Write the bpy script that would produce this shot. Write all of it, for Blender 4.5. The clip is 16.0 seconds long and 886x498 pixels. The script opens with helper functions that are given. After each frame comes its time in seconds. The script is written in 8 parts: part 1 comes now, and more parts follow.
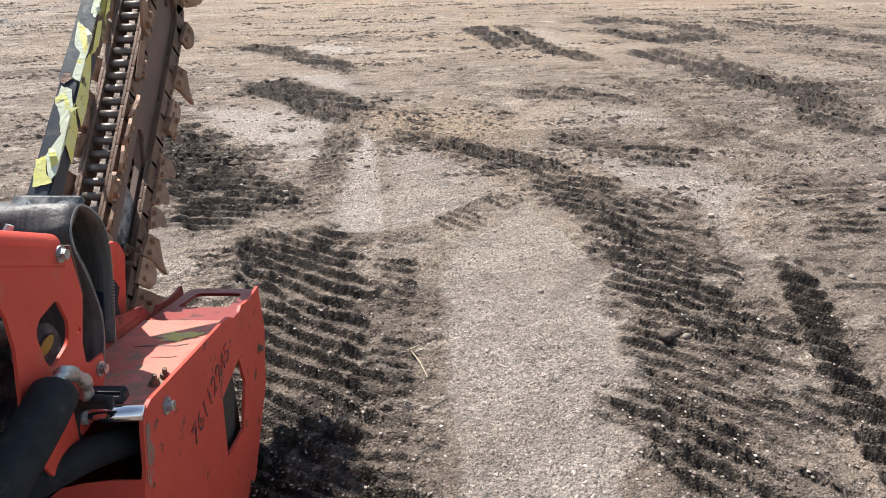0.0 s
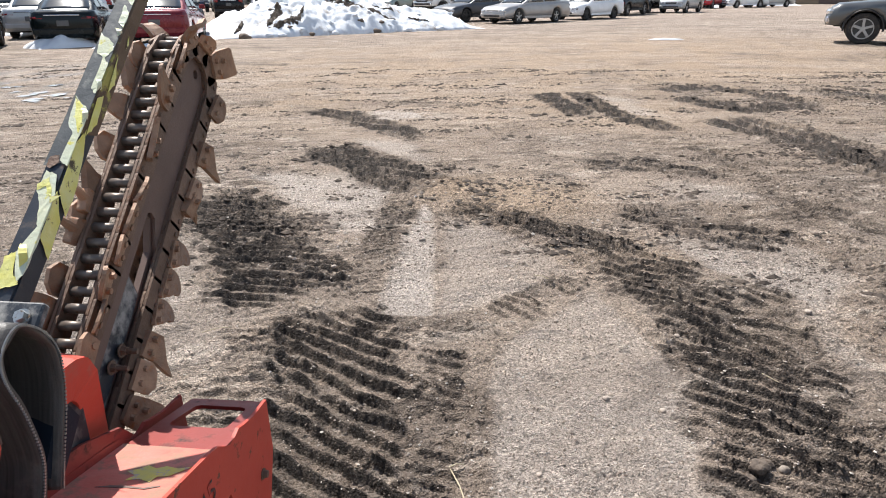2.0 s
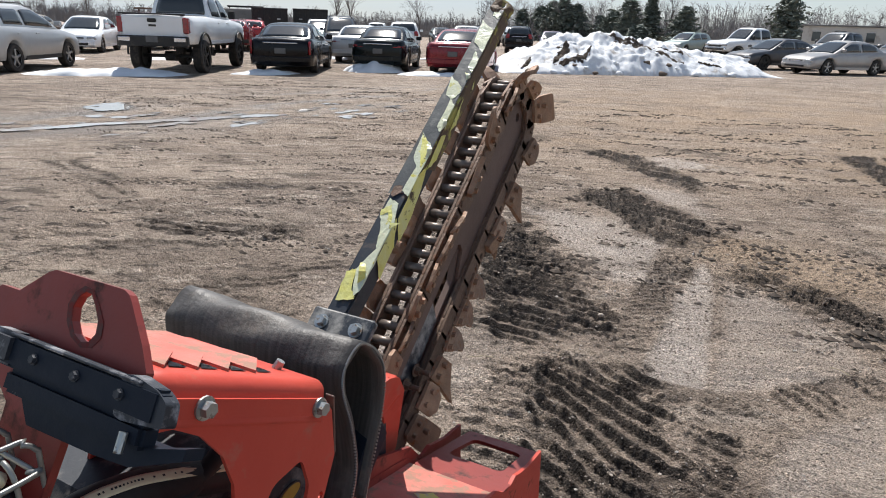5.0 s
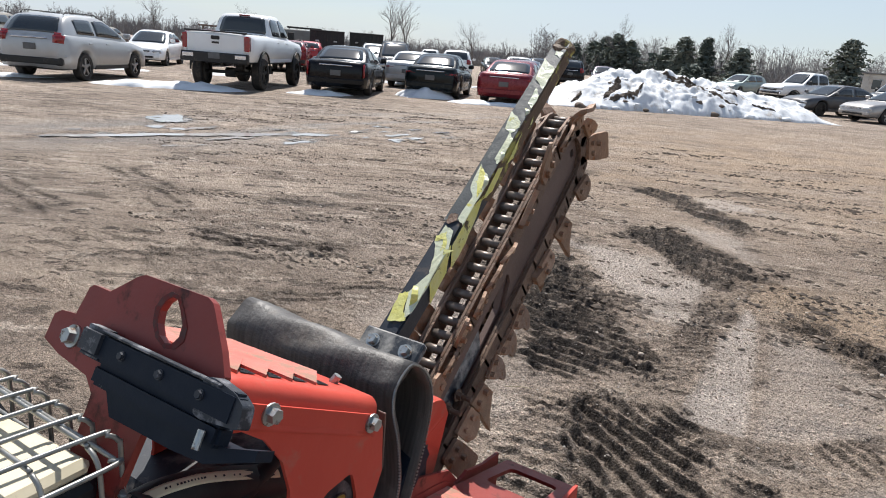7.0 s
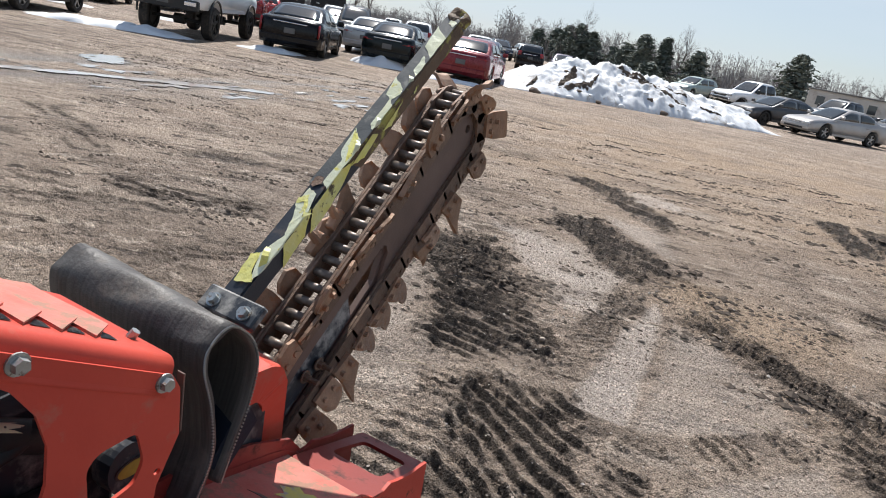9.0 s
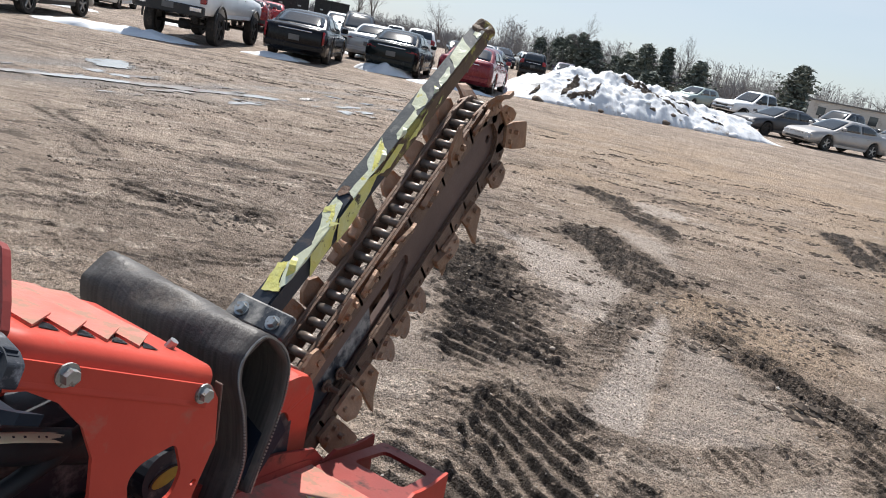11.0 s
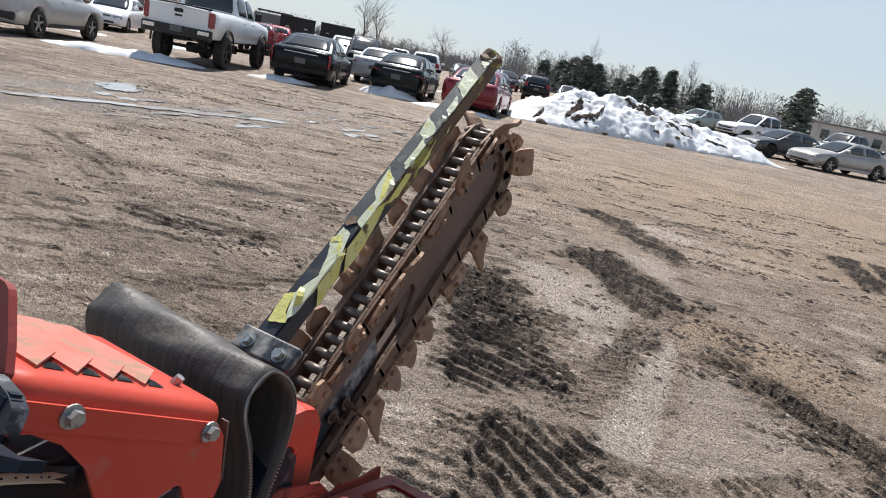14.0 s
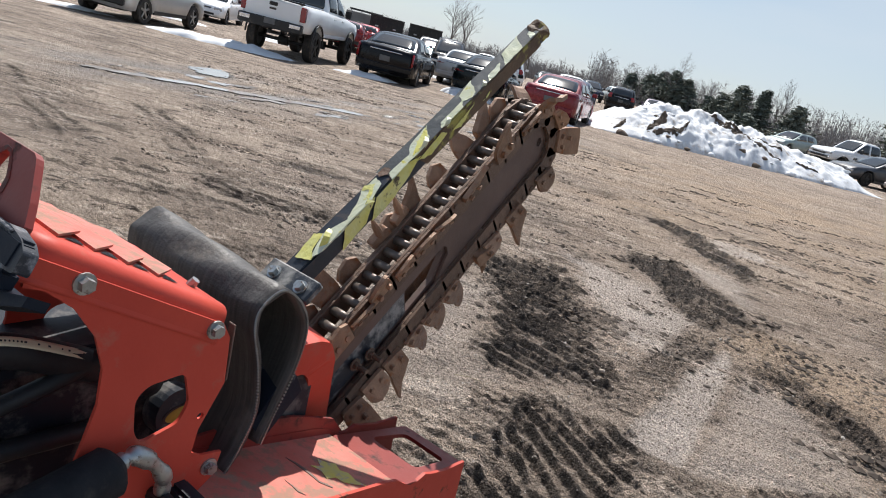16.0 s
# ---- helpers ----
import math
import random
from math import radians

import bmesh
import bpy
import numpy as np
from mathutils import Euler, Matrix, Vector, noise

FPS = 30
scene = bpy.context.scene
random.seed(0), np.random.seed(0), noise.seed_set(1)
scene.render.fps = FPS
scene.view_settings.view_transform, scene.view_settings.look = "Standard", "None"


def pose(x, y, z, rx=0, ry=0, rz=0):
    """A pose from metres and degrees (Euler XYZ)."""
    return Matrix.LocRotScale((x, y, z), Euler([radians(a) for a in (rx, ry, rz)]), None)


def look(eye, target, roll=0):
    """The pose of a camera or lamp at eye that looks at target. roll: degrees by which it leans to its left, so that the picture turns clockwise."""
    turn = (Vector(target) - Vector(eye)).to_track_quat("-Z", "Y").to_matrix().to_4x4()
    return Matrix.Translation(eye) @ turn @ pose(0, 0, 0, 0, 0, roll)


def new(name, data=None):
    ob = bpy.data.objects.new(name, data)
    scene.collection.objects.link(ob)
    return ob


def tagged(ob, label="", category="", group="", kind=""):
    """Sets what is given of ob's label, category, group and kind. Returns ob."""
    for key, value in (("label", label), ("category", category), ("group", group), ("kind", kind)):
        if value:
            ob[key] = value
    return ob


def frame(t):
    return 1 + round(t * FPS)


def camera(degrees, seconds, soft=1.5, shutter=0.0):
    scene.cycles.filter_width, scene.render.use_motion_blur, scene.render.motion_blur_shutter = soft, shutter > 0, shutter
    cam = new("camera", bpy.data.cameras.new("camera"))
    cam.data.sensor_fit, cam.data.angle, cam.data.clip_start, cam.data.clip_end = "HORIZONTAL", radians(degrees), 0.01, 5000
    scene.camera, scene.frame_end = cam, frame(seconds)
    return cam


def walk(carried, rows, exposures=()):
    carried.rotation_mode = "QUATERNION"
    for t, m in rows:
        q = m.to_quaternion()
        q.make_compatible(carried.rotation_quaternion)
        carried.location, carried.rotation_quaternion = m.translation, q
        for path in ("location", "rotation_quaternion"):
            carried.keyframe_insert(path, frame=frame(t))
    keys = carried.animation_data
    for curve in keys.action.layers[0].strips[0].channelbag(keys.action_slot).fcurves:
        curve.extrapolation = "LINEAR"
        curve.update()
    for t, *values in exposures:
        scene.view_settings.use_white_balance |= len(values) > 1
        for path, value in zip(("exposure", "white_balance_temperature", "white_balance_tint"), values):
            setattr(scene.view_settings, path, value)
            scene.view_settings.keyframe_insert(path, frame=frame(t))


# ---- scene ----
cam = camera(66.0, 16.0, soft=1.0)
PATH = [
    (0, (0.043, 0.137, 1.459), (0.035, 1.941, 0.595), 0.1),
    (0.5, (0.019, 0.294, 1.425), (-0.214, 2.07, 0.535), -4.3),
    (1, (0.043, 0.426, 1.459), (-0.31, 2.244, 0.704), -4.3),
    (1.5, (0.108, 0.478, 1.457), (-0.04, 2.347, 0.762), 0.2),
    (2, (0.1, 0.48, 1.448), (-0.112, 2.34, 0.744), -0.3),
    (2.5, (0.107, 0.498, 1.461), (-0.292, 2.316, 0.729), 0.9),
    (3, (0.071, 0.524, 1.473), (-0.743, 2.209, 0.767), -3.1),
    (3.5, (0.033, 0.559, 1.506), (-0.926, 2.226, 0.957), 0.9),
    (4, (0.035, 0.560, 1.505), (-0.902, 2.243, 0.968), 1.8),
    (4.5, (-0.014, 0.539, 1.491), (-0.929, 2.214, 0.896), 2.2),
    (4.7, (-0.039, 0.520, 1.478), (-0.951, 2.190, 0.861), 1.9),
    (6.8, (-0.068, 0.397, 1.499), (-0.839, 2.142, 0.897), 4.5),
    (7, (-0.057, 0.442, 1.493), (-1.069, 2.077, 0.942), 4.6),
    (7.5, (0.068, 0.596, 1.486), (-1.085, 2.14, 0.953), 6.8),
    (8, (0.124, 0.602, 1.481), (-0.811, 2.258, 0.861), 8.6),
    (8.5, (0.107, 0.589, 1.491), (-0.768, 2.28, 0.88), 9.9),
    (8.7, (0.098, 0.584, 1.493), (-0.776, 2.279, 0.889), 10.5),
    (10.8, (0.043, 0.545, 1.489), (-0.801, 2.26, 0.898), 11.8),
    (11, (0.036, 0.549, 1.49), (-0.832, 2.254, 0.909), 11.5),
    (11.5, (0.036, 0.547, 1.496), (-0.843, 2.255, 0.939), 11.9),
    (12, (0.035, 0.55, 1.497), (-0.853, 2.258, 0.953), 11.6),
    (12.5, (0.032, 0.551, 1.498), (-0.877, 2.251, 0.964), 11.4),
    (13, (0.036, 0.549, 1.497), (-0.841, 2.263, 0.954), 11.9),
    (13.5, (0.016, 0.556, 1.504), (-0.89, 2.255, 0.964), 11.8),
    (14, (0.017, 0.558, 1.504), (-0.88, 2.267, 0.979), 11.4),
    (14.5, (0.019, 0.553, 1.506), (-0.947, 2.228, 0.997), 10.7),
    (15, (0.078, 0.582, 1.49), (-1.07, 2.157, 1.039), 12.6),
    (15.5, (0.177, 0.61, 1.455), (-1.032, 2.121, 0.95), 15.7),
    (16, (0.159, 0.568, 1.43), (-0.911, 2.164, 0.876), 14.3),
]
EXPOSURES = [(0, 0.50), (0.5, 0.62), (1.0, 0.54), (1.5, 0.44), (2.0, 0.45), (2.5, 0.47), (3.0, 0.45), (3.5, 0.26), (4.0, 0.04), (4.5, 0.02), (7.0, 0.10), (8.5, 0.08), (11.0, 0.12), (12.0, 0.04), (13.0, 0.03), (16.0, 0.03)]
walk(cam, [(t, look(*p)) for t, *p in PATH], [(t, e + 0.25, 6360, 10) for t, e in EXPOSURES])

# ---- light ----
SUN_AZ, SUN_EL = -38.0, 54.0
world = bpy.data.worlds.new("world")
scene.world = world
world.use_nodes = True
wn, wl = world.node_tree.nodes, world.node_tree.links
sky = wn.new("ShaderNodeTexSky")
sky.sky_type, sky.sun_disc = "NISHITA", False
sky.sun_elevation, sky.sun_rotation = radians(SUN_EL), radians(SUN_AZ)
sky.air_density, sky.dust_density, sky.ozone_density = 1.0, 0.6, 2.0
wtc, wmap, wno = wn.new("ShaderNodeTexCoord"), wn.new("ShaderNodeMapping"), wn.new("ShaderNodeTexNoise")
wmap.inputs["Scale"].default_value = (1.0, 1.0, 5.0)
wno.inputs["Scale"].default_value, wno.inputs["Detail"].default_value = 2.2, 6
wramp, wmix = wn.new("ShaderNodeValToRGB"), wn.new("ShaderNodeMix")
wramp.color_ramp.elements[0].position, wramp.color_ramp.elements[1].position = 0.38, 0.72
wramp.color_ramp.elements[0].color, wramp.color_ramp.elements[1].color = (0.55, 0.55, 0.55, 1), (0.96, 0.96, 0.96, 1)
wmix.data_type = "RGBA"
wl.new(wtc.outputs["Generated"], wmap.inputs["Vector"])
wl.new(wmap.outputs["Vector"], wno.inputs["Vector"])
wl.new(wno.outputs["Fac"], wramp.inputs["Fac"])
wsep, wup, wcov = wn.new("ShaderNodeSeparateXYZ"), wn.new("ShaderNodeMapRange"), wn.new("ShaderNodeMath")
wl.new(wtc.outputs["Generated"], wsep.inputs["Vector"])
wl.new(wsep.outputs["Z"], wup.inputs["Value"])
wup.inputs["From Min"].default_value, wup.inputs["From Max"].default_value = 0.10, 0.75
wup.inputs["To Min"].default_value, wup.inputs["To Max"].default_value = 1.0, 0.15
wcov.operation = "MULTIPLY"
wl.new(wramp.outputs["Color"], wcov.inputs[0])
wl.new(wup.outputs["Result"], wcov.inputs[1])
wl.new(wcov.outputs["Value"], wmix.inputs["Factor"])
wl.new(sky.outputs["Color"], wmix.inputs["A"])
wmix.inputs["B"].default_value = (6.6, 7.5, 8.3, 1)
wl.new(wmix.outputs["Result"], wn["Background"].inputs["Color"])
wn["Background"].inputs["Strength"].default_value = 0.080

sun = new("sun", bpy.data.lights.new("sun", "SUN"))
sun.data.energy, sun.data.angle, sun.data.color = 5.0, radians(0.6), (1.0, 0.95, 0.88)
saz, sel = radians(SUN_AZ), radians(SUN_EL)
toward = Vector((math.sin(saz) * math.cos(sel), math.cos(saz) * math.cos(sel), math.sin(sel)))
sun.matrix_world = look(toward * 50, (0, 0, 0))

# ---- materials ----


def mix_node(nt, fac, a, b):
    m = nt.nodes.new("ShaderNodeMix")
    m.data_type = "RGBA"
    for sock, v in (("Factor", fac), ("A", a), ("B", b)):
        if isinstance(v, (int, float)):
            m.inputs[sock].default_value = v
        elif isinstance(v, tuple):
            m.inputs[sock].default_value = (*v[:3], 1)
        else:
            nt.links.new(v, m.inputs[sock])
    return m.outputs["Result"]


def noise_node(nt, scale, detail=4, rough=0.55, stretch=None):
    tc = nt.nodes.new("ShaderNodeTexCoord")
    n = nt.nodes.new("ShaderNodeTexNoise")
    n.inputs["Scale"].default_value, n.inputs["Detail"].default_value, n.inputs["Roughness"].default_value = scale, detail, rough
    if stretch:
        m = nt.nodes.new("ShaderNodeMapping")
        m.inputs["Scale"].default_value = stretch
        nt.links.new(tc.outputs["Object"], m.inputs["Vector"])
        nt.links.new(m.outputs["Vector"], n.inputs["Vector"])
    else:
        nt.links.new(tc.outputs["Object"], n.inputs["Vector"])
    return n.outputs["Fac"]


def ramp_node(nt, fac, lo, hi):
    r = nt.nodes.new("ShaderNodeMapRange")
    r.inputs["From Min"].default_value, r.inputs["From Max"].default_value = lo, hi
    nt.links.new(fac, r.inputs["Value"])
    return r.outputs["Result"]


def surface(name, a, b, scale=6, rough=(0.45, 0.65), metal=0.0, bump=0.15, bscale=90, c=None, cut=(0.55, 0.66), cscale=9,
            coat=0.0, crough=0.85, spread=0.0, stretch=None, spec=0.5):
    """Two tones of one colour, patches of a third (dirt, rust, wear), uneven gloss and a fine relief."""
    m = bpy.data.materials.new(name)
    m.use_nodes = True
    nt = m.node_tree
    p = nt.nodes["Principled BSDF"]
    n1 = noise_node(nt, scale, 5, 0.6, stretch)
    col = mix_node(nt, ramp_node(nt, n1, 0.32, 0.68), a, b)
    n2 = noise_node(nt, scale * 5.3, 4, 0.6)
    r = nt.nodes.new("ShaderNodeMapRange")
    r.inputs["To Min"].default_value, r.inputs["To Max"].default_value = rough
    nt.links.new(n2, r.inputs["Value"])
    rg = r.outputs["Result"]
    if c:
        k = ramp_node(nt, noise_node(nt, cscale, 7, 0.68), *cut)
        col = mix_node(nt, k, col, c)
        rm = nt.nodes.new("ShaderNodeMix")
        nt.links.new(k, rm.inputs["Factor"])
        nt.links.new(rg, rm.inputs["A"])
        rm.inputs["B"].default_value = crough
        rg = rm.outputs["Result"]
    if spread:
        oi, hs, mr = nt.nodes.new("ShaderNodeObjectInfo"), nt.nodes.new("ShaderNodeHueSaturation"), nt.nodes.new("ShaderNodeMapRange")
        mr.inputs["To Min"].default_value, mr.inputs["To Max"].default_value = 1 - spread, 1 + spread
        nt.links.new(oi.outputs["Random"], mr.inputs["Value"])
        nt.links.new(mr.outputs["Result"], hs.inputs["Value"])
        nt.links.new(col, hs.inputs["Color"])
        col = hs.outputs["Color"]
    nt.links.new(col, p.inputs["Base Color"])
    nt.links.new(rg, p.inputs["Roughness"])
    p.inputs["Metallic"].default_value = metal
    p.inputs["Coat Weight"].default_value = coat
    p.inputs["Specular IOR Level"].default_value = spec
    p.inputs["Coat Roughness"].default_value = 0.08
    if bump:
        bn = nt.nodes.new("ShaderNodeBump")
        bn.inputs["Strength"].default_value, bn.inputs["Distance"].default_value = bump, 0.01
        nt.links.new(noise_node(nt, bscale, 5, 0.65), bn.inputs["Height"])
        nt.links.new(bn.outputs["Normal"], p.inputs["Normal"])
    return m


RED = surface("red_paint", (0.60, 0.078, 0.049), (0.54, 0.065, 0.042), 5, (0.42, 0.58), bump=0.05, bscale=60, c=(0.44, 0.17, 0.12), cut=(0.58, 0.76), cscale=12, spec=0.28)
RED_WORN = surface("worn_red_paint", (0.60, 0.20, 0.155), (0.56, 0.115, 0.080), 9, (0.45, 0.65), bump=0.14, bscale=70, c=(0.34, 0.19, 0.135), cut=(0.47, 0.58), cscale=20)
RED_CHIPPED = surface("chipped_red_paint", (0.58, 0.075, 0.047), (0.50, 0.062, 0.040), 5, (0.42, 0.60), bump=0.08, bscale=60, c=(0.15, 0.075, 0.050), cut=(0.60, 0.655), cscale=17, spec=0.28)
INK_WORN = surface("worn_ink", (0.035, 0.030, 0.030), (0.06, 0.03, 0.028), 30, (0.5, 0.6), bump=0, c=(0.46, 0.06, 0.04), cut=(0.47, 0.56), cscale=55)
# darker copy of RED: the shade on some parts is put into the colour
RED_SHADED = surface("dull_red_paint", (0.27, 0.032, 0.023), (0.21, 0.026, 0.020), 6, (0.4, 0.6), bump=0.06, c=(0.05, 0.025, 0.02), cut=(0.55, 0.68), cscale=15)
SCUFF_DARK = surface("rubbed_dark_paint", (0.110, 0.022, 0.017), (0.065, 0.020, 0.017), 40, (0.5, 0.7), bump=0.1, c=(0.17, 0.021, 0.016), cut=(0.42, 0.58), cscale=50)
SCUFFED = surface("scuffed_pale_steel", (0.016, 0.020, 0.030), (0.030, 0.034, 0.044), 12, (0.4, 0.6), bump=0.15, c=(0.30, 0.30, 0.32), cut=(0.52, 0.66), cscale=26)
SCUFF_RUST = surface("rubbed_rusty_paint", (0.20, 0.115, 0.085), (0.30, 0.16, 0.12), 40, (0.5, 0.7), bump=0.2, c=(0.52, 0.066, 0.043), cut=(0.48, 0.56), cscale=45)
# near-black brown that holds the shade of the box's hollow
BOX_CAVITY = surface("dark_muddy_steel", (0.030, 0.025, 0.020), (0.055, 0.046, 0.038), 10, (0.6, 0.8), bump=0.3, c=(0.11, 0.09, 0.07), cut=(0.55, 0.70), cscale=14)
SLEEVE = surface("woven_black_sleeve", (0.014, 0.015, 0.018), (0.026, 0.027, 0.030), 30, (0.6, 0.8), bump=0.35, bscale=420, c=(0.06, 0.055, 0.05), cut=(0.58, 0.72), cscale=18, spec=0.2)
RUST = surface("rusty_steel", (0.225, 0.146, 0.102), (0.130, 0.085, 0.063), 12, (0.5, 0.75), 0.25, bump=0.35, bscale=110, c=(0.20, 0.085, 0.035), cut=(0.56, 0.70), cscale=16, spread=0.25)
RUST_TOOTH = surface("rusty_tooth_steel", (0.40, 0.245, 0.155), (0.235, 0.148, 0.100), 18, (0.45, 0.7), 0.2, bump=0.4, bscale=120, c=(0.34, 0.13, 0.045), cut=(0.54, 0.70), cscale=22, spread=0.35)
RUST_PLATE = surface("brown_rusted_plate", (0.185, 0.124, 0.102), (0.140, 0.094, 0.077), 5, (0.5, 0.68), 0.2, bump=0.15, bscale=120, c=(0.15, 0.12, 0.10), cut=(0.62, 0.75), cscale=9)
STEEL = surface("worn_bare_steel", (0.20, 0.165, 0.14), (0.12, 0.095, 0.08), 20, (0.34, 0.5), 0.45, bump=0.1, bscale=150, c=(0.12, 0.07, 0.045), cut=(0.56, 0.66), cscale=30)
ZINC = surface("zinc_bolt", (0.50, 0.53, 0.53), (0.36, 0.38, 0.38), 40, (0.32, 0.48), 0.85, bump=0.1, c=(0.20, 0.14, 0.10), cut=(0.52, 0.66), cscale=70)
CHROME = surface("chromed_rod", (0.75, 0.75, 0.76), (0.65, 0.65, 0.66), 10, (0.06, 0.14), 1.0, bump=0.0)
BLACK = surface("black_painted_steel", (0.012, 0.016, 0.024), (0.020, 0.024, 0.032), 9, (0.40, 0.6), bump=0.06, bscale=80, c=(0.17, 0.16, 0.15), cut=(0.50, 0.66), cscale=13, spec=0.3)
BLACK_WORN = surface("scuffed_black_steel", (0.012, 0.017, 0.028), (0.019, 0.025, 0.037), 8, (0.42, 0.6), bump=0.08, c=(0.26, 0.27, 0.28), cut=(0.63, 0.70), cscale=19, spec=0.12)
SCRATCHED = surface("scratched_dark_steel", (0.022, 0.028, 0.038), (0.040, 0.046, 0.056), 8, (0.35, 0.55), bump=0.12, c=(0.34, 0.33, 0.31), cut=(0.47, 0.64), cscale=15)
NAVY = surface("dark_navy_tube", (0.018, 0.024, 0.036), (0.034, 0.040, 0.050), 9, (0.35, 0.55), bump=0.08, c=(0.12, 0.09, 0.07), cut=(0.58, 0.7), cscale=20)
RUBBER = surface("grey_black_rubber", (0.092, 0.084, 0.078), (0.040, 0.036, 0.034), 9, (0.40, 0.60), bump=0.25, bscale=60, c=(0.17, 0.145, 0.12), cut=(0.54, 0.76), cscale=8, stretch=(16.0, 0.7, 0.7))
HOSE = surface("black_hose", (0.013, 0.014, 0.017), (0.022, 0.023, 0.026), 20, (0.45, 0.62), bump=0.08, c=(0.06, 0.05, 0.042), cut=(0.6, 0.72), cscale=25, spec=0.35)
CREAM = surface("cream_band", (0.74, 0.66, 0.48), (0.66, 0.58, 0.41), 20, (0.5, 0.65), bump=0.03, c=(0.30, 0.24, 0.16), cut=(0.62, 0.74), cscale=40)
TAPE = surface("pale_yellow_tape", (0.62, 0.66, 0.52), (0.68, 0.69, 0.46), 14, (0.25, 0.42), bump=0.35, bscale=45, c=(0.62, 0.58, 0.12), cut=(0.58, 0.64), cscale=17)
TAPE_YELLOW = surface("yellow_tape", (0.72, 0.66, 0.13), (0.70, 0.70, 0.32), 16, (0.3, 0.5), bump=0.35, bscale=45, c=(0.10, 0.08, 0.05), cut=(0.60, 0.64), cscale=30)
TAPE_GREY = surface("dark_grey_tape", (0.075, 0.080, 0.080), (0.12, 0.125, 0.12), 12, (0.3, 0.45), bump=0.2, bscale=45, c=(0.24, 0.25, 0.22), cut=(0.6, 0.72), cscale=16)
BROWN_WORN = surface("brown_worn_edge", (0.10, 0.060, 0.035), (0.15, 0.095, 0.055), 16, (0.55, 0.75), 0.1, bump=0.3, c=(0.40, 0.36, 0.10), cut=(0.56, 0.63), cscale=13)
# yellow kept dark: the shade behind the panel opening is in it
YELLOW_LABEL = surface("yellow_label", (0.36, 0.28, 0.03), (0.24, 0.18, 0.02), 30, (0.4, 0.5), bump=0.0)
STICKER = surface("worn_sticker", (0.74, 0.62, 0.10), (0.62, 0.54, 0.20), 40, (0.4, 0.6), bump=0.1, c=(0.52, 0.42, 0.34), cut=(0.54, 0.60), cscale=34)
INK = surface("black_ink", (0.02, 0.02, 0.02), (0.04, 0.03, 0.03), 30, (0.6, 0.8), bump=0.0)
WIRE = surface("grey_wire", (0.36, 0.36, 0.34), (0.26, 0.26, 0.25), 40, (0.3, 0.45), 0.6, bump=0.05)
SNOW = surface("old_snow", (0.76, 0.78, 0.80), (0.66, 0.68, 0.71), 1.5, (0.55, 0.75), bump=1.0, bscale=8, c=(0.36, 0.32, 0.28), cut=(0.55, 0.68), cscale=1.6)
SNOW_CLEAN = surface("white_snow", (0.80, 0.82, 0.84), (0.70, 0.72, 0.75), 2.5, (0.55, 0.75), bump=0.5, bscale=11)
MUD = surface("brown_mud_lumps", (0.20, 0.155, 0.12), (0.12, 0.092, 0.072), 4, (0.8, 0.95), bump=0.5, bscale=20)

# ---- mesh helpers ----


def part(name, bm, material, parent, label="", smooth=False, base=None):
    """Links a bmesh as one mesh under a thing or a part. base: the thing's foot, where bm is in the world's axes."""
    if base is not None:
        bmesh.ops.translate(bm, verts=bm.verts, vec=-Vector(base))
    me = bpy.data.meshes.new(name)
    bm.to_mesh(me)
    bm.free()
    me.materials.append(material)
    if smooth:
        me.polygons.foreach_set("use_smooth", [True] * len(me.polygons))
    ob = new(name, me)
    ob.parent = parent
    if label:
        ob["label"] = label
    return ob


def again(ob, parent, m=None, name=None):
    """One more object on the same mesh."""
    o = new(name or ob.name.split(".")[0], ob.data)
    o.parent = parent
    if m is not None:
        o.matrix_local = m
    return o


def thing(name, m, label, category, group="", kind=""):
    ob = new(name)
    ob.matrix_world = m
    return tagged(ob, label, category, group, kind)


def add_box(bm, size, m, bevel=0.0, seg=1):
    r = bmesh.ops.create_cube(bm, size=1, matrix=m @ Matrix.Diagonal((*size, 1)))
    if bevel:
        bmesh.ops.bevel(bm, geom=list({e for v in r["verts"] for e in v.link_edges}), offset=bevel, segments=seg, affect="EDGES")
    return bm


def add_rod(bm, a, b, r1, r2=None, n=12):
    a, b = Vector(a), Vector(b)
    q = (b - a).to_track_quat("Z", "Y").to_matrix().to_4x4()
    bmesh.ops.create_cone(bm, cap_ends=True, segments=n, radius1=r1, radius2=r1 if r2 is None else r2, depth=(b - a).length,
                          matrix=Matrix.Translation((a + b) / 2) @ q)
    return bm


def plate(bm, outer, holes, to3, thick):
    """A flat plate with holes: 2D outlines, laid into space by to3 and given the thickness vector."""
    edges = []
    for loop in (outer, *holes):
        vs = [bm.verts.new(to3(*p)) for p in loop]
        edges += [bm.edges.new((vs[i], vs[(i + 1) % len(vs)])) for i in range(len(vs))]
    f = [g for g in bmesh.ops.triangle_fill(bm, use_beauty=True, use_dissolve=False, edges=edges)["geom"] if isinstance(g, bmesh.types.BMFace)]
    r = bmesh.ops.extrude_face_region(bm, geom=f, use_keep_orig=True)
    bmesh.ops.translate(bm, verts=[g for g in r["geom"] if isinstance(g, bmesh.types.BMVert)], vec=Vector(thick))
    bmesh.ops.recalc_face_normals(bm, faces=bm.faces)
    return bm


def arc(cx, cy, r, a0, a1, n=8):
    return [(cx + r * math.cos(radians(a0 + (a1 - a0) * i / n)), cy + r * math.sin(radians(a0 + (a1 - a0) * i / n))) for i in range(n + 1)]


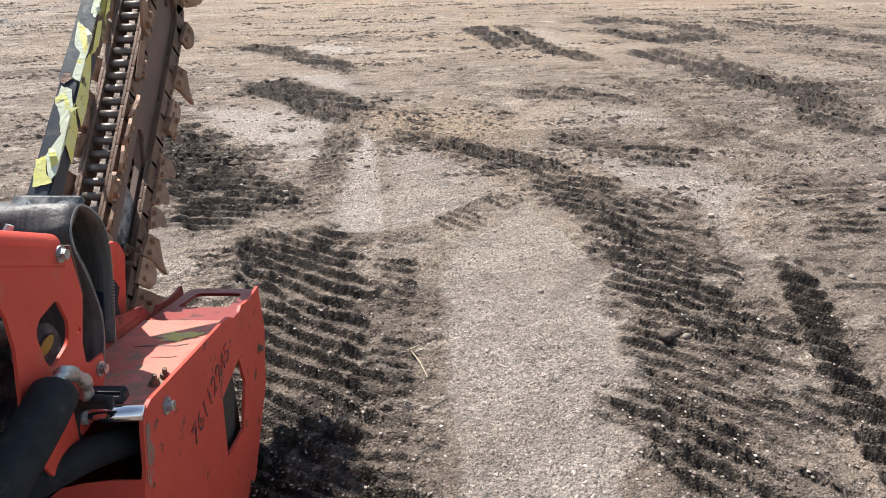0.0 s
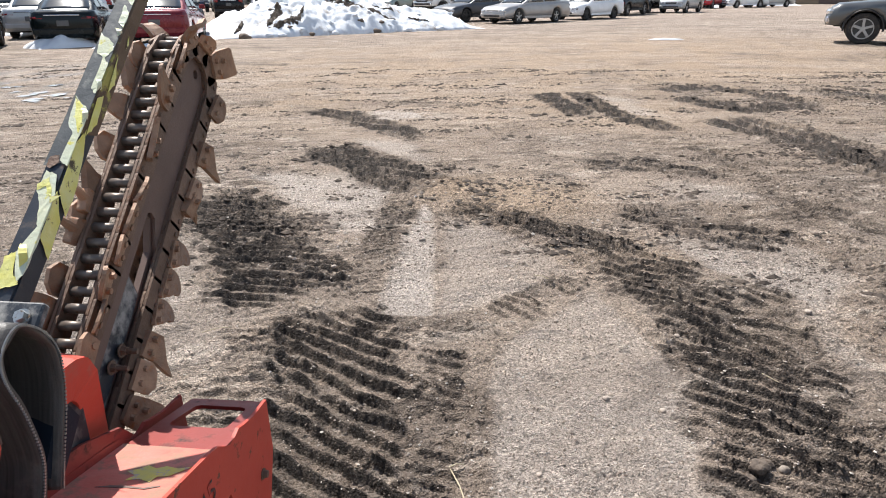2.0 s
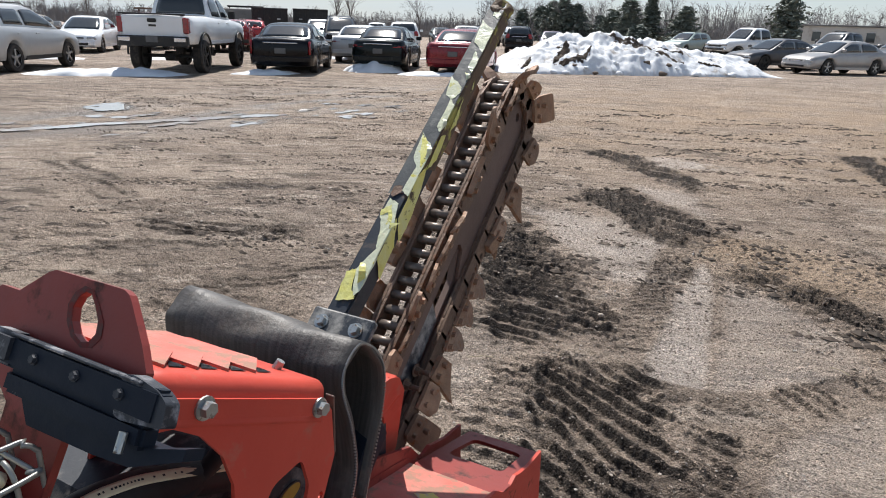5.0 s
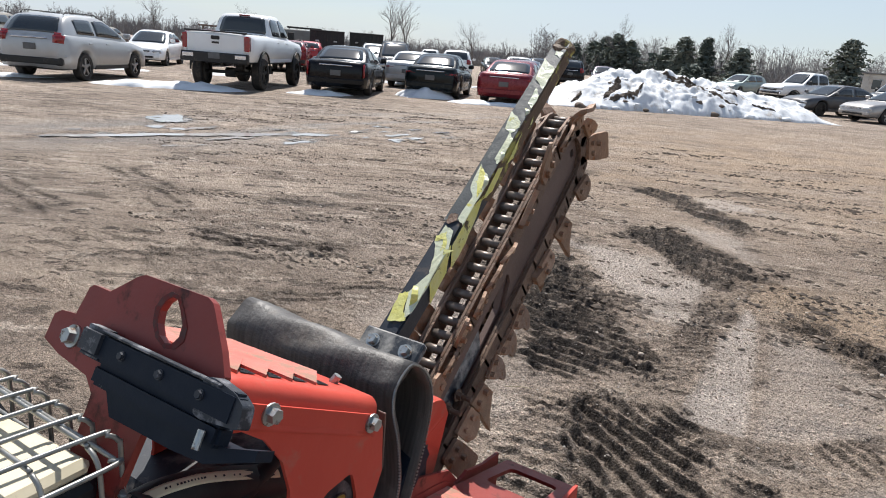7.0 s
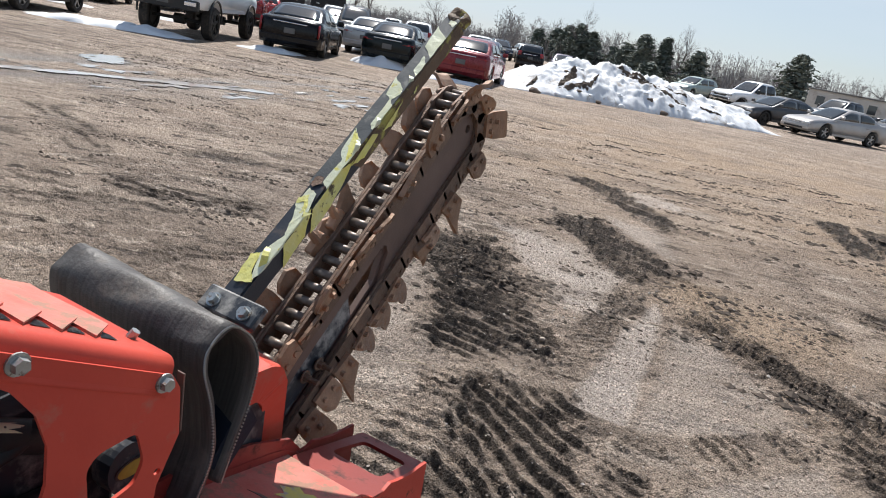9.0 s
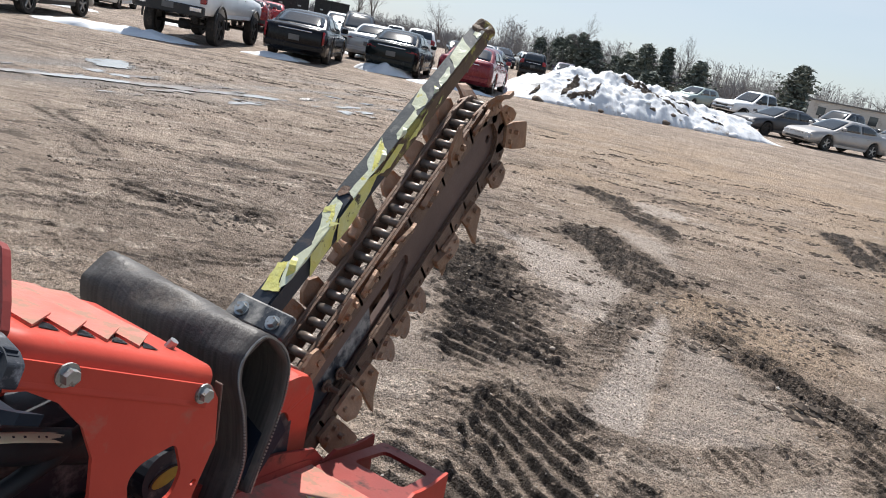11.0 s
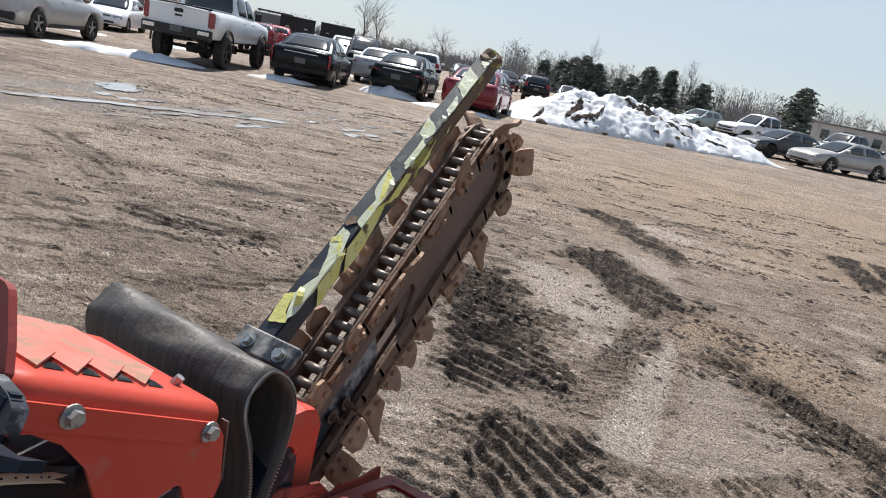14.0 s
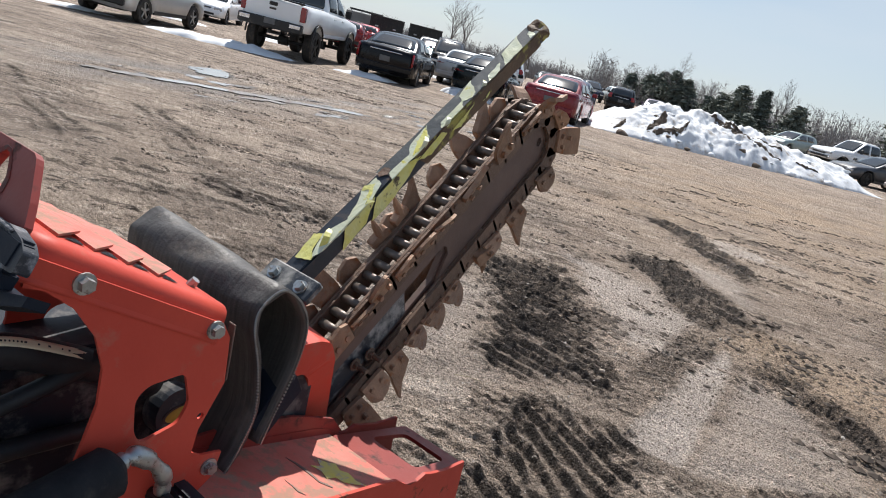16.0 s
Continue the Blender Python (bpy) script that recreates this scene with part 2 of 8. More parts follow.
def rounded(pts, r, n=4):
    """A polygon with rounded corners."""
    out = []
    for i, p in enumerate(pts):
        p, a, b = Vector(p), Vector(pts[i - 1]), Vector(pts[(i + 1) % len(pts)])
        k = min(r, (a - p).length * 0.45, (b - p).length * 0.45)
        s, e = p + (a - p).normalized() * k, p + (b - p).normalized() * k
        for j in range(n + 1):
            t = j / n
            out.append(tuple((1 - t) ** 2 * s + 2 * t * (1 - t) * p + t * t * e))
    return out


def curve_points(pts, n=6):
    """A smooth line through points."""
    p = [Vector(q) for q in pts]
    p = [2 * p[0] - p[1], *p, 2 * p[-1] - p[-2]]
    out = []
    for i in range(1, len(p) - 2):
        for j in range(n):
            t = j / n
            out.append(0.5 * (2 * p[i] + (p[i + 1] - p[i - 1]) * t + (2 * p[i - 1] - 5 * p[i] + 4 * p[i + 1] - p[i + 2]) * t * t
                              + (3 * p[i] - p[i - 1] - 3 * p[i + 1] + p[i + 2]) * t ** 3))
    return out + [p[-2]]


def add_pipe(bm, pts, r, n=8, cap=True):
    """A pipe along points; r: one radius, or one for each point."""
    pts = [Vector(p) for p in pts]
    rs = [r] * len(pts) if isinstance(r, (int, float)) else r
    rings, side = [], None
    for i, p in enumerate(pts):
        d = (pts[min(i + 1, len(pts) - 1)] - pts[max(i - 1, 0)]).normalized()
        if side is None:
            side = d.orthogonal().normalized()
        side = (side - d * side.dot(d)).normalized()
        up = d.cross(side)
        rings.append([bm.verts.new(p + (side * math.cos(2 * math.pi * k / n) + up * math.sin(2 * math.pi * k / n)) * rs[i]) for k in range(n)])
    for a, b in zip(rings, rings[1:]):
        for k in range(n):
            bm.faces.new((a[k], a[(k + 1) % n], b[(k + 1) % n], b[k]))
    if cap:
        bm.faces.new(rings[0][::-1])
        bm.faces.new(rings[-1])
    return bm


def hex_bolt(bm, at, axis, r=0.0108, h=0.010, washer=0.0150):
    at, axis = Vector(at), Vector(axis).normalized()
    add_rod(bm, at, at + axis * 0.003, washer, n=16)
    add_rod(bm, at + axis * 0.003, at + axis * (0.003 + h), r, r * 0.92, n=6)
    return bm

# ---- ground: one sheet, fine near the machine and coarser towards the horizon ----


def ground_steps(lo, hi, step, near_lo, near_hi, grow_lo, grow_hi):
    """Coordinates with even steps between near_lo and near_hi that widen outwards to lo and hi, faster once they are 6 cm."""
    mid = list(np.arange(near_lo, near_hi, step))
    up, down, q = [near_hi], [], step
    while up[-1] < hi:
        q *= grow_hi if q < 0.06 else 1.04
        up.append(up[-1] + q)
    q, at = step, near_lo
    while at > lo:
        q *= grow_lo if q < 0.06 else max(grow_lo, 1.04)
        at -= q
        down.append(at)
    return np.array(down[::-1] + mid + up)


def lattice(ix, iy, seed):
    h = np.sin(ix * 127.1 + iy * 311.7 + seed * 74.7) * 43758.5453
    return h - np.floor(h)


def value_noise(x, y, seed):
    ix, iy = np.floor(x), np.floor(y)
    fx, fy = x - ix, y - iy
    fx, fy = fx * fx * (3 - 2 * fx), fy * fy * (3 - 2 * fy)
    a, b = lattice(ix, iy, seed), lattice(ix + 1, iy, seed)
    c, d = lattice(ix, iy + 1, seed), lattice(ix + 1, iy + 1, seed)
    return (a + (b - a) * fx) * (1 - fy) + (c + (d - c) * fx) * fy


def fbm(x, y, size, octaves, seed, gain=0.5):
    """Noise from 0 to 1 whose largest lumps are size metres."""
    out, amp, tot = 0, 1.0, 0.0
    for o in range(octaves):
        k = 2 ** o / size
        c, q = math.cos(0.6 + o * 1.1 + seed), math.sin(0.6 + o * 1.1 + seed)
        out = out + amp * value_noise((x * c - y * q) * k + o * 17.3, (x * q + y * c) * k - o * 9.1, seed + o)
        tot += amp
        amp *= gain
    return out / tot


def step01(a, b, v):
    t = np.clip((v - a) / (b - a), 0, 1)
    return t * t * (3 - 2 * t)


def along(px, py, line):
    """Distance along a polyline and signed distance to its left."""
    best = np.full(px.shape, 1e9)
    u, v = np.zeros(px.shape), np.full(px.shape, 1e9)
    run = 0.0
    for (ax, ay), (bx, by) in zip(line, line[1:]):
        L = math.hypot(bx - ax, by - ay)
        dx, dy = (bx - ax) / L, (by - ay) / L
        t = (px - ax) * dx + (py - ay) * dy
        tc = np.clip(t, 0, L)
        ox, oy = px - ax - tc * dx, py - ay - tc * dy
        d = np.hypot(ox, oy)
        k = d < best
        best = np.where(k, d, best)
        u = np.where(k, run + t, u)
        v = np.where(k, np.sign(dx * oy - dy * ox) * d, v)
        run += L
    return u, v, best, run


def inside(px, py, poly, soft, seed):
    """Soft mask of a polygon with a ragged edge."""
    w = (fbm(px, py, 0.35, 4, seed) - 0.5) * soft * 3
    sign = np.zeros(px.shape, bool)
    dist = np.full(px.shape, 1e9)
    for (ax, ay), (bx, by) in zip(poly, poly[1:] + poly[:1]):
        cross = (ay > py) != (by > py)
        with np.errstate(divide="ignore", invalid="ignore"):
            xi = (bx - ax) * (py - ay) / (by - ay if by != ay else 1e-9) + ax
        sign ^= cross & (px < xi)
        L2 = (bx - ax) ** 2 + (by - ay) ** 2
        t = np.clip(((px - ax) * (bx - ax) + (py - ay) * (by - ay)) / L2, 0, 1)
        dist = np.minimum(dist, np.hypot(px - ax - t * (bx - ax), py - ay - t * (by - ay)))
    d = np.where(sign, dist, -dist)
    return step01(-soft, soft, d + w)


gx = ground_steps(-900, 900, 0.0090, -1.50, 1.70, 1.012, 1.012)
gy = ground_steps(-60, 1500, 0.0090, 1.35, 3.60, 1.10, 1.0072)
PX, PY = np.meshgrid(gx, gy)
far = np.hypot(PX, PY)
near = 1 - step01(14, 40, far)
close = 1 - step01(5.0, 9.5, far)
HZ = (fbm(PX, PY, 9.0, 3, 3) - 0.5) * 0.05 * step01(4, 12, far)
HZ += (fbm(PX, PY, 0.55, 4, 11) - 0.5) * 0.030 * near
HZ += step01(140, 700, far) * 2.5 * fbm(PX, PY, 260.0, 2, 5)
# long shallow drag marks across the lot
sweep, turn = np.hypot(PX - 8, PY + 18), np.arctan2(PX - 8, PY + 18) * 6.6
HZ += (fbm(sweep, turn, 0.40, 4, 31, 0.6) - 0.5) * 0.040 * near * step01(2.5, 6, far)
WET_SHADE, PAL, WRM = np.zeros(PX.shape), np.zeros(PX.shape), np.zeros(PX.shape)
ROUGH = 0.40 + 0.5 * step01(0.42, 0.62, fbm(PX, PY, 0.7, 3, 23))
count = iter(range(1, 400))


def window(pts, margin):
    """The part of the grid round some points."""
    xs, ys = [p[0] for p in pts], [p[1] for p in pts]
    return slice(*np.searchsorted(gy, (min(ys) - margin, max(ys) + margin))), slice(*np.searchsorted(gx, (min(xs) - margin, max(xs) + margin)))


def pale(poly, soft, amount):
    """Dry pale gravel or dried silt inside an outline."""
    i = next(count)
    w = window(poly, 0.5)
    px, py = PX[w], PY[w]
    k = inside(px, py, poly, soft, 40 + i) * amount * (0.62 + 0.38 * step01(0.30, 0.62, fbm(px, py, 0.45, 5, 360 + i, 0.6)))
    PAL[w] = np.maximum(PAL[w], k)
    HZ[w] -= k * 0.010
    ROUGH[w] *= 1 - 0.45 * k


def damp_earth(poly, soft, amount, rough=1.0):
    """Churned damp earth inside an outline."""
    i = next(count)
    w = window(poly, 0.5)
    px, py = PX[w], PY[w]
    k = inside(px, py, poly, soft, 300 + i)
    broken = step01(0.36, 0.62, fbm(px, py, 0.22, 5, 320 + i, 0.65))
    WET_SHADE[w] = np.maximum(WET_SHADE[w], k * amount * (0.35 + 0.65 * broken))
    PAL[w] *= 1 - k * 0.7
    ROUGH[w] = np.maximum(ROUGH[w], k * rough)


def track(line, half, pitch, bar, height, wet, base, gap):
    """A print of lugged tyres or treads. bar: heading of the lug bars in degrees; wet: damp and painted shade of their
    near faces; base: damp between them; gap: how broken they are.
    """
    i = next(count)
    w = window(line, 2 * half)
    px, py = PX[w], PY[w]
    wx = fbm(px, py, 0.30, 3, 60 + i) - 0.5
    u, v, d, run = along(px + wx * 0.05, py + (fbm(px, py, 0.3, 3, 90 + i) - 0.5) * 0.05, line)
    ends = step01(-0.22, 0.10, u + wx * 0.4) * (1 - step01(run - 0.10, run + 0.22, u + wx * 0.4))
    ragged = (fbm(px, py, 0.12, 4, 400 + i) - 0.5) * half * 0.9
    body = (1 - step01(half * 0.70, half * 1.10, d + ragged)) * ends
    c, q = math.cos(radians(bar)), math.sin(radians(bar))
    b = px * c + py * q
    phase = (py * c - px * q) / pitch + wx * 0.7 + (fbm(px, py, 0.14, 2, 120 + i) - 0.5) * 0.26
    k = np.floor(phase)
    saw = phase - k
    piece = step01(gap - 0.07, gap + 0.07, 0.70 * value_noise(b / (pitch * 3.4) + k * 5.17, k * 3.1, 500 + i) + 0.30 * fbm(px, py, 0.12, 3, 520 + i))
    crest = step01(0.08, 0.20, saw) * (1 - step01(0.26, 0.54, saw)) * piece
    patch = 0.35 + 0.65 * step01(0.30, 0.50, fbm(px, py, 0.40, 5, 150 + i))
    HZ[w] += body * height * (crest * (0.80 + 0.4 * fbm(px, py, 0.09, 2, 170 + i)) - 0.35) * (0.65 + 0.35 * patch)
    HZ[w] += height * 0.30 * step01(half * 0.8, half * 1.0, d) * (1 - step01(half * 1.0, half * 1.35, d)) * ends * patch
    # near face of each bar darkened: damp clay plus its shaded side
    cut = step01(-0.02, 0.04, saw) * (1 - step01(0.18, 0.36, saw)) * piece
    m = body * (base + (wet - base) * np.maximum(cut, 0.45 * crest)) * (0.30 + 0.70 * patch)
    m *= 0.62 + 0.66 * step01(0.40, 0.58, fbm(px, py, 0.055, 3, 560 + i, 0.65))
    WET_SHADE[w] = np.clip(np.maximum(WET_SHADE[w], m), 0, 1)
    PAL[w] *= 1 - body * 0.70 * (1 - 0.5 * base)
    # pressed clay between the bars, crumbly only in places
    ROUGH[w] += body * ((0.50 + 0.60 * step01(0.50, 0.66, fbm(px, py, 0.25, 4, 540 + i))) - ROUGH[w])


# gravel spread in an arrow shape, dried silt and pale dust
pale([(0.51, 3.76), (0.06, 3.12), (0.03, 2.81), (0.06, 2.2), (0.10, 1.2), (0.46, 1.2), (0.70, 2.24), (0.80, 2.86), (0.77, 3.07), (0.62, 3.40)], 0.022, 0.70)
pale([(-0.59, 5.22), (-0.50, 5.10), (-0.38, 4.3), (-0.30, 3.42), (-0.57, 3.38), (-0.60, 4.2)], 0.030, 1.00)
pale([(-0.44, 5.05), (-0.03, 4.74), (0.26, 4.34), (0.40, 3.92), (0.05, 3.62), (-0.24, 3.42), (-0.30, 4.2)], 0.045, 0.50)
pale([(-2.4, 6.2), (-1.4, 5.95), (-0.90, 5.6), (-0.84, 4.5), (-1.2, 4.75), (-1.75, 5.4)], 0.10, 0.85)
pale([(-2.3, 4.4), (-1.75, 4.2), (-1.5, 3.5), (-1.15, 3.3), (-1.05, 2.9), (-1.6, 2.7), (-2.4, 3.3)], 0.12, 0.50)
pale([(1.05, 4.60), (1.80, 4.66), (1.95, 4.1), (1.55, 3.55), (1.40, 3.9), (1.18, 4.2)], 0.06, 0.70)
pale([(1.42, 3.7), (1.62, 3.6), (1.55, 3.0), (1.44, 2.6), (1.38, 3.1)], 0.06, 0.45)
pale([(0.64, 2.35), (0.78, 2.30), (0.72, 1.7), (0.60, 1.8)], 0.04, 0.65)
pale([(2.2, 5.0), (3.0, 5.2), (3.0, 4.2), (2.3, 4.3)], 0.12, 0.55)
pale([(-1.6, 7.5), (-1.0, 7.4), (-0.70, 6.5), (-1.1, 6.8)], 0.10, 0.65)
pale([(-1.9, 9.3), (-1.4, 9.5), (-1.3, 8.6), (-1.7, 8.7)], 0.10, 0.70)
pale([(1.2, 10.9), (1.7, 10.8), (1.9, 9.0), (1.5, 9.2)], 0.15, 0.60)
pale([(3.0, 7.9), (4.0, 8.3), (4.6, 7.2), (3.6, 6.9)], 0.20, 0.55)
pale([(1.2, 6.1), (1.9, 6.0), (2.0, 5.5), (1.2, 5.4)], 0.12, 0.50)
# damp churned earth
damp_earth([(0.60, 3.80), (1.05, 4.12), (1.36, 3.60), (1.36, 2.80), (1.25, 2.1), (0.90, 2.2), (0.84, 2.8), (0.76, 3.22)], 0.06, 0.40)
damp_earth([(-0.33, 5.25), (0.30, 5.05), (0.75, 4.55), (0.74, 4.05), (0.54, 3.92), (0.24, 4.38), (-0.05, 4.76)], 0.05, 0.28)
damp_earth([(-0.26, 3.30), (0.02, 3.50), (0.05, 3.13), (0.01, 2.81), (0.04, 2.25), (0.06, 1.3), (-0.2, 1.3), (-0.25, 2.55)], 0.04, 0.20)
damp_earth([(-1.00, 3.30), (-0.62, 3.42), (-0.26, 3.25), (-0.22, 2.07), (-0.20, 1.3), (-0.75, 1.3), (-0.80, 2.3)], 0.06, 0.26)
damp_earth([(-0.90, 5.6), (-0.60, 5.4), (-0.60, 3.5), (-0.86, 3.5), (-0.84, 4.4)], 0.05, 0.22)
damp_earth([(1.30, 3.6), (1.45, 3.3), (1.75, 2.6), (1.9, 1.5), (1.25, 1.5), (1.22, 2.4)], 0.10, 0.26)
damp_earth([(0.83, 2.11), (1.14, 2.14), (1.3, 1.4), (0.74, 1.4), (0.76, 1.88)], 0.05, 0.45)
damp_earth([(2.4, 9.1), (3.7, 7.6), (4.2, 6.3), (3.4, 4.9), (2.6, 5.3), (2.2, 6.3)], 0.25, 0.34)
damp_earth([(0.83, 6.72), (1.92, 6.86), (1.76, 6.10), (0.89, 6.18)], 0.12, 0.35)
damp_earth([(0.90, 5.30), (1.75, 5.05), (1.80, 4.60), (1.08, 4.61)], 0.08, 0.34)
damp_earth([(-1.75, 6.95), (-0.91, 6.52), (-0.72, 5.70), (-1.08, 5.67)], 0.10, 0.40)
damp_earth([(-2.65, 9.38), (-1.11, 8.03), (-0.95, 7.46), (-2.08, 8.28)], 0.12, 0.40)
damp_earth([(2.1, 12.3), (4.2, 12.6), (5.0, 10.6), (4.6, 8.6), (3.2, 9.0), (2.2, 10.0)], 0.35, 0.30)
damp_earth([(-0.2, 7.6), (0.6, 8.2), (2.2, 7.4), (2.2, 6.7), (0.7, 6.9)], 0.25, 0.18)
damp_earth([(1.9, 7.5), (2.6, 9.5), (6.5, 11.0), (8.0, 7.0), (5.0, 4.0), (3.0, 2.5), (2.0, 2.6), (1.95, 4.5)], 0.5, 0.24, 0.8)
damp_earth([(2.0, 12.8), (6.5, 13.5), (9.0, 10.5), (5.0, 9.5), (2.2, 10.2)], 0.6, 0.30, 0.8)
# lugged prints
track([(-2.25, 5.25), (-1.75, 4.70), (-1.35, 4.15), (-1.05, 3.62)], 0.37, 0.098, -3, 0.038, 1.45, 0.36, 0.16)
track([(-0.80, 3.35), (-0.60, 2.90), (-0.51, 2.45), (-0.46, 1.9), (-0.42, 1.3)], 0.29, 0.092, -29, 0.038, 1.30, 0.46, 0.14)
track([(-1.05, 3.15), (-0.92, 2.8), (-0.86, 2.3), (-0.80, 1.6)], 0.18, 0.090, 5, 0.022, 0.62, 0.16, 0.42)
track([(-0.18, 3.25), (-0.18, 2.5), (-0.14, 1.3)], 0.11, 0.075, -12, 0.018, 0.75, 0.46, 0.40)
track([(-0.72, 5.5), (-0.74, 4.6), (-0.70, 3.6)], 0.12, 0.060, 38, 0.012, 0.48, 0.28, 0.30)
track([(-0.25, 5.2), (0.10, 4.92), (0.45, 4.62), (0.75, 4.3)], 0.17, 0.075, -42, 0.028, 1.2, 0.42, 0.24)
track([(0.05, 3.42), (0.22, 3.64), (0.40, 3.88)], 0.13, 0.070, -40, 0.018, 0.55, 0.12, 0.42)
track([(0.80, 4.15), (0.97, 3.6), (1.06, 3.0), (1.02, 2.3), (0.97, 1.9)], 0.27, 0.085, -32, 0.028, 1.15, 0.42, 0.30)
track([(1.32, 3.9), (1.28, 3.3), (1.25, 2.6), (1.20, 1.6)], 0.20, 0.090, -35, 0.020, 0.9, 0.34, 0.40)
track([(1.64, 3.0), (1.54, 2.5), (1.43, 1.95), (1.36, 1.5)], 0.085, 0.095, -38, 0.046, 1.15, 0.50, 0.20)
track([(0.70, 2.02), (0.84, 1.75), (0.95, 1.3)], 0.17, 0.100, -40, 0.034, 1.0, 0.50, 0.28)
# darkest print: wet mud, with the machine's cast shadow in its tone
track([(-0.44, 1.85), (-0.40, 1.6), (-0.35, 1.2)], 0.32, 0.110, -30, 0.038, 1.2, 0.90, 0.20)
track([(-2.6, 9.25), (-1.84, 8.7), (-1.0, 7.65)], 0.23, 0.27, -25, 0.050, 1.4, 0.85, 0.24)
track([(-1.75, 6.9), (-1.2, 6.35), (-0.75, 5.8)], 0.34, 0.16, -19, 0.044, 1.4, 0.62, 0.22)
track([(0.42, 11.0), (0.62, 10.2), (0.86, 9.2)], 0.25, 0.30, -20, 0.05, 1.1, 0.85, 0.22)
track([(0.95, 11.2), (1.15, 9.8), (1.35, 8.9), (1.78, 8.35)], 0.20, 0.28, -20, 0.05, 1.1, 0.80, 0.26)
track([(2.35, 11.6), (3.0, 11.9), (3.7, 11.2), (3.75, 10.2), (3.0, 9.7), (2.4, 10.6)], 0.30, 0.33, -30, 0.05, 1.3, 0.90, 0.30)
track([(2.55, 8.9), (2.95, 8.2), (3.25, 7.3), (3.3, 6.3)], 0.44, 0.24, -75, 0.05, 1.35, 0.85, 0.26)
track([(3.35, 7.3), (3.4, 6.2), (3.2, 5.2)], 0.38, 0.20, -60, 0.040, 1.25, 0.70, 0.32)
track([(0.7, 6.6), (1.25, 6.55), (1.78, 6.35)], 0.24, 0.19, -10, 0.036, 1.25, 0.62, 0.34)
track([(1.0, 5.15), (1.3, 4.8), (1.65, 4.66)], 0.26, 0.14, -15, 0.032, 1.15, 0.54, 0.36)
track([(1.85, 7.3), (2.0, 6.5), (2.1, 6.1)], 0.14, 0.10, -30, 0.026, 0.75, 0.30, 0.45)
track([(2.2, 5.4), (2.4, 5.0), (2.55, 4.7)], 0.16, 0.10, -30, 0.026, 0.75, 0.30, 0.45)
track([(2.4, 4.4), (2.15, 3.4), (2.0, 2.6)], 0.24, 0.10, 0, 0.022, 0.60, 0.30, 0.45)
track([(4.4, 11.6), (5.3, 11.0), (5.9, 10.2), (6.2, 9.3)], 0.45, 0.20, -45, 0.032, 1.2, 0.75, 0.30)
track([(3.6, 7.3), (4.3, 6.6), (4.9, 5.6)], 0.40, 0.15, -50, 0.026, 0.85, 0.45, 0.38)
track([(4.3, 9.2), (4.9, 8.3), (5.3, 7.2)], 0.40, 0.18, -55, 0.028, 0.85, 0.45, 0.38)
track([(1.75, 8.0), (2.0, 7.0), (2.1, 6.0), (2.0, 5.0)], 0.16, 0.09, 20, 0.014, 0.45, 0.20, 0.45)
track([(0.1, 8.3), (0.25, 7.0), (0.55, 5.6)], 0.16, 0.09, 15, 0.010, 0.30, 0.12, 0.45)
# scuffs and crumbled ruts further out
track([(-4.35, 3.1), (-3.75, 3.65), (-3.3, 4.3)], 0.26, 0.16, 30, 0.022, 0.55, 0.22, 0.48)
track([(-7.2, 4.9), (-5.9, 4.5), (-4.9, 4.0)], 0.20, 0.18, -14, 0.022, 0.70, 0.22, 0.46)
track([(-9.0, 4.0), (-7.4, 3.8), (-5.6, 3.3)], 0.22, 0.2, -12, 0.022, 0.65, 0.20, 0.46)
track([(-4.85, 4.95), (-4.35, 5.30)], 0.17, 0.12, 20, 0.014, 0.75, 0.60, 0.35)
track([(-4.4, 3.75), (-3.9, 3.95), (-3.4, 4.4)], 0.20, 0.13, 10, 0.024, 0.60, 0.25, 0.46)
track([(-3.0, 3.0), (-2.75, 3.5), (-2.5, 3.8)], 0.16, 0.11, 40, 0.018, 0.65, 0.20, 0.42)
track([(-3.3, 5.2), (-2.5, 5.0)], 0.16, 0.11, 5, 0.016, 0.50, 0.20, 0.45)
track([(-2.0, 6.0), (-3.0, 6.9), (-4.2, 7.7)], 0.18, 0.12, -40, 0.012, 0.40, 0.15, 0.45)
track([(-5.6, 9.5), (-4.6, 9.9), (-3.4, 9.7)], 0.25, 0.20, 5, 0.018, 0.55, 0.20, 0.46)
track([(-7.6, 14.8), (-6.2, 15.4), (-5.0, 15.2)], 0.30, 0.25, 5, 0.02, 0.75, 0.40, 0.40)
track([(7.0, 17.0), (9.5, 19.0), (12.5, 19.6)], 0.6, 0.3, 30, 0.03, 0.55, 0.3, 0.4)
track([(4.4, 19.0), (6.2, 18.2)], 0.3, 0.25, -20, 0.02, 0.45, 0.3, 0.4)
track([(9.4, 21.4), (13.5, 21.9)], 0.5, 0.25, 5, 0.03, 0.65, 0.4, 0.4)
track([(1.2, 14.0), (2.0, 14.4)], 0.35, 0.2, 20, 0.012, 0.5, 0.35, 0.4)
track([(-1.7, 10.0), (-1.1, 10.1)], 0.20, 0.2, 10, 0.012, 0.6, 0.5, 0.35)
